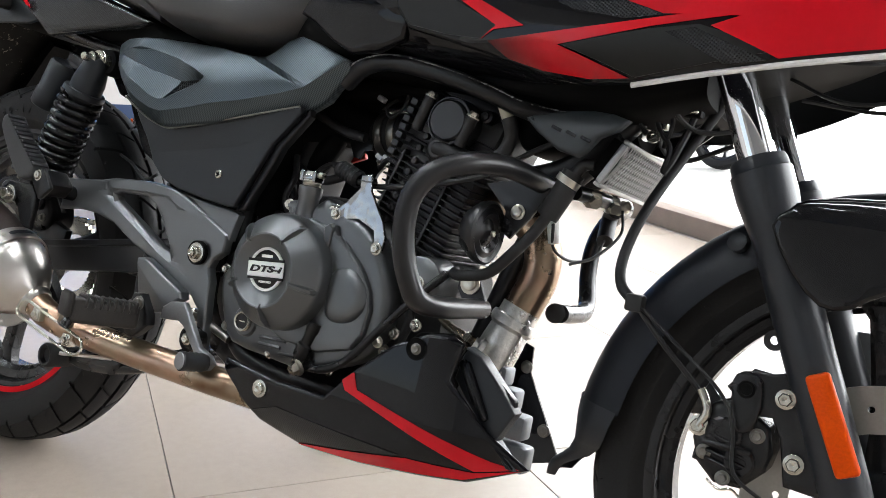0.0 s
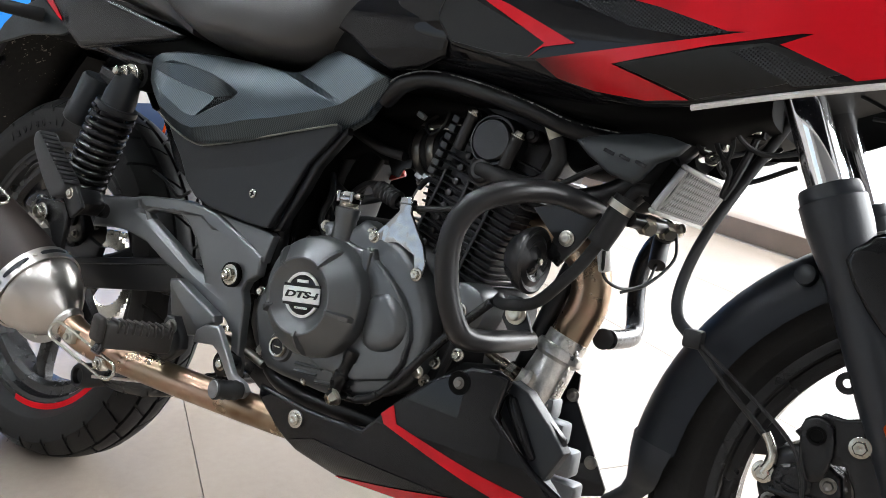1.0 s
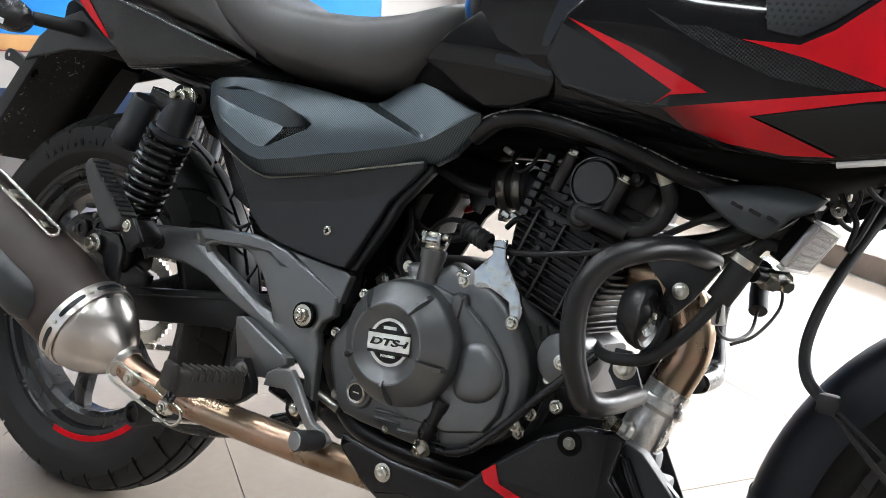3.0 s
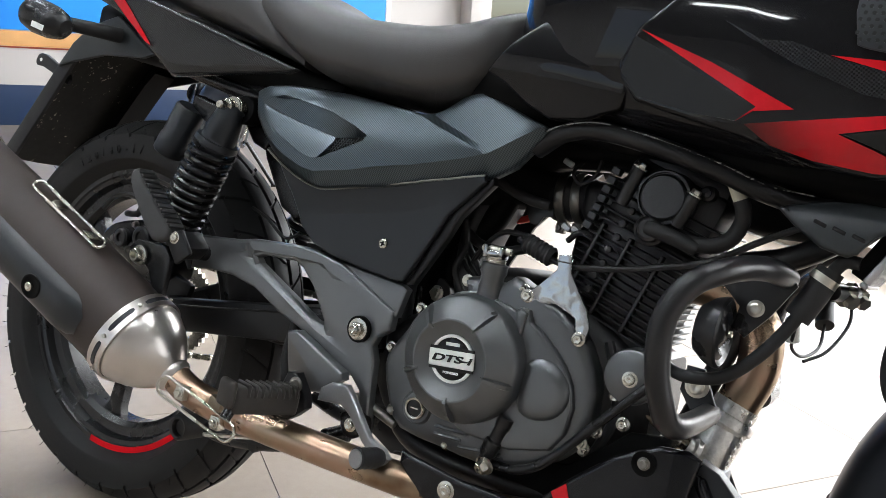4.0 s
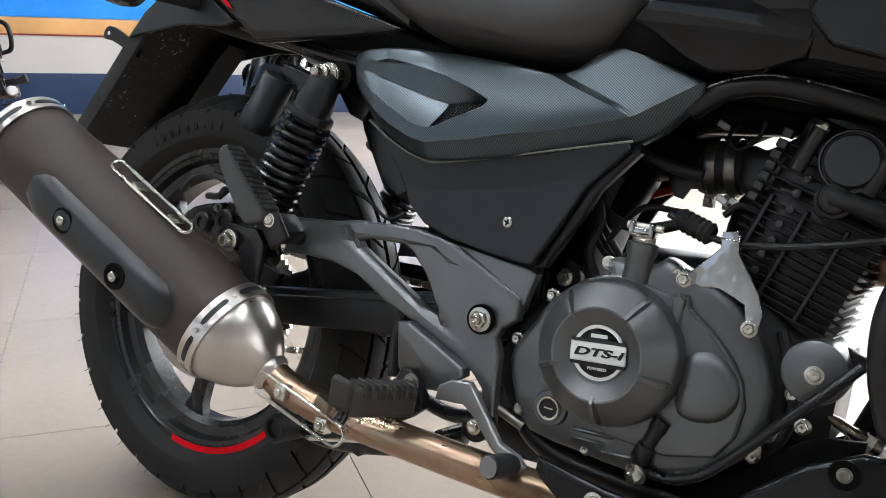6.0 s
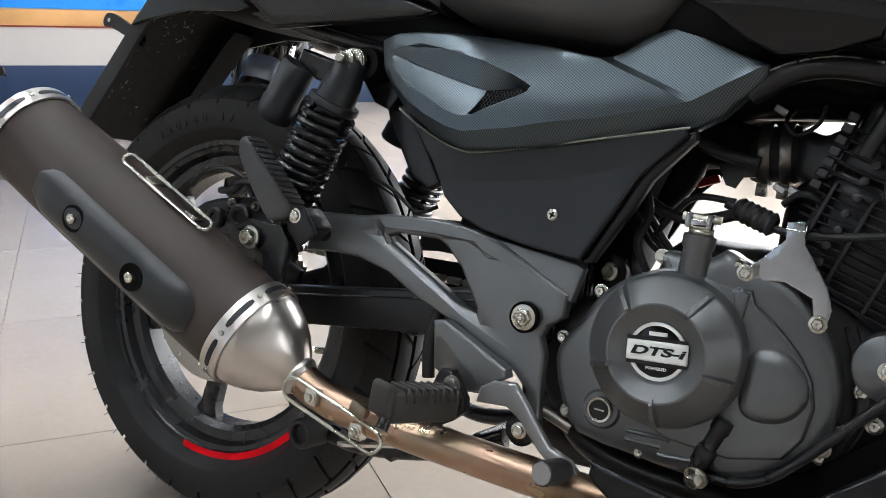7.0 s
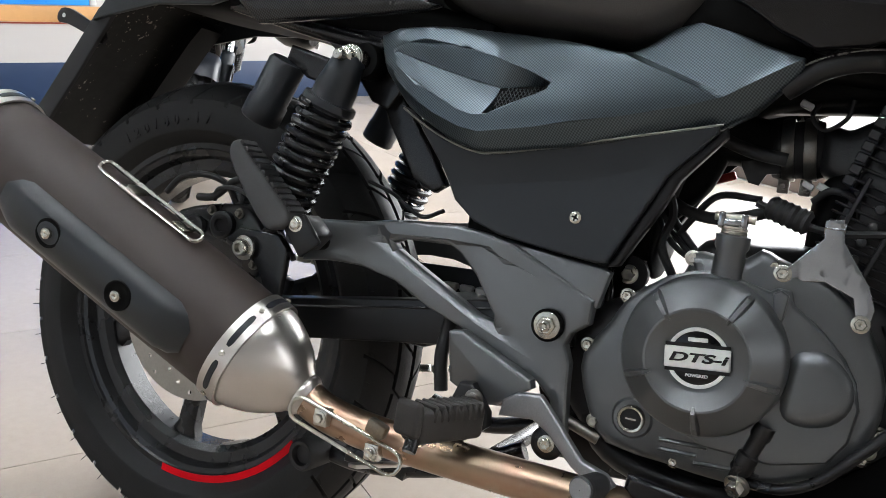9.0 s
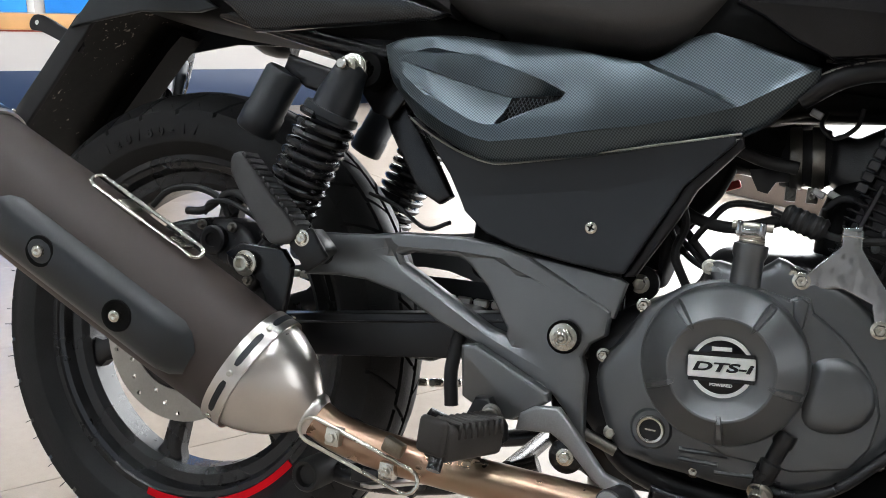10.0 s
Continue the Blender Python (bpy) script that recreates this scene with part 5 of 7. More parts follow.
# ---- crash guard ----
guard = part("crash_guard", tube([(0.982, -0.080, 0.566), (0.981, -0.12, 0.569), (0.974, -0.172, 0.572), (0.957, -0.214, 0.567), (0.934, -0.241, 0.552), (0.919, -0.251, 0.528), (0.914, -0.251, 0.500), (0.917, -0.246, 0.465), (0.925, -0.237, 0.436), (0.930, -0.224, 0.421), (0.935, -0.198, 0.4165), (0.937, -0.15, 0.4155), (0.937, -0.092, 0.416)], 0.0115, 20, n=6), GUARD_BLACK, bike, "black tubular steel crash guard")
part("far_tube", tube([(0.998, 0.100, 0.566), (0.990, 0.172, 0.572), (0.973, 0.208, 0.567), (0.950, 0.232, 0.552), (0.935, 0.242, 0.528), (0.930, 0.242, 0.500), (0.933, 0.238, 0.465), (0.941, 0.230, 0.436), (0.946, 0.216, 0.421), (0.951, 0.190, 0.4165), (0.953, 0.14, 0.4155), (0.953, 0.105, 0.416)], 0.0126, 20, n=6), SATIN_BLACK, guard, "far loop of the crash guard")

# ---- oil cooler ----
COOL = Matrix.Translation((1.0600, -0.031, 0.5985)) @ Matrix.Rotation(radians(28), 4, "Y")
cooler = part("oil_cooler", moved(block(-0.012, 0.004, -0.080, 0.080, -0.0235, 0.0235, 0.002), COOL), INNER_BLACK, bike, "small oil cooler with a bright mesh face")

# ---- fork ----
RAKE = Vector((0.166, 0, -0.372)).normalized()
for side in (-1, 1):
    y = 0.090 * side
    base = Vector((1.167 if side < 0 else 1.178, y, 0.700))
    leg = part("fork_leg", lathe([(0.086, 0.022), (0.087, 0.0260), (0.091, 0.0275), (0.099, 0.0280), (0.101, 0.0298), (0.125, 0.0296), (0.150, 0.0268), (0.165, 0.0245), (0.30, 0.0240), (0.40, 0.0236), (0.46, 0.021), (0.465, 0.0005)], base, RAKE, 32), FORK_BLUE, bike, "satin blue-black fork lower leg")
    part("stanchion", tube([base - RAKE * 0.22, base + RAKE * 0.12], 0.0185, 24, straight=True), CHROME, leg, "chrome fork stanchion")
part("side_reflector", moved(block(-0.0108, 0.0108, -0.006, 0.006, -0.0460, 0.0460, 0.004, seg=3), Matrix.Translation((1.3155, -0.128, 0.3895)) @ Matrix.Rotation(radians(-26.5), 4, "Y")), AMBER, bike, "amber side reflector")

# front mudguard
def guard_rows(a0, a1, n, r0, r1, s0, s1):
    rows = []
    for k in range(n):
        f = k / (n - 1)
        a, r, s = radians(a0 + (a1 - a0) * f), r0 + (r1 - r0) * f * f, s0 + (s1 - s0) * f
        row = []
        for j in range(-7, 8):
            q = abs(j) / 7
            y = math.copysign(0.074 * (1 - (1 - q) ** 1.7), j)
            rr = r - s * q ** 3.2
            row.append((FRONT[0] + rr * math.cos(a), y, FRONT[1] + rr * math.sin(a)))
        rows.append(row)
    return rows


part("front_mudguard", loft(guard_rows(172, 50, 30, 0.318, 0.318, 0.056, 0.050), closed=False, caps=False), worn("mudguard_satin", (0.006, 0.007, 0.010), 0.36, vary=0.25, spec=0.20, relief=0.0002), bike, "satin blue-black front mudguard", 60)
flap = []
for a, r, s in ((171.5, 0.320, 0.055), (175, 0.318, 0.050), (178.5, 0.3155, 0.045), (181, 0.3165, 0.040), (183.5, 0.3230, 0.034), (185, 0.333, 0.028), (186.5, 0.345, 0.024), (188, 0.350, 0.020), (189.6, 0.353, 0.016)):
    narrow = 1 if a < 178 else 1 - 0.055 * (a - 178)
    flap += [[(x, y * narrow, z) for x, y, z in guard_rows(a, a, 2, r, r, s, s)[0]]]
part("mudguard_flap", loft(flap, closed=False, caps=False), MATT_BLACK, bike, "matt black mudguard flap", 60)

# ---- rear fender, shock, swingarm ----
arm = pair("swingarm", [(0.53, 0.430), (0.19, 0.372), (-0.05, 0.335), (-0.06, 0.31), (-0.045, 0.292), (0.19, 0.324), (0.40, 0.358), (0.54, 0.385)], 0.105, ARM_BLACK, "black steel swingarm", sharp=18, thick=0.03, rnd=0.003, step=0.03)
part("weld_seam", tube([(0.53, -0.1045, 0.4215), (0.37, -0.1055, 0.393), (0.19, -0.1055, 0.362), (0.0, -0.1055, 0.333)], 0.0016, 6), ARM_BLACK, arm)


def shock(y):
    top, bot = Vector((0.255, y, 0.651)), Vector((0.178, y, 0.455))
    d = (bot - top).normalized()
    ob = part("shock_absorber", tube([top, bot], 0.008, 16, straight=True), STEEL, bike, "black rear shock absorber with a coil spring and gas canister")
    part("upper_body", lathe([(-0.005, 0.012), (0.0, 0.018), (0.02, 0.021), (0.035, 0.024), (0.05, 0.024), (0.055, 0.027), (0.062, 0.027), (0.064, 0.018), (0.11, 0.017), (0.16, 0.017)], top, d, 24), MATT_BLACK, ob)
    part("bush", lathe([(-0.012, 0.010), (-0.012, 0.0185), (-0.009, 0.020), (0.009, 0.020), (0.012, 0.0185), (0.012, 0.010)], top - Vector((-0.012, (-1 if y < 0 else 1) * 0.018, 0)), (0, 1, 0), 24), INNER_BLACK, ob, "black rubber bush")
    _, u, w = frame_of(d)
    turns, pts = 10, []
    for k in range(turns * 16 + 1):
        a = 2 * math.pi * k / 16
        pts.append(top + d * (0.060 + 0.120 * k / (turns * 16)) + (u * math.cos(a) + w * math.sin(a)) * 0.029)
    part("spring", tube(pts, 0.0046, 8, straight=True), SATIN_BLACK, ob, "black coil spring")
    part("preload_collar", lathe([(0.050, 0.020), (0.050, 0.030), (0.053, 0.031), (0.058, 0.031), (0.060, 0.029), (0.060, 0.018)], top, d, 28), MATT_BLACK, ob)
    part("lower_cup", lathe([(0.178, 0.030), (0.183, 0.034), (0.190, 0.033), (0.195, 0.018), (0.21, 0.014)], top, d, 24), SATIN_BLACK, ob)
    can = Vector((0.166, y + 0.01, 0.644))
    part("gas_canister", lathe([(0, 0.0005), (0, 0.019), (0.004, 0.022), (0.05, 0.022), (0.052, 0.0235), (0.075, 0.0235), (0.078, 0.021), (0.082, 0.0005)], can, Vector((-0.28, 0, -0.6)), 28), MATT_BLACK, ob, "black gas canister")
    part("bridge", shell([(0.160, 0.648), (0.165, 0.664), (0.225, 0.650), (0.245, 0.640), (0.225, 0.620), (0.190, 0.628)], abs(y) - 0.012, 0.02, 0.004, 0.01, side=-1 if y < 0 else 1), SATIN_BLACK, ob)
    s = -1 if y < 0 else 1
    bm = lathe([(-0.012, 0.016), (0.0, 0.016), (0.001, 0.0150), (0.003, 0.0150), (0.004, 0.0105), (0.014, 0.0105), (0.0155, 0.0085), (0.016, 0.0062), (0.026, 0.0060), (0.028, 0.0045), (0.028, 0.0005)], top, (0, s, 0), 18)
    part("mounting_bolt", bm, STEEL, ob, "zinc plated mounting bolt", 24)
    return ob


shock(-0.135)
shock(0.135)
FENDER_SLOPE = [(-0.10, 0.745), (-0.155, 0.722), (-0.175, 0.700), (-0.235, 0.618), (-0.300, 0.528), (-0.312, 0.512)]
rows = []
for x, z in FENDER_SLOPE:
    rows.append([(x + 0.022 * (abs(j) / 5) ** 3, 0.098 * j / 5, z + 0.010 * (abs(j) / 5) ** 3) for j in range(-5, 6)])
part("rear_fender", loft(rows, closed=False, caps=False), DUSTY, bike, "dusty matt black rear fender")

# ---- frame and hidden inner parts ----
frame_rail = part("frame", tube([(0.45, 0.0, 0.66), (0.70, 0.0, 0.675), (0.95, 0.0, 0.70), (1.09, 0.0, 0.76)], 0.030, 16), SATIN_BLACK, bike, "black steel motorcycle frame")
for s in (-1, 1):
    part("upper_rail", tube([(0.700, s * 0.108, 0.655), (0.735, s * 0.120, 0.676), (0.776, s * 0.120, 0.683), (0.841, s * 0.118, 0.674), (0.904, s * 0.112, 0.659), (0.950, s * 0.10, 0.645), (1.0, s * 0.07, 0.640), (1.06, s * 0.04, 0.66)], 0.0105, 14), ARM_BLACK, frame_rail, "black rail with a stitched edge")
    part("subframe_rail", tube([(0.62, s * 0.085, 0.635), (0.45, s * 0.09, 0.665), (0.27, s * 0.095, 0.672), (0.05, s * 0.085, 0.715), (-0.12, s * 0.07, 0.755)], 0.011, 12), SATIN_BLACK, frame_rail)
    part("down_strut", shell([(0.262, 0.640), (0.285, 0.640), (0.345, 0.560), (0.366, 0.528), (0.352, 0.518), (0.325, 0.530), (0.283, 0.592)], 0.086, 0.012, 0.003, 0.012, side=s), SATIN_BLACK, frame_rail)
    part("cradle_tube", tube([(0.55, s * 0.075, 0.60), (0.545, s * 0.08, 0.47), (0.56, s * 0.085, 0.33), (0.62, s * 0.085, 0.275), (0.80, s * 0.075, 0.27)], 0.013, 12), ARM_BLACK, frame_rail)
    part("down_tube", tube([(1.085, s * 0.03, 0.70), (1.04, s * 0.04, 0.635), (0.985, s * 0.05, 0.59), (0.93, s * 0.055, 0.57)], 0.013, 12), SATIN_BLACK, frame_rail)
    part("seat_gusset", shell([(0.19, 0.690), (0.300, 0.690), (0.312, 0.640), (0.288, 0.603), (0.266, 0.610), (0.24, 0.640), (0.20, 0.672)], 0.098, 0.006, 0.002, 0.012, side=s), SATIN_BLACK, frame_rail)
part("front_tube", tube([(1.02, 0, 0.625), (0.965, 0, 0.565), (0.935, 0, 0.505), (0.916, 0, 0.445), (0.900, 0, 0.39), (0.88, 0, 0.33)], 0.0125, 14), ARM_BLACK, frame_rail)
airbox = part("airbox", stations([(0.385, 0.54, 0.66, 0.06), (0.40, 0.52, 0.67, 0.085), (0.48, 0.50, 0.675, 0.088), (0.56, 0.51, 0.675, 0.085), (0.600, 0.56, 0.66, 0.06)], e=5), INNER_BLACK, bike, "black plastic airbox")
part("battery_tray", stations([(0.385, 0.455, 0.53, 0.05), (0.40, 0.440, 0.54, 0.072), (0.47, 0.432, 0.54, 0.075), (0.55, 0.430, 0.55, 0.072), (0.572, 0.45, 0.54, 0.05)], e=6), INNER_BLACK, bike, "black plastic battery tray")
part("pivot_plate", shell([(0.505, 0.470), (0.560, 0.470), (0.566, 0.400), (0.585, 0.330), (0.640, 0.290), (0.640, 0.258), (0.560, 0.252), (0.515, 0.275), (0.500, 0.330), (0.492, 0.40)], 0.072, 0.010, 0.003, 0.02), SATIN_BLACK, frame_rail, "black pressed frame plate at the swingarm pivot")
part("lower_guard", stations([(0.50, 0.275, 0.335, 0.055), (0.52, 0.262, 0.345, 0.066), (0.58, 0.255, 0.335, 0.070), (0.66, 0.252, 0.32, 0.070), (0.70, 0.26, 0.31, 0.05)], e=5), INNER_BLACK, bike, "black splash shield under the gearbox")
part("tank_front_filler", stations([(0.585, 0.690, 0.735, 0.06), (0.600, 0.685, 0.760, 0.105), (0.650, 0.680, 0.775, 0.118), (0.705, 0.676, 0.77, 0.120), (0.72, 0.68, 0.75, 0.08)], e=4), INNER_BLACK, bike, "black trim between seat and tank")
part("tank_tray", stations([(0.66, 0.68, 0.72, 0.08), (0.80, 0.668, 0.71, 0.10), (0.95, 0.655, 0.70, 0.115), (1.06, 0.65, 0.72, 0.115), (1.14, 0.675, 0.74, 0.09)], e=5), INNER_BLACK, bike, "black plastic tray under the tank")
part("fairing_inner", stations([(1.06, 0.69, 0.74, 0.13), (1.15, 0.71, 0.76, 0.145), (1.25, 0.75, 0.80, 0.14), (1.36, 0.80, 0.86, 0.10)], e=5), INNER_BLACK, bike, "black inner fairing")
part("lower_clamp", block(1.095, 1.165, -0.125, 0.125, 0.745, 0.775, 0.01), SATIN_BLACK, bike, "black lower fork clamp")
part("fender_core", stations([(-0.14, 0.725, 0.80, 0.07), (-0.05, 0.71, 0.79, 0.095), (0.10, 0.695, 0.77, 0.10), (0.26, 0.68, 0.74, 0.10), (0.40, 0.67, 0.71, 0.09)], e=5), INNER_BLACK, bike, "black plastic under-seat fender")
LENS = [(1.236, 0.812), (1.240, 0.786), (1.252, 0.768), (1.272, 0.760), (1.300, 0.762), (1.335, 0.775), (1.362, 0.800), (1.35, 0.825), (1.29, 0.828)]
lamp_unit = part("headlamp", shell(rounded(LENS, 2), off(0.0042), 0.004, 0.002, 0.012), INNER_BLACK, fairing, "clear headlamp in a black surround")
part("lens", shell(rounded([(1.275 + (x - 1.275) * 0.86 + 0.006, 0.796 + (z - 0.796) * 0.80) for x, z in LENS], 2), off(0.0075), 0.004, 0.003, 0.012), CHROME, lamp_unit, "bright headlamp lens")

for pts in ([(1.205, -0.02, 0.742), (1.27, -0.06, 0.728), (1.32, -0.03, 0.742), (1.40, 0.0, 0.775)], [(1.20, 0.02, 0.728), (1.26, -0.01, 0.700), (1.315, 0.0, 0.712), (1.345, -0.04, 0.752), (1.33, -0.06, 0.772)], [(1.21, 0.05, 0.712), (1.30, 0.05, 0.705), (1.42, 0.05, 0.72)]):
    part("fairing_wire", tube(pts, 0.0022, 8), PLAIN_RUBBER, bike, "thin wire under the fairing")
part("loom_cover", stations([(0.61, 0.645, 0.675, 0.03), (0.66, 0.640, 0.682, 0.045), (0.72, 0.652, 0.686, 0.04), (0.80, 0.660, 0.69, 0.04)], e=4), INNER_BLACK, bike, "black taped wiring under the tank")
part("coil_cover", stations([(0.905, 0.622, 0.66, 0.02), (0.93, 0.606, 0.67, 0.045), (1.00, 0.610, 0.67, 0.050), (1.06, 0.630, 0.68, 0.035)], e=4), INNER_BLACK, bike, "black ignition coil cover")
# beads set as sparkling glints along the rail's stitched edge
bm = bmesh.new()
bead = smooth_line([(0.712, -0.1235, 0.674), (0.735, -0.1300, 0.683), (0.776, -0.1300, 0.690), (0.841, -0.1280, 0.681), (0.904, -0.1220, 0.666), (0.950, -0.1100, 0.652), (0.99, -0.082, 0.650)], 22)
rnd = random.Random(7)
for k, q in enumerate(bead):
    if rnd.random() < 0.72 + 0.25 * math.sin(k * 0.21):
        s = 0.0005 + 0.0006 * rnd.random() ** 2
        block(q.x - s * 1.4, q.x + s * 1.4, q.y - s, q.y + s, q.z - s * 0.7, q.z + s * 0.7, 0, bm)
tagged(part("stitching", bm, DARK_STEEL, frame_rail, "stitched edge beads set as bright glints"), kind="stuff")

# intake between airbox and head
boot = part("intake_boot", tube([(0.688, -0.002, 0.608), (0.697, -0.002, 0.609), (0.712, -0.002, 0.611), (0.728, -0.002, 0.613), (0.736, -0.002, 0.614)], [0.027, 0.0300, 0.0285, 0.0300, 0.027], 32, n=4), PLAIN_RUBBER, bike, "black rubber intake boot")
for x in (0.703, 0.7235):
    band = part("clamp_band", lathe([(-0.0058, 0.0285), (-0.0058, 0.0312), (-0.0045, 0.0318), (0.0045, 0.0318), (0.0058, 0.0312), (0.0058, 0.0285)], (x, -0.002, 0.6095 + 0.12 * (x - 0.70)), (1, 0.0, 0.12), 36), DARK_STEEL, boot, "steel hose clamp")
    part("clamp_ear", block(x - 0.0055, x + 0.0055, -0.010, 0.002, 0.566, 0.582, 0.0015), DARK_STEEL, band)
    part("clamp_screw", bolt_mesh((x, -0.010, 0.573), r=0.0035, h=0.006, hexed=False), DARK_STEEL, band)
part("inlet_block", stations([(0.733, 0.50, 0.560, 0.030), (0.744, 0.495, 0.585, 0.046), (0.775, 0.49, 0.60, 0.050), (0.80, 0.49, 0.60, 0.050)], e=5), INNER_BLACK, bike, "black casting behind the cylinder")
part("throttle_body", stations([(0.735, 0.590, 0.634, 0.030), (0.742, 0.584, 0.637, 0.036), (0.756, 0.578, 0.634, 0.040), (0.768, 0.575, 0.640, 0.042), (0.785, 0.570, 0.650, 0.046)], e=4), FIN_BLACK, bike, "black throttle body and inlet manifold")
part("airbox_duct", stations([(0.585, 0.560, 0.662, 0.060), (0.610, 0.572, 0.660, 0.055), (0.640, 0.588, 0.648, 0.044), (0.668, 0.588, 0.640, 0.034), (0.692, 0.584, 0.636, 0.029)], e=4), INNER_BLACK, bike, "black plastic airbox outlet duct")
part("duct_bracket", shell([(0.658, 0.604), (0.664, 0.586), (0.672, 0.572), (0.682, 0.570), (0.688, 0.582), (0.700, 0.584), (0.700, 0.596), (0.676, 0.600)], 0.030, 0.003, 0.0005, 0.012), SATIN_BLACK, bike, "small black duct bracket")
part("taped_harness", tube([(0.645, -0.020, 0.622), (0.634, -0.025, 0.596), (0.622, -0.028, 0.570), (0.604, -0.030, 0.546), (0.585, -0.030, 0.520), (0.578, -0.03, 0.48)], [0.014, 0.017, 0.019, 0.018, 0.016, 0.014], 14), INNER_BLACK, bike, "black taped wiring harness")
for pts, r in (([(0.598, -0.050, 0.548), (0.622, -0.056, 0.536), (0.652, -0.060, 0.532), (0.680, -0.066, 0.538), (0.705, -0.07, 0.548)], 0.0062), ([(0.592, -0.05, 0.530), (0.606, -0.055, 0.508), (0.628, -0.06, 0.492), (0.650, -0.06, 0.487)], 0.0032), ([(0.600, -0.05, 0.536), (0.622, -0.055, 0.512), (0.640, -0.06, 0.494)], 0.0042), ([(0.735, -0.055, 0.560), (0.750, -0.060, 0.572), (0.770, -0.062, 0.566), (0.775, -0.06, 0.545)], 0.0036), ([(0.726, -0.03, 0.655), (0.722, -0.045, 0.640), (0.735, -0.05, 0.628), (0.752, -0.052, 0.640), (0.756, -0.05, 0.658)], 0.0022)):
    part("small_hose", tube(pts, r, 10), PLAIN_RUBBER, bike, "thin black hose by the inlet")
for q in ((0.716, -0.050, 0.650), (0.728, -0.048, 0.575), (0.742, -0.052, 0.574)):
    part("wire_clip", moved(block(-0.006, 0.006, -0.004, 0.004, -0.0035, 0.0035, 0.001, seg=1), Matrix.Translation(q) @ Matrix.Rotation(radians(25), 4, "Y")), CAST, bike, "small bright wire clip")
line0 = tube([(0.60, -0.055, 0.632), (0.635, -0.06, 0.615), (0.673, -0.06, 0.601), (0.707, -0.058, 0.596)], 0.0065, 12)
part("vent_hose", line0, PLAIN_RUBBER, bike, "black rubber vent hose")

# hoses, wires and cables
def line(name, pts, r, mat, label="", seg=8):
    return part(name, tube(pts, r, seg, n=6), mat, bike, label)


line("breather_hose", [(0.925, -0.093, 0.635), (0.929, -0.091, 0.626), (0.929, -0.085, 0.613), (0.920, -0.085, 0.593), (0.897, -0.083, 0.583), (0.867, -0.082, 0.588), (0.845, -0.075, 0.596)], 0.0085, PLAIN_RUBBER, "black rubber breather hose", 12)
part("hose_plug", tube([(0.917, -0.095, 0.650), (0.926, -0.093, 0.633)], 0.0075, 12, straight=True), worn("ivory_plastic", (0.42, 0.40, 0.32), 0.5), bike, "ivory plastic hose plug")
for pts, r in (([(1.045, -0.045, 0.700), (1.057, -0.050, 0.682), (1.069, -0.052, 0.667), (1.066, -0.052, 0.651), (1.081, -0.050, 0.636)], 0.0022), ([(1.040, -0.050, 0.664), (1.055, -0.052, 0.668), (1.073, -0.052, 0.660), (1.091, -0.050, 0.670), (1.100, -0.048, 0.655), (1.094, -0.045, 0.628)], 0.0026), ([(1.066, -0.045, 0.700), (1.072, -0.047, 0.680), (1.087, -0.047, 0.647), (1.101, -0.046, 0.629), (1.098, -0.045, 0.603)], 0.0030)):
    line("loom_wire", pts, r, PLAIN_RUBBER, "thin black wiring loom strand")
part("loom_connector", block(1.106, 1.129, -0.050, -0.032, 0.664, 0.681, 0.003), INNER_BLACK, bike, "black plastic wiring connector")
line("connector_lead", [(1.120, -0.041, 0.665), (1.115, -0.041, 0.647), (1.105, -0.042, 0.616), (1.098, -0.044, 0.600)], 0.0042, PLAIN_RUBBER, "black sheathed wiring lead")
part("loom_clip", lathe([(0, 0.0075), (0.003, 0.0075), (0.003, 0.003), (0, 0.003)], (1.084, -0.056, 0.637), (0.2, -1, 0.3), 16), STEEL, bike, "small zinc plated loom clip")
cable = line("clutch_cable", [(0.690, -0.090, 0.552), (0.745, -0.098, 0.535), (0.790, -0.095, 0.537), (0.850, -0.09, 0.550), (0.905, -0.085, 0.568), (0.954, -0.08, 0.600), (1.02, -0.07, 0.64), (1.09, -0.06, 0.69)], 0.0036, PLAIN_RUBBER, "black clutch cable")
bm = bmesh.new()
lathe([(0, 0.008)] + [(0.002 + k * 0.0032, 0.0118 if k % 2 else 0.0104) for k in range(12)] + [(0.041, 0.008)], (0.700, -0.092, 0.5505), (0.90, -0.1, -0.28), 16, bm)
part("cable_boot", bm, PLAIN_RUBBER, cable, "ribbed rubber cable boot")
part("adjuster", tube([(0.751, -0.106, 0.5375), (0.768, -0.106, 0.5375)], 0.0065, 6, straight=True), PLATED, cable)
line("oil_pipe", [(0.890, -0.105, 0.447), (0.865, -0.118, 0.416), (0.833, -0.121, 0.378), (0.800, -0.121, 0.338), (0.776, -0.121, 0.314), (0.750, -0.119, 0.301), (0.722, -0.115, 0.298)], 0.0052, SATIN_BLACK, "black steel oil pipe", 10)
line("oil_hose", [(1.046, -0.108, 0.592), (1.030, -0.106, 0.590), (1.014, -0.107, 0.560), (0.994, -0.110, 0.517), (0.972, -0.118, 0.483), (0.945, -0.112, 0.458), (0.915, -0.110, 0.450), (0.890, -0.085, 0.448), (0.87, -0.05, 0.450)], 0.0066, PLAIN_RUBBER, "black rubber oil hose", 12)
line("oil_hose", [(1.022, -0.106, 0.582), (1.012, -0.107, 0.555), (1.001, -0.108, 0.531)], 0.0128, PLAIN_RUBBER, "thick black rubber hose sleeve", 14)
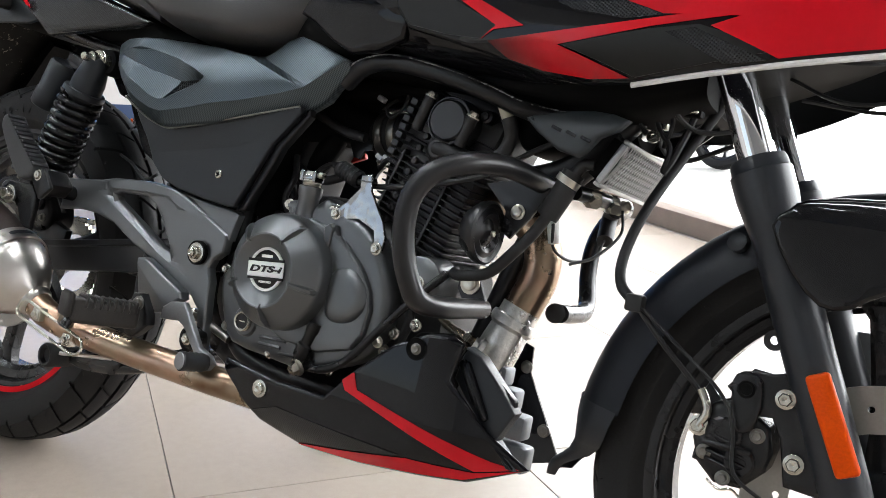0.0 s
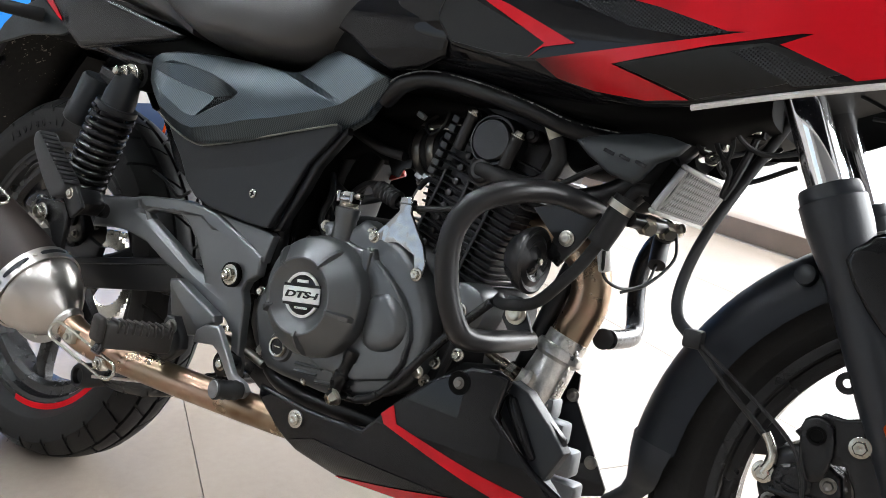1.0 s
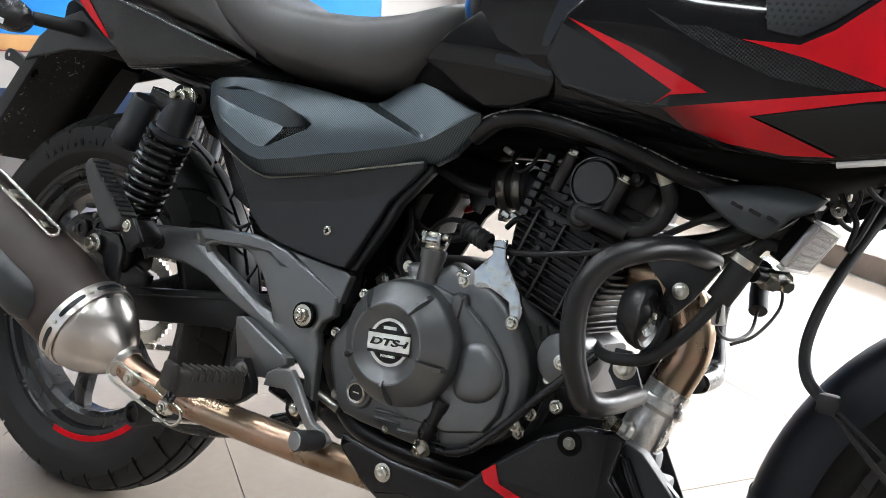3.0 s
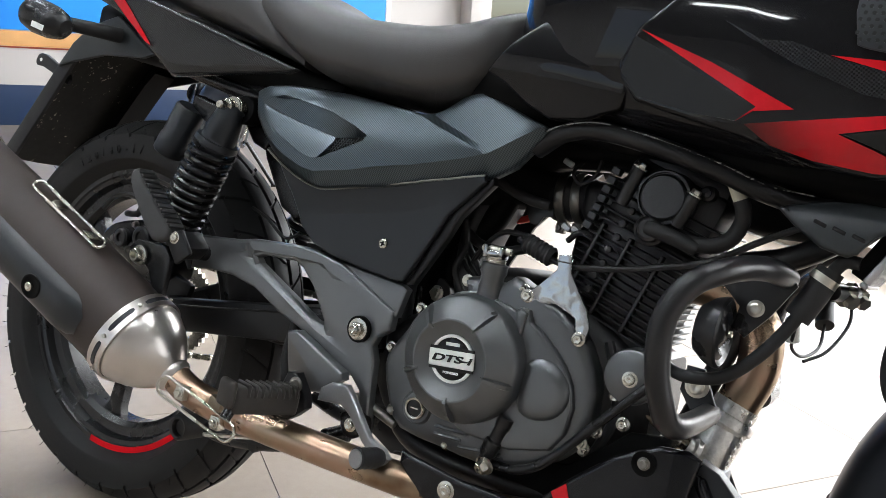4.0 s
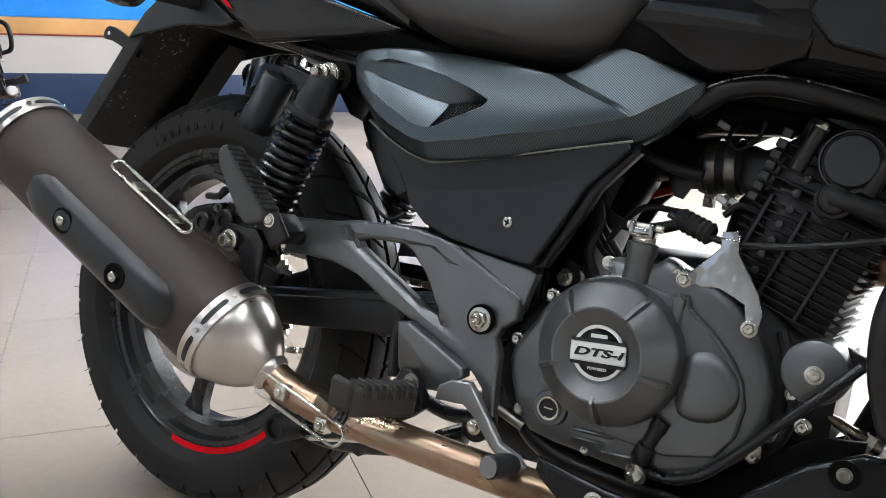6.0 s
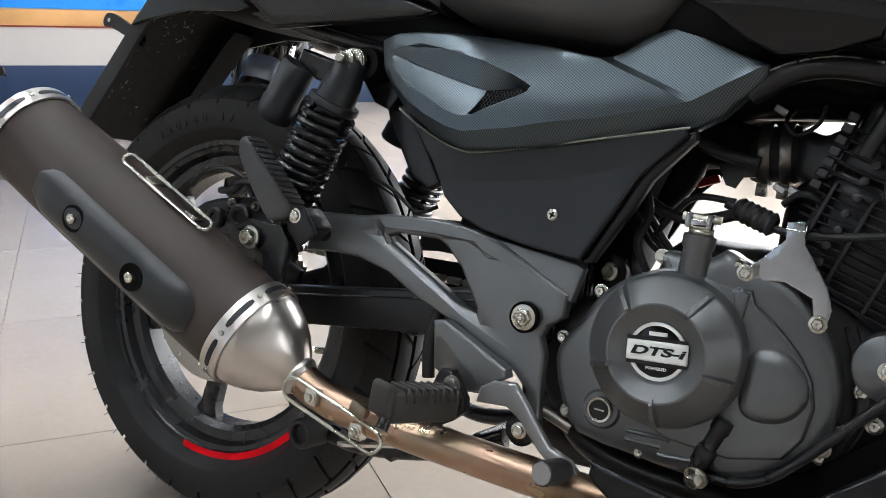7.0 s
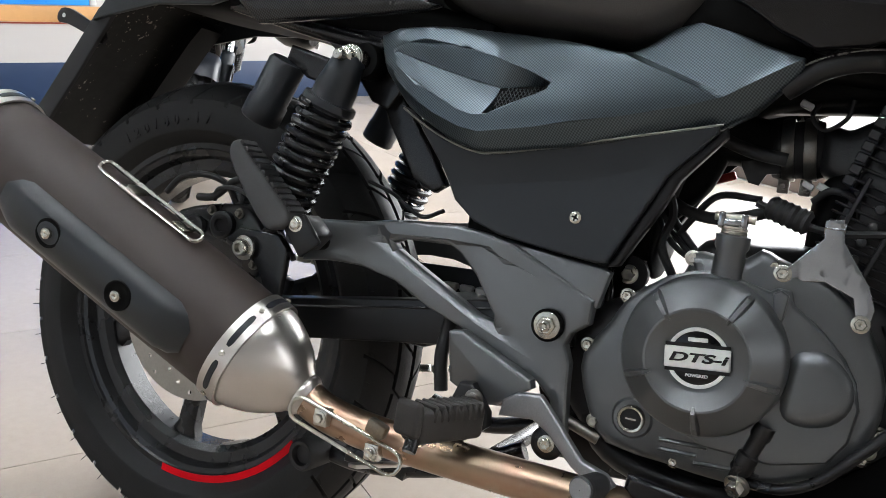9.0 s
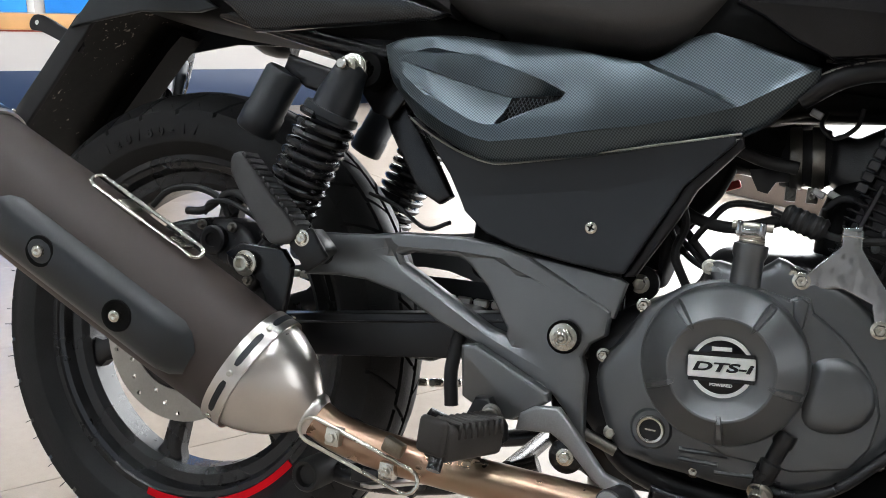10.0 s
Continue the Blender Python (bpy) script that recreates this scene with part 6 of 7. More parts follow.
part("hose_clamp", lathe([(-0.004, 0.0125), (-0.004, 0.0140), (0.004, 0.0140), (0.004, 0.0125)], (1.0175, -0.107, 0.572), (0.42, 0.05, 0.9), 20), STEEL, bike, "steel hose clamp")
hose = line("brake_hose", [(1.165, -0.03, 0.735), (1.140, -0.02, 0.68), (1.112, -0.03, 0.620), (1.090, -0.055, 0.555), (1.083, -0.075, 0.505), (1.093, -0.098, 0.475), (1.116, -0.110, 0.458)], 0.0058, PLAIN_RUBBER, "black front brake hose", 12)
part("cable_tie", block(1.106, 1.124, -0.118, -0.100, 0.450, 0.468, 0.003), PLAIN_RUBBER, hose)
line("brake_hose", [(1.112, -0.110, 0.462), (1.150, -0.108, 0.425), (1.185, -0.100, 0.393), (1.199, -0.098, 0.376), (1.197, -0.094, 0.356)], 0.0030, PLAIN_RUBBER)
line("sensor_wire", [(1.116, -0.112, 0.460), (1.165, -0.116, 0.428), (1.215, -0.118, 0.392), (1.232, -0.116, 0.360), (1.240, -0.114, 0.320), (1.275, -0.112, 0.300)], 0.0019, PLAIN_RUBBER, "thin black sensor wire")
for k, pts in enumerate(([(0.61, -0.05, 0.50), (0.63, -0.06, 0.53), (0.65, -0.05, 0.555), (0.69, -0.05, 0.556)], [(0.60, -0.04, 0.52), (0.62, -0.06, 0.505), (0.64, -0.06, 0.488), (0.66, -0.05, 0.48)], [(0.60, -0.06, 0.56), (0.612, -0.07, 0.53), (0.606, -0.075, 0.50), (0.62, -0.07, 0.47)])):
    line("wiring", pts, (0.0035, 0.0028, 0.0045)[k], PLAIN_RUBBER, "black wiring and small hoses")
part("wiring_sleeve", stations([(0.580, 0.48, 0.53, 0.03), (0.592, 0.46, 0.59, 0.05), (0.610, 0.53, 0.61, 0.05), (0.635, 0.575, 0.62, 0.03)], e=3), PLAIN_RUBBER, bike, "black taped wiring bundle")
# plate added to keep the gap behind the wires dark
part("frame_gusset", shell([(0.575, 0.510), (0.598, 0.500), (0.618, 0.535), (0.632, 0.580), (0.650, 0.612), (0.665, 0.645), (0.58, 0.645)], 0.020, 0.006, 0.002, 0.02), INNER_BLACK, bike, "added black plate that fills the dark gap behind the wiring")
part("frame_bush", lathe([(0, 0.019), (0.01, 0.019), (0.012, 0.012), (0.012, 0.0003)], (0.573, -0.040, 0.463), (0, -1, 0), 24), PLAIN_RUBBER, bike, "black rubber engine mount")
part("bolt", bolt_mesh((0.573, -0.052, 0.463), r=0.007, h=0.008), STEEL, bike)
part("red_plug", moved(block(-0.013, 0.013, -0.004, 0.004, -0.005, 0.004, 0.002), Matrix.Translation((0.640, 0.026, 0.576)) @ Matrix.Rotation(radians(-22), 4, "Y")), worn("plain_red", (0.5, 0.03, 0.02), 0.4), bike, "small red block behind the inlet")

# sensor and drain fittings at the foot of the clutch cover
part("oil_sensor", lathe([(0, 0.009), (0.012, 0.0095), (0.014, 0.008), (0.03, 0.0075), (0.032, 0.010), (0.048, 0.010), (0.052, 0.007), (0.06, 0.0065), (0.06, 0.0003)], (0.732, -0.122, 0.356), (-0.35, 0, -1), 16), SATIN_BLACK, bike, "black oil sensor")
part("banjo_bolt", bolt_mesh((0.716, -0.122, 0.297), (-0.2, -0.8, -0.4), r=0.008, h=0.012), STEEL, bike)
for x, z in ((0.640, 0.316), (0.672, 0.305)):
    part("cover_groove", moved(block(-0.040, 0.040, -0.001, 0.004, -0.0014, 0.0014), Matrix.Translation((x + 0.02, -0.1115, z)) @ Matrix.Rotation(radians(-2), 4, "Y")), MATT_BLACK, cover)

# side cover below the tank
SIDE = [(0.968, 0.631), (0.978, 0.636), (1.013, 0.644), (1.037, 0.647), (1.062, 0.645), (1.082, 0.639), (1.074, 0.627), (1.055, 0.617), (1.043, 0.600), (1.035, 0.595), (1.012, 0.600), (0.985, 0.617)]
scov = part("oil_cooler_cover", shell(SIDE, lambda x, z: 0.142 - 1.6 * max(0, z - 0.622) ** 1.3, 0.010, 0.005, 0.008), LEAF, bike, "matt black plastic leaf-shaped cover with moulded marks")
for k in range(3):
    part("moulded_mark", moved(block(-0.006 + 0.0, 0.006, -0.0006, 0.001, -0.0018, 0.0018, 0.0005, seg=1), Matrix.Translation((1.008 + 0.017 * k, -0.1424, 0.622 - 0.004 * k)) @ Matrix.Rotation(radians(20), 4, "Y")), SATIN_BLACK, scov)

# oil cooler face
for z0, z1 in ((-0.0285, -0.0235), (0.0235, 0.0285)):
    part("tank_rail", moved(block(0.001, 0.009, -0.0855, 0.0855, z0, z1, 0.002), COOL), CAST, cooler, "bright aluminium rail")
for y0, y1 in ((-0.0855, -0.0805), (0.0805, 0.0855)):
    part("end_rail", moved(block(0.001, 0.009, y0, y1, -0.0235, 0.0235, 0.002), COOL), CAST, cooler)
bm = bmesh.new()
for k in range(21):
    y = -0.079 + 0.0079 * k
    for sl in (-1, 1):
        tube([COOL @ Vector((0.0078, max(-0.08, min(0.08, y - sl * 0.0135)), -0.0235)), COOL @ Vector((0.0078, max(-0.08, min(0.08, y + sl * 0.0135)), 0.0235))], 0.00075, 4, bm, straight=True)
tagged(part("mesh_guard", bm, CAST, cooler, "bright woven wire mesh"), kind="stuff")
for q in ((1.060, -0.015, 0.650), (1.062, 0.055, 0.652)):
    b = part("cooler_mount", lathe([(0, 0.004), (0.0, 0.013), (0.002, 0.013), (0.0025, 0.007), (0.008, 0.006), (0.008, 0.0003)], q, (0.9, -0.4, 0.1), 20), DARK_STEEL, cooler, "steel cooler mounting washer")
part("pipe_union", tube([(1.026, -0.10, 0.562), (1.036, -0.07, 0.562), (1.042, -0.02, 0.562)], 0.0085, 12), SATIN_BLACK, cooler)
for q in ((1.033, -0.075, 0.562), (1.040, -0.03, 0.562)):
    part("union_nut", lathe([(0, 0.011), (0.010, 0.011), (0.010, 0.007), (0.018, 0.007), (0.018, 0.0003)], q, (0.6, -0.5, -0.4), 6), STEEL, cooler)
part("cooler_bracket", shell([(1.052, 0.632), (1.062, 0.668), (1.118, 0.690), (1.130, 0.668), (1.100, 0.640), (1.072, 0.628)], 0.045, 0.004, 0.001, 0.02, side=1), SATIN_BLACK, cooler, "black cooler bracket")
for pts in ([(1.05, -0.06, 0.66), (1.07, -0.03, 0.645), (1.10, 0.0, 0.655), (1.14, 0.0, 0.69)], [(1.07, -0.05, 0.69), (1.085, -0.04, 0.66), (1.080, -0.01, 0.635), (1.10, 0.02, 0.625), (1.15, 0.03, 0.65)], [(1.10, -0.07, 0.70), (1.105, -0.06, 0.665), (1.13, -0.04, 0.65), (1.17, -0.02, 0.66)]):
    part("wiring", tube(pts, 0.0028, 8), PLAIN_RUBBER, bike, "black wiring by the oil cooler")
for x, y, z in ((1.085, -0.03, 0.655), (1.120, -0.05, 0.672)):
    part("clip", block(x - 0.006, x + 0.006, y - 0.005, y + 0.005, z - 0.005, z + 0.005, 0.002), STEEL, bike, "small bright clip")
plug = part("plug_cap", tube([(1.018, 0.062, 0.560), (1.006, 0.082, 0.556), (1.003, 0.084, 0.545), (1.010, 0.062, 0.520)], 0.0105, 14, n=4), PLAIN_RUBBER, bike, "black rubber plug cap")
part("cap_spring", lathe([(0, 0.006)] + [(0.002 + 0.003 * k, 0.0088 if k % 2 else 0.0070) for k in range(7)] + [(0.023, 0.006)], (1.014, 0.066, 0.560), (0.75, -0.35, 0.3), 16), STEEL, plug, "bright ribbed plug terminal")
for pts in ([(1.010, 0.060, 0.520), (1.012, 0.03, 0.497), (1.004, -0.02, 0.488), (0.996, -0.06, 0.498), (0.998, -0.08, 0.525)], [(1.030, 0.05, 0.560), (1.036, 0.04, 0.530), (1.024, 0.0, 0.498), (1.006, -0.03, 0.484)]):
    part("plug_lead", tube(pts, 0.0019, 8), PLAIN_RUBBER, plug)
part("white_sleeve", tube([(0.993, -0.070, 0.528), (0.996, -0.062, 0.505)], 0.0072, 12, straight=True), worn("pale_connector", (0.62, 0.62, 0.60), 0.4), bike, "pale plastic connector sleeve")

# horn
horn = part("horn", lathe([(-0.022, 0.012), (-0.020, 0.024), (-0.008, 0.033), (0.0, 0.036), (0.004, 0.036), (0.006, 0.033), (0.003, 0.028), (0.006, 0.022), (0.002, 0.016), (0.006, 0.010), (0.008, 0.0003)], (0.936, -0.118, 0.502), (0.998, -0.05, 0.0), 36), SATIN_BLACK, bike, "round black horn")
part("horn_stud", bolt_mesh(Vector((0.936, -0.118, 0.502)) + Vector((0.998, -0.05, 0)) * 0.008, (0.998, -0.05, 0.0), r=0.004, h=0.004, washer=False), STEEL, horn)
# guard brackets
gb = part("guard_bracket", shell([(0.915, 0.558), (0.985, 0.578), (0.995, 0.560), (0.975, 0.525), (0.955, 0.500), (0.942, 0.508), (0.945, 0.530)], 0.096, 0.005, 0.001, 0.012), SATIN_BLACK, guard, "black steel guard bracket")
part("bolt", bolt_mesh((0.961, -0.097, 0.531), r=0.0060, h=0.006, hexed=False), STEEL, gb)
gb2 = part("guard_bracket", shell([(0.908, 0.460), (0.926, 0.460), (0.944, 0.424), (0.947, 0.408), (0.925, 0.408), (0.905, 0.434)], 0.102, 0.005, 0.001, 0.012), MATT_BLACK, guard, "black steel guard bracket")
part("bolt", bolt_mesh((0.922, -0.103, 0.442), r=0.0085, h=0.008, hexed=False), STEEL, gb2)
part("guard_cap", lathe([(0, 0.0128), (0.003, 0.0136), (0.010, 0.0134), (0.013, 0.008), (0.013, 0.0003)], (0.945, 0.110, 0.4155), (0.3, -0.95, 0), 20), PLAIN_RUBBER, guard)

# ---- footrests, pedal, stands ----
PEG_RUBBER = worn("dusty_footrest_rubber", (0.026, 0.023, 0.021), 0.6, vary=0.35, grain=700, relief=0.0006, big=40)
PEG = Matrix.Translation((0.461, -0.214, 0.3125)) @ Matrix.Rotation(radians(-17), 4, "Z") @ Matrix.Rotation(radians(-3), 4, "X")
peg = part("footrest", moved(block(-0.0135, 0.0135, -0.046, 0.044, -0.0185, 0.0140, 0.006, seg=3), PEG), PEG_RUBBER, bike, "black ribbed rubber rider footrest")
for k in range(8):
    part("rib", moved(block(-0.0152, 0.0152, -0.0022, 0.0022, 0.002, 0.0180, 0.0018, seg=1), PEG @ Matrix.Translation((0, -0.029 + 0.0093 * k, 0))), PEG_RUBBER, peg)
part("end_block", moved(block(-0.0158, 0.0158, -0.0050, 0.0050, -0.0145, 0.0190, 0.0055, seg=3), PEG @ Matrix.Translation((-0.001, -0.049, 0.002))), PEG_RUBBER, peg)
part("feeler", tube([(0.4515, -0.256, 0.302), (0.4515, -0.2635, 0.2900)], 0.0068, 10, straight=True), SATIN_BLACK, peg)
part("clevis", shell([(0.446, 0.336), (0.460, 0.3375), (0.480, 0.312), (0.482, 0.298), (0.467, 0.284), (0.455, 0.276), (0.440, 0.280), (0.436, 0.310)], 0.160, 0.014, 0.003, 0.01), ARM_BLACK, peg, "black footrest clevis")
part("pin", bolt_mesh((0.4675, -0.166, 0.3255), r=0.0068, h=0.007, hexed=False), DARK_STEEL, peg)
PEDAL = [(0.486, 0.309), (0.489, 0.326), (0.503, 0.336), (0.527, 0.339), (0.548, 0.320), (0.580, 0.290), (0.606, 0.285), (0.616, 0.277), (0.606, 0.266), (0.591, 0.270), (0.569, 0.281), (0.540, 0.304), (0.522, 0.313), (0.505, 0.311)]
pedal = part("brake_pedal", shell(PEDAL, lambda x, z: 0.145 + 0.25 * max(0, x - 0.53), 0.009, 0.003, 0.010), PEDAL_GREY, bike, "bare aluminium rear brake pedal with a rubber tip")
part("tip_rubber", lathe([(0, 0.010)] + [(0.004 + k * 0.004, 0.0125 if k % 2 else 0.0112) for k in range(8)] + [(0.036, 0.0125), (0.037, 0.011)], (0.603, -0.163, 0.276), (-0.25, -0.97, 0.05), 20), PLAIN_RUBBER, pedal, "ribbed rubber pedal tip")
part("tip_face", lathe([(0.036, 0.0112), (0.0385, 0.0105), (0.0385, 0.0003)], (0.603, -0.163, 0.276), (-0.25, -0.97, 0.05), 20), PEDAL_GREY, pedal)
part("pedal_bush", lathe([(0, 0.017), (0.018, 0.017), (0.02, 0.011), (0.02, 0.0003)], (0.538, -0.118, 0.292), (0, -1, 0), 24), SATIN_BLACK, pedal)
part("bolt", bolt_mesh((0.538, -0.138, 0.292), r=0.006, h=0.006), STEEL, pedal)
PASS = [(0.168, 0.526), (0.167, 0.541), (0.174, 0.547), (0.184, 0.545), (0.202, 0.526), (0.228, 0.502), (0.251, 0.480), (0.248, 0.466), (0.236, 0.460), (0.222, 0.459), (0.201, 0.482), (0.182, 0.506)]
ppeg = part("pillion_footrest", shell(rounded(PASS, 2), lambda x, z: 0.212 - 0.1 * max(0, x - 0.2), 0.026, 0.005, 0.009), worn("grey_rubber", (0.046, 0.046, 0.047), 0.6, vary=0.3, grain=800, relief=0.0006, big=30), bike, "folded grey rubber pillion footrest")
for k in range(12):
    q = Vector((0.1860, -0.200, 0.5445)).lerp(Vector((0.2530, -0.196, 0.4830)), k / 11)
    part("rib", moved(block(-0.0030, 0.0035, -0.015, 0.010, -0.0019, 0.0019, 0.0008, seg=1), Matrix.Translation(q) @ Matrix.Rotation(radians(43), 4, "Y")), PLAIN_RUBBER, ppeg)
part("clevis", moved(block(-0.016, 0.015, -0.014, 0.028, -0.013, 0.013, 0.004), Matrix.Translation((0.254, -0.178, 0.458)) @ Matrix.Rotation(radians(42), 4, "Y")), ARM_BLACK, ppeg)
part("clevis_plate", moved(block(-0.013, 0.024, -0.004, 0.004, -0.015, 0.015, 0.003), Matrix.Translation((0.260, -0.196, 0.461)) @ Matrix.Rotation(radians(50), 4, "Y")), ARM_BLACK, ppeg)
part("pin", bolt_mesh((0.256, -0.200, 0.468), r=0.006, h=0.004, hexed=False), STEEL, ppeg)
mb = part("muffler_bracket", shell([(0.155, 0.438), (0.172, 0.452), (0.205, 0.452), (0.226, 0.452), (0.238, 0.438), (0.238, 0.420), (0.233, 0.380), (0.222, 0.376), (0.200, 0.415)], 0.186, 0.008, 0.002, 0.012), SATIN_BLACK, bike, "black muffler mounting bracket")
bm = bolt_mesh((0.186, -0.190, 0.432), r=0.0095, h=0.012, hexed=False, hollow=True)
part("bolt", bm, STEEL, mb, "zinc plated socket bolt")
part("spacer", tube([(0.245, -0.12, 0.447), (0.245, -0.185, 0.455)], 0.011, 12, straight=True), SATIN_BLACK, mb)
stand = part("centre_stand", tube([(0.50, -0.085, 0.262), (0.44, -0.095, 0.232), (0.37, -0.102, 0.212), (0.31, -0.100, 0.202), (0.265, -0.098, 0.204)], 0.011, 12), SATIN_BLACK, bike, "folded black centre stand")
part("foot", lathe([(0.007, 0.0003), (0.007, 0.0105), (0.001, 0.0125), (0.0, 0.0160), (0.003, 0.0185), (0.080, 0.0185), (0.082, 0.0165), (0.082, 0.0003)], (0.256, -0.139, 0.204), (0.06, 1, 0.0), 24), PLAIN_RUBBER, stand, "black rubber stand roller")
part("foot_plate", shell([(0.300, 0.222), (0.345, 0.223), (0.394, 0.2265), (0.389, 0.2145), (0.379, 0.2115), (0.3755, 0.2015), (0.3665, 0.2035), (0.363, 0.2105), (0.318, 0.204), (0.300, 0.204)], 0.116, 0.020, 0.002, 0.010), SATIN_BLACK, stand)
part("pipe_stay", moved(block(-0.036, 0.034, -0.0110, 0.0110, -0.0022, 0.0022, 0.001), Matrix.Translation((0.3735, -0.158, 0.2305)) @ Matrix.Rotation(radians(53), 4, "Z") @ Matrix.Rotation(radians(-14), 4, "X")), BRUSHED, header, "bright plated exhaust stay")
part("stay_clip", moved(block(-0.011, 0.011, -0.006, 0.006, -0.0075, 0.0075, 0.003), Matrix.Translation((0.390, -0.213, 0.2855)) @ Matrix.Rotation(radians(17), 4, "Y")), SENSOR_STEEL, header, "heat-stained clip on the pipe")
part("second_leg", tube([(0.50, 0.085, 0.262), (0.44, 0.092, 0.238), (0.37, 0.098, 0.222), (0.30, 0.100, 0.235)], 0.011, 12), SATIN_BLACK, stand)
part("cross_tube", tube([(0.47, -0.09, 0.25), (0.47, 0.09, 0.25)], 0.010, 12, straight=True), SATIN_BLACK, stand)
sst = part("side_stand", tube([(0.52, 0.11, 0.285), (0.515, 0.16, 0.235), (0.50, 0.28, 0.115), (0.495, 0.315, 0.081)], 0.0105, 12), SATIN_BLACK, bike, "black side stand leg, folded out")
part("stand_foot", moved(block(-0.022, 0.022, -0.018, 0.018, -0.004, 0.004, 0.002), Matrix.Translation((0.495, 0.318, 0.0785)) @ Matrix.Rotation(radians(13.18), 4, "X")), SATIN_BLACK, sst)
part("gear_linkage", tube([(0.46, -0.115, 0.315), (0.52, -0.11, 0.318), (0.58, -0.105, 0.300)], 0.006, 10), DARK_STEEL, bike, "steel brake rod")

# ---- rear fender details ----
for s in (-1, 1):
    part("fender_flange", shell([(-0.318, 0.512), (-0.300, 0.528), (-0.235, 0.618), (-0.178, 0.698), (-0.150, 0.722), (-0.125, 0.715), (-0.150, 0.690), (-0.205, 0.610), (-0.275, 0.512), (-0.290, 0.504)], 0.0985, 0.006, 0.002, 0.014, side=s), PLAIN_RUBBER, bike, "black folded fender edge")
    part("fender_cheek", shell([(-0.180, 0.682), (-0.150, 0.722), (-0.128, 0.738), (-0.098, 0.755), (-0.050, 0.770), (0.010, 0.735), (0.045, 0.716), (0.020, 0.709), (-0.069, 0.707), (-0.150, 0.690)], 0.1045, 0.006, 0.002, 0.014, side=s), LEAF if s < 0 else MATT_BLACK, bike, "satin black plastic fender cheek")
tab = part("plate_tab", shell(rounded([(-0.283, 0.690), (-0.276, 0.701), (-0.258, 0.701), (-0.225, 0.688), (-0.190, 0.674), (-0.190, 0.655), (-0.225, 0.668), (-0.262, 0.680), (-0.278, 0.681)], 2), 0.076, 0.006, 0.001, 0.010), SATIN_BLACK, bike, "black number plate tab")
# pale dot stands for the brightness seen through the tab's hole
part("tab_eye", lathe([(0, 0.0032), (0.0006, 0.0032), (0.0006, 0.0002)], (-0.268, -0.0765, 0.691), (0, -1, 0), 10), WHITE_PRINT, tab)
part("fender_patch", moved(block(-0.016, 0.016, -0.07, 0.07, -0.002, 0.002, 0.001), Matrix.Translation((-0.196, 0, 0.680)) @ Matrix.Rotation(radians(-54), 4, "Y")), LEAF, bike, "grey moulded patch on the fender")
for s in (-1, 1):
    ind = part("indicator", lathe([(-0.040, 0.0005), (-0.040, 0.012), (-0.030, 0.020), (-0.010, 0.025), (0.015, 0.026), (0.035, 0.022), (0.047, 0.012), (0.050, 0.0005)], (-0.074, s * 0.205, 0.734), (-0.95, s * 0.15, 0.22), 24), SATIN_BLACK, bike, "black rear turn indicator")
    part("stalk", tube([(-0.030, s * 0.11, 0.738), (-0.058, s * 0.19, 0.735)], [0.012, 0.010], 14, straight=True), PLAIN_RUBBER, ind)
    part("plain_label", moved(block(-0.014, 0.014, -0.0008, 0.0006, -0.004, 0.004), Matrix.Translation((-0.060, s * 0.2285, 0.7200)) @ Matrix.Rotation(radians(12), 4, "Y")), WHITE_PRINT, ind)
# rear brake caliper and lines, seen through the wheel
cal = part("rear_caliper", shell(rounded([(-0.030, 0.428), (-0.012, 0.450), (0.030, 0.462), (0.075, 0.468), (0.110, 0.455), (0.132, 0.425), (0.128, 0.392), (0.095, 0.372), (0.055, 0.380), (0.020, 0.402), (-0.015, 0.410)], 2), lambda x, z: 0.088 - 0.25 * abs(z - 0.425), 0.045, 0.006, 0.012), SATIN_BLACK, bike, "black rear brake caliper")
for x, z, r in ((0.022, 0.432, 0.015), (0.066, 0.440, 0.018), (0.106, 0.424, 0.016)):
    part("piston_boss", lathe([(0, r), (0.008, r), (0.010, r * 0.8), (0.010, r * 0.5), (0.007, r * 0.45), (0.007, 0.0003)], (x, -0.084, z), (0, -1, 0), 20), ARM_BLACK, cal, "", 20)
for x, z in ((0.044, 0.456), (0.088, 0.458), (0.118, 0.398), (0.000, 0.428)):
    part("bolt", bolt_mesh((x, -0.084, z), r=0.0045, h=0.007), DARK_STEEL, cal)
part("caliper_carrier", shell([(-0.025, 0.300), (0.000, 0.345), (0.045, 0.395), (0.115, 0.400), (0.165, 0.385), (0.160, 0.360), (0.090, 0.345), (0.030, 0.290), (0.0, 0.28)], 0.070, 0.010, 0.003, 0.016), ARM_BLACK, bike, "black caliper carrier plate")
part("disc_carrier", lathe([(0.058, 0.0005), (0.058, 0.052), (0.055, 0.060), (0.050, 0.079), (0.046, 0.079), (0.046, 0.0005)], (0, 0, 0.312), (0, -1, 0), 40), ARM_BLACK, rear_wheel, "black brake disc carrier")
part("axle_nut", bolt_mesh((0, -0.062, 0.312), r=0.013, h=0.012), STEEL, rear_wheel)
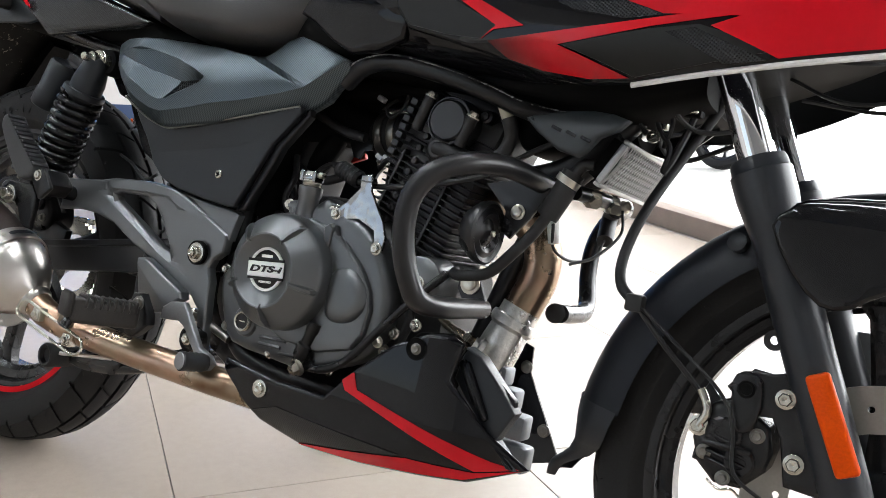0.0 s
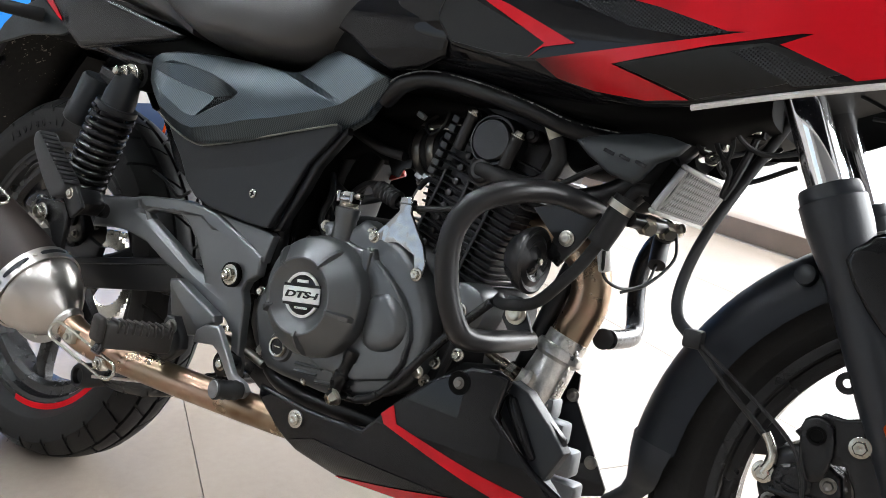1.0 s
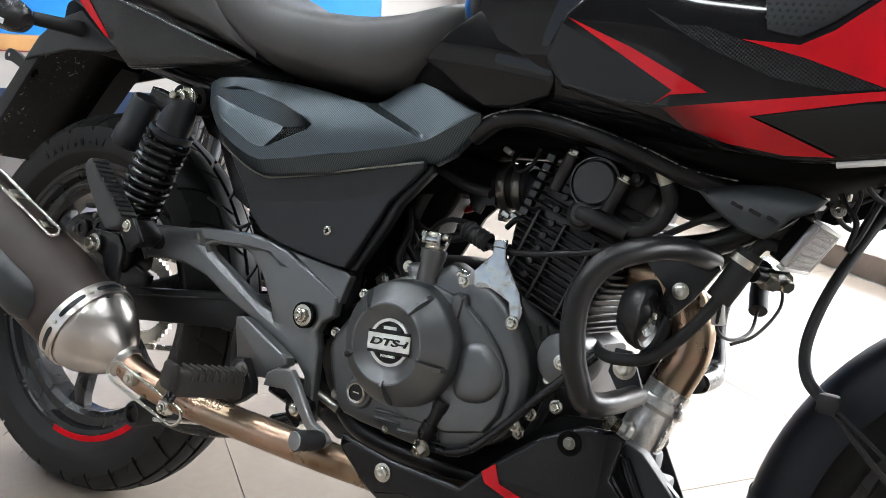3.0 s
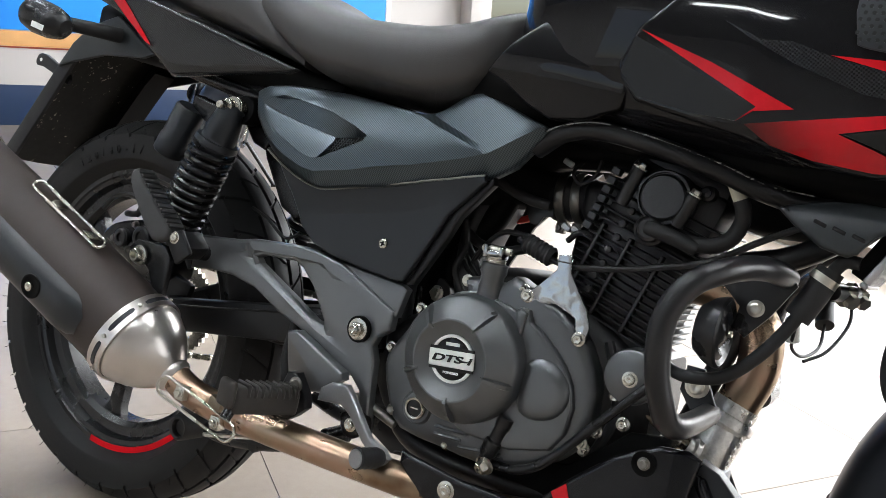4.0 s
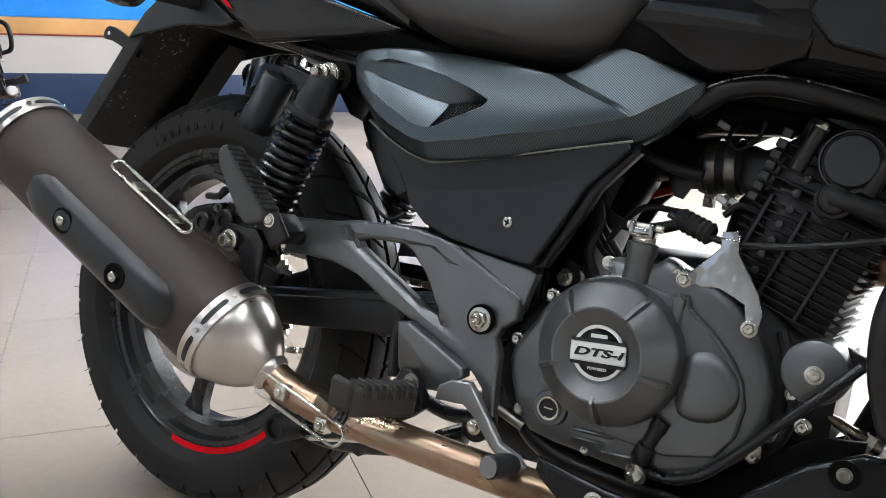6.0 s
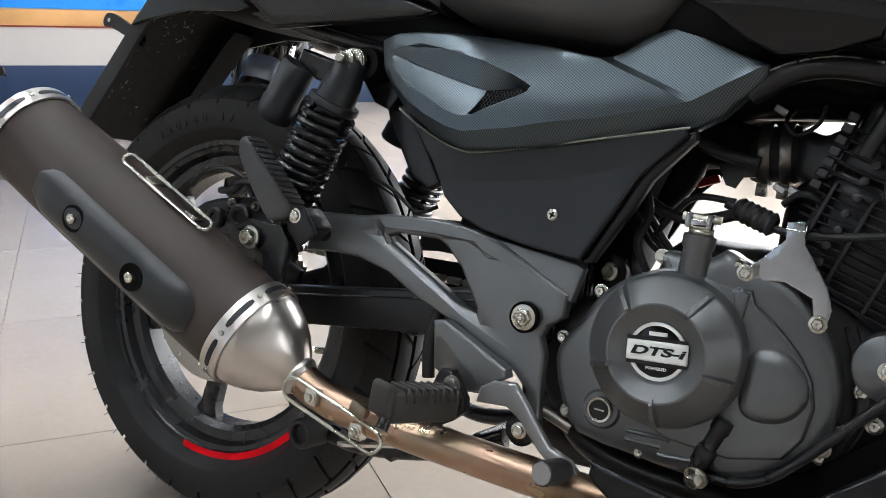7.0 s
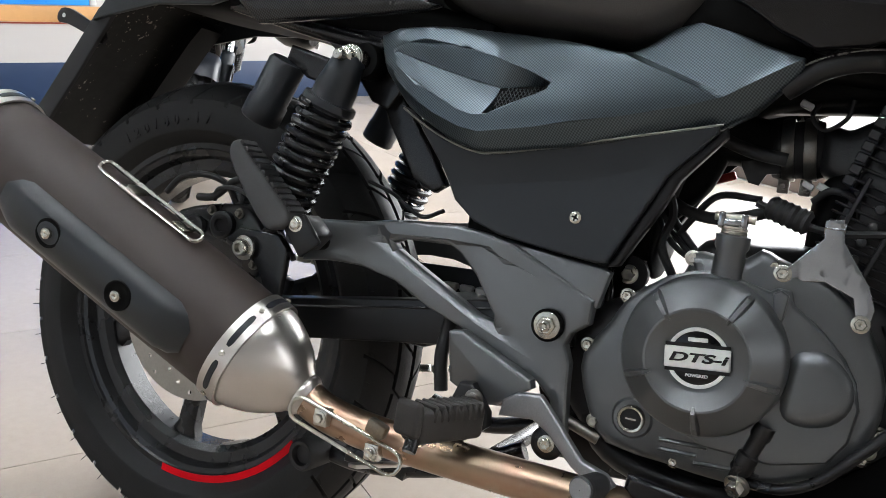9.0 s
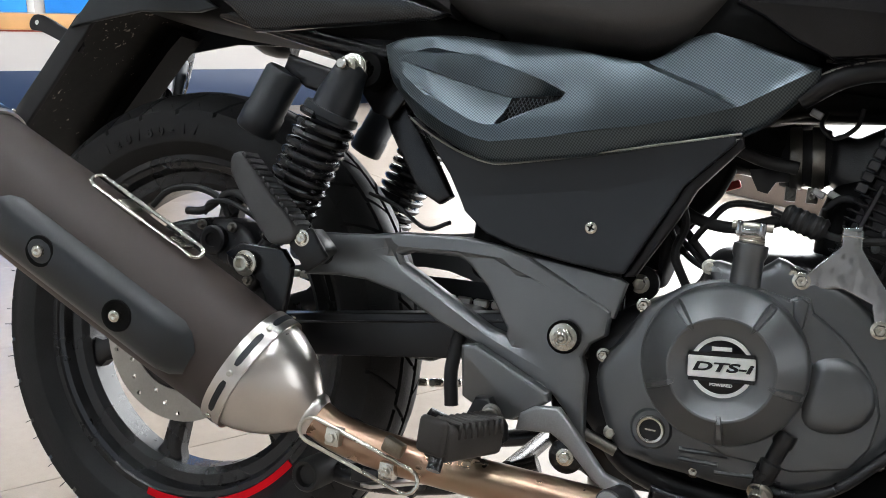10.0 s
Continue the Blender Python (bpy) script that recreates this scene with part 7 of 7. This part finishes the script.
for pts, r in (([(0.085, -0.090, 0.47), (0.070, -0.094, 0.492), (0.035, -0.094, 0.500), (-0.005, -0.092, 0.492), (-0.030, -0.090, 0.470)], 0.0042), ([(0.125, -0.092, 0.43), (0.150, -0.096, 0.455), (0.165, -0.096, 0.440), (0.185, -0.096, 0.415)], 0.0035), ([(0.05, -0.09, 0.47), (0.06, -0.095, 0.485), (0.095, -0.10, 0.488), (0.14, -0.10, 0.470)], 0.003)):
    part("brake_line", tube(pts, r, 8), PLAIN_RUBBER, cal, "black brake line")
line("rear_brake_hose", [(0.12, -0.085, 0.43), (0.16, -0.10, 0.46), (0.13, -0.10, 0.485), (0.09, -0.095, 0.50), (0.05, -0.09, 0.475), (0.02, -0.085, 0.47)], 0.005, PLAIN_RUBBER, "black rear brake hose", 10)
line("sensor_wire", [(0.37, -0.09, 0.50), (0.34, -0.085, 0.49), (0.30, -0.08, 0.51), (0.26, -0.07, 0.52)], 0.0025, PLAIN_RUBBER)
part("arm_pivot_block", block(0.470, 0.545, -0.095, 0.095, 0.375, 0.435, 0.01), SATIN_BLACK, arm)
part("arm_cross", block(0.330, 0.372, -0.09, 0.09, 0.345, 0.395, 0.008), SATIN_BLACK, arm)
part("chain_guard", shell([(0.05, 0.395), (0.10, 0.412), (0.40, 0.425), (0.47, 0.42), (0.47, 0.40), (0.10, 0.385)], 0.095, 0.006, 0.002, 0.02, side=1), MATT_BLACK, bike, "black chain guard")
line("stop_switch", [(0.405, -0.105, 0.40), (0.402, -0.108, 0.372), (0.400, -0.11, 0.345), (0.405, -0.11, 0.31)], 0.0075, PLAIN_RUBBER, "black rear brake switch", 10)

# ---- front brake and mudguard details ----
cbr = part("caliper_bracket", shell([(1.227, 0.407), (1.238, 0.420), (1.256, 0.419), (1.290, 0.430), (1.325, 0.345), (1.330, 0.315), (1.282, 0.318), (1.272, 0.360), (1.262, 0.378), (1.244, 0.376), (1.226, 0.383)], 0.100, 0.012, 0.003, 0.012), SATIN_BLACK, bike, "black cast caliper bracket")
for x, z in ((1.271, 0.399), (1.288, 0.342)):
    part("bolt", bolt_mesh((x, -0.103, z), r=0.0065, h=0.008), STEEL, cbr)
fcal = part("front_caliper", shell([(1.195, 0.362), (1.205, 0.378), (1.224, 0.388), (1.245, 0.378), (1.262, 0.368), (1.268, 0.345), (1.264, 0.325), (1.244, 0.303), (1.219, 0.302), (1.200, 0.318), (1.192, 0.340)], 0.098, 0.05, 0.008, 0.010), SATIN_BLACK, bike, "black front brake caliper")
for x, z, r in ((1.222, 0.352, 0.017), (1.240, 0.330, 0.015)):
    part("piston_boss", lathe([(0, r), (0.006, r), (0.008, r * 0.85), (0.008, r * 0.5), (0.006, r * 0.45), (0.006, 0.0003)], (x, -0.097, z), (0, -1, 0), 24), SATIN_BLACK, fcal, "", 20)
for x, z in ((1.206, 0.330), (1.252, 0.358), (1.228, 0.310)):
    part("bolt", bolt_mesh((x, -0.098, z), r=0.005, h=0.006), DARK_STEEL, fcal)
part("bridge", block(1.204, 1.250, -0.106, -0.094, 0.338, 0.344, 0.002), SATIN_BLACK, fcal)
part("mount_ear", shell(rounded([(1.222, 0.398), (1.224, 0.412), (1.236, 0.417), (1.248, 0.410), (1.252, 0.385), (1.246, 0.362), (1.234, 0.358), (1.226, 0.372)], 2), 0.108, 0.012, 0.003, 0.008), SATIN_BLACK, fcal)
part("ear_eye", lathe([(0, 0.0085), (0.0015, 0.0085), (0.0015, 0.0060), (0.0003, 0.0055), (0.0003, 0.0003)], (1.236, -0.1085, 0.400), (0, -1, 0), 18), INNER_BLACK, fcal)
for k in range(4):
    part("cooling_rib", moved(block(-0.020, 0.020, -0.004, 0.004, -0.0018, 0.0018, 0.001, seg=1), Matrix.Translation((1.228, -0.101, 0.322 + 0.008 * k)) @ Matrix.Rotation(radians(12), 4, "Y")), SATIN_BLACK, fcal)
part("lower_pin", tube([(1.196, -0.088, 0.326), (1.236, -0.088, 0.322)], 0.0075, 12, straight=True), SATIN_BLACK, fcal)
part("pad_clip", tube([(1.214, -0.102, 0.306), (1.226, -0.104, 0.300), (1.238, -0.104, 0.303), (1.246, -0.102, 0.298)], 0.0014, 6), STEEL, fcal)
part("far_bracket", shell([(1.30, 0.470), (1.42, 0.476), (1.42, 0.418), (1.325, 0.418), (1.31, 0.435)], 0.100, 0.006, 0.002, 0.02, side=1), SUMP, bike, "grey plate on the far fork leg")
part("banjo", bolt_mesh((1.197, -0.099, 0.354), r=0.007, h=0.008), STEEL, fcal)
part("banjo_pipe", tube([(1.197, -0.103, 0.354), (1.203, -0.103, 0.368), (1.199, -0.101, 0.380), (1.193, -0.10, 0.389)], 0.0045, 10), STEEL, fcal, "zinc plated hose end")
part("pad_pin", tube([(1.222, -0.10, 0.404), (1.236, -0.10, 0.392)], 0.008, 10, straight=True), SATIN_BLACK, fcal)
for s in (-1, 1):
    part("mudguard_cheek", shell(rounded([(1.232, 0.556), (1.245, 0.574), (1.262, 0.586), (1.330, 0.594), (1.42, 0.592), (1.46, 0.565), (1.43, 0.535), (1.345, 0.515), (1.311, 0.492), (1.285, 0.490), (1.256, 0.516)], 2), lambda x, z: 0.124 - 0.3 * max(0, z - 0.575), 0.006, 0.004, 0.014, side=s), GLOSS_BLACK, bike, "glossy black mudguard cheek")
part("mudguard_bolt", lathe([(0, 0.010), (0.008, 0.010), (0.010, 0.006), (0.010, 0.0003)], (1.197, -0.070, 0.537), (-0.2, -0.9, 0.2), 16), MATT_BLACK, bike)
part("fender_rib", loft([[(x + 0.010 + dx, y, z - 0.006 + dz) for y, dx, dz in ((0.050, 0, 0), (0.050, 0.014, -0.010), (0.096, 0.014, -0.010), (0.096, 0, 0))] for x, z in FENDER_SLOPE[1:5]]), INNER_BLACK, bike, "black rib inside the rear fender")
for x, y, z in ((1.098, -0.066, 0.395), (1.085, -0.058, 0.36)):
    part("rivet", bolt_mesh((x, y, z), (-0.9, -0.4, 0), 0.004, 0.002, False, False), SATIN_BLACK, bike)
part("hose_guide", lathe([(0, 0.010), (0.003, 0.010), (0.003, 0.004), (0, 0.004)], (1.251, -0.098, 0.4505), (0, -1, 0), 18), SATIN_BLACK, bike)
part("guide_arm", block(1.257, 1.280, -0.101, -0.096, 0.443, 0.458, 0.002), SATIN_BLACK, bike)

# belly pan inner parts
part("far_belly_panel", shell([(0.914, 0.370), (0.930, 0.365), (0.932, 0.331), (0.944, 0.311), (0.990, 0.234), (0.988, 0.226), (0.946, 0.212), (0.80, 0.205), (0.70, 0.22), (0.63, 0.27), (0.78, 0.285), (0.86, 0.34)], 0.100, 0.006, 0.003, 0.02, side=1), GLOSS_BLACK, belly, "black far side of the belly pan")
for x, z in ((0.926, 0.338), (0.966, 0.262)):
    part("bolt", bolt_mesh((x, 0.092, z), r=0.006, h=0.004, hexed=False), DARK_STEEL, belly)
part("inner_splash", shell([(0.60, 0.305), (0.70, 0.292), (0.80, 0.318), (0.86, 0.372), (0.905, 0.380), (0.90, 0.25), (0.66, 0.245), (0.61, 0.28)], 0.088, 0.006, 0.002, 0.02), INNER_BLACK, belly, "black inner splash panel")
vent2 = part("belly_vent", shell([(0.944, 0.374), (0.964, 0.367), (0.996, 0.338), (1.015, 0.317), (0.998, 0.283), (1.026, 0.258), (1.016, 0.258), (0.950, 0.322), (0.936, 0.338)], 0.127, 0.02, 0.003, 0.01), MATT_BLACK, bike, "black vent insert of the belly pan")
part("vent_frame", tube([(0.946, -0.130, 0.373), (0.935, -0.131, 0.339), (0.972, -0.130, 0.298), (1.024, -0.128, 0.260)], 0.0022, 8, n=3), GLOSS_BLACK, vent2)
for x, z, h in ((0.957, 0.338, 0.026), (0.966, 0.330, 0.034)):
    part("vent_louvre", moved(block(-0.005, 0.005, -0.006, 0.003, -h, h, 0.004), Matrix.Translation((x, -0.127, z)) @ Matrix.Rotation(radians(-32), 4, "Y")), GLOSS_BLACK, vent2)
part("vent_flap", shell([(0.991, 0.343), (1.009, 0.329), (1.012, 0.314), (1.006, 0.312), (0.994, 0.330)], 0.119, 0.01, 0.002, 0.01), SATIN_BLACK, vent2)
steps = part("sump_casting", moved(block(-0.030, 0.020, -0.036, 0.045, -0.05, 0.03, 0.012), Matrix.Translation((0.920, 0.0, 0.29))), SUMP, bike, "grey cast stepped engine sump")
for x0, x1, z0, z1 in ((0.925, 0.956, 0.326, 0.350), (0.935, 0.973, 0.299, 0.326), (0.940, 0.990, 0.268, 0.298), (0.945, 0.999, 0.231, 0.263)):
    part("step", block(x0, x1, -0.036, -0.006, z0, z1, 0.005), SUMP, steps)

# ---- more motorcycles in and before the showroom ----
def park(x, y, yaw, label, size=1.0, group="parked motorcycles"):
    m = Matrix.Translation((x, y, 0.0016)) @ Matrix.Rotation(radians(yaw), 4, "Z") @ Matrix.Rotation(radians(LEAN_ANGLE), 4, "X") @ Matrix.Diagonal((size, size, size, 1))
    return tagged(copy_thing(bike, m), label, "motorcycle", group)


bike["group"] = "parked motorcycles"
def without(thing, name):
    """Leaves one part off a copied motorcycle."""
    for ob in [o for o in thing.children if o.name.split(".")[0] == name]:
        for bit in list(ob.children_recursive) + [ob]:
            bpy.data.objects.remove(bit)


small = park(-2.16, 2.26, -50, "smaller black motorcycle with its front wheel towards the next one", 0.87)
for name in ("muffler", "oil_cooler", "oil_cooler_cover", "crash_guard"):
    without(small, name)
without(park(-2.52, 0.98, 150, "dark motorcycle parked with its tail to the room"), "muffler")
park(-1.40, 6.15, -25, "motorcycle standing out on the sunlit forecourt").location.z += 0.05
park(-2.30, 7.40, -25, "motorcycle standing out on the sunlit forecourt").location.z += 0.05

# ---- floor tiles ----
own = block(-0.2992, 0.2992, -0.2992, 0.2992, -0.010, 0.0, 0.0006, seg=1)
me = bpy.data.meshes.new("tile")
own.to_mesh(me)
own.free()
me.materials.append(TILE)
na, nb = math.floor((A0 + 0.234) / 0.6), math.floor((B0 - 0.198) / 0.6)
for i in range(na, 9):
    for j in range(nb, 4):
        a, b = -0.234 + 0.6 * i + 0.3, 0.198 + 0.6 * j + 0.3
        if b > B1 + 0.25 or a > A1 + 0.3:
            continue
        ob = new("tile", me)
        ob.parent = floor
        ob.matrix_local = Matrix.Translation(room(a, b, 0.0)) @ Matrix.Rotation(radians(YAW), 4, "Z")
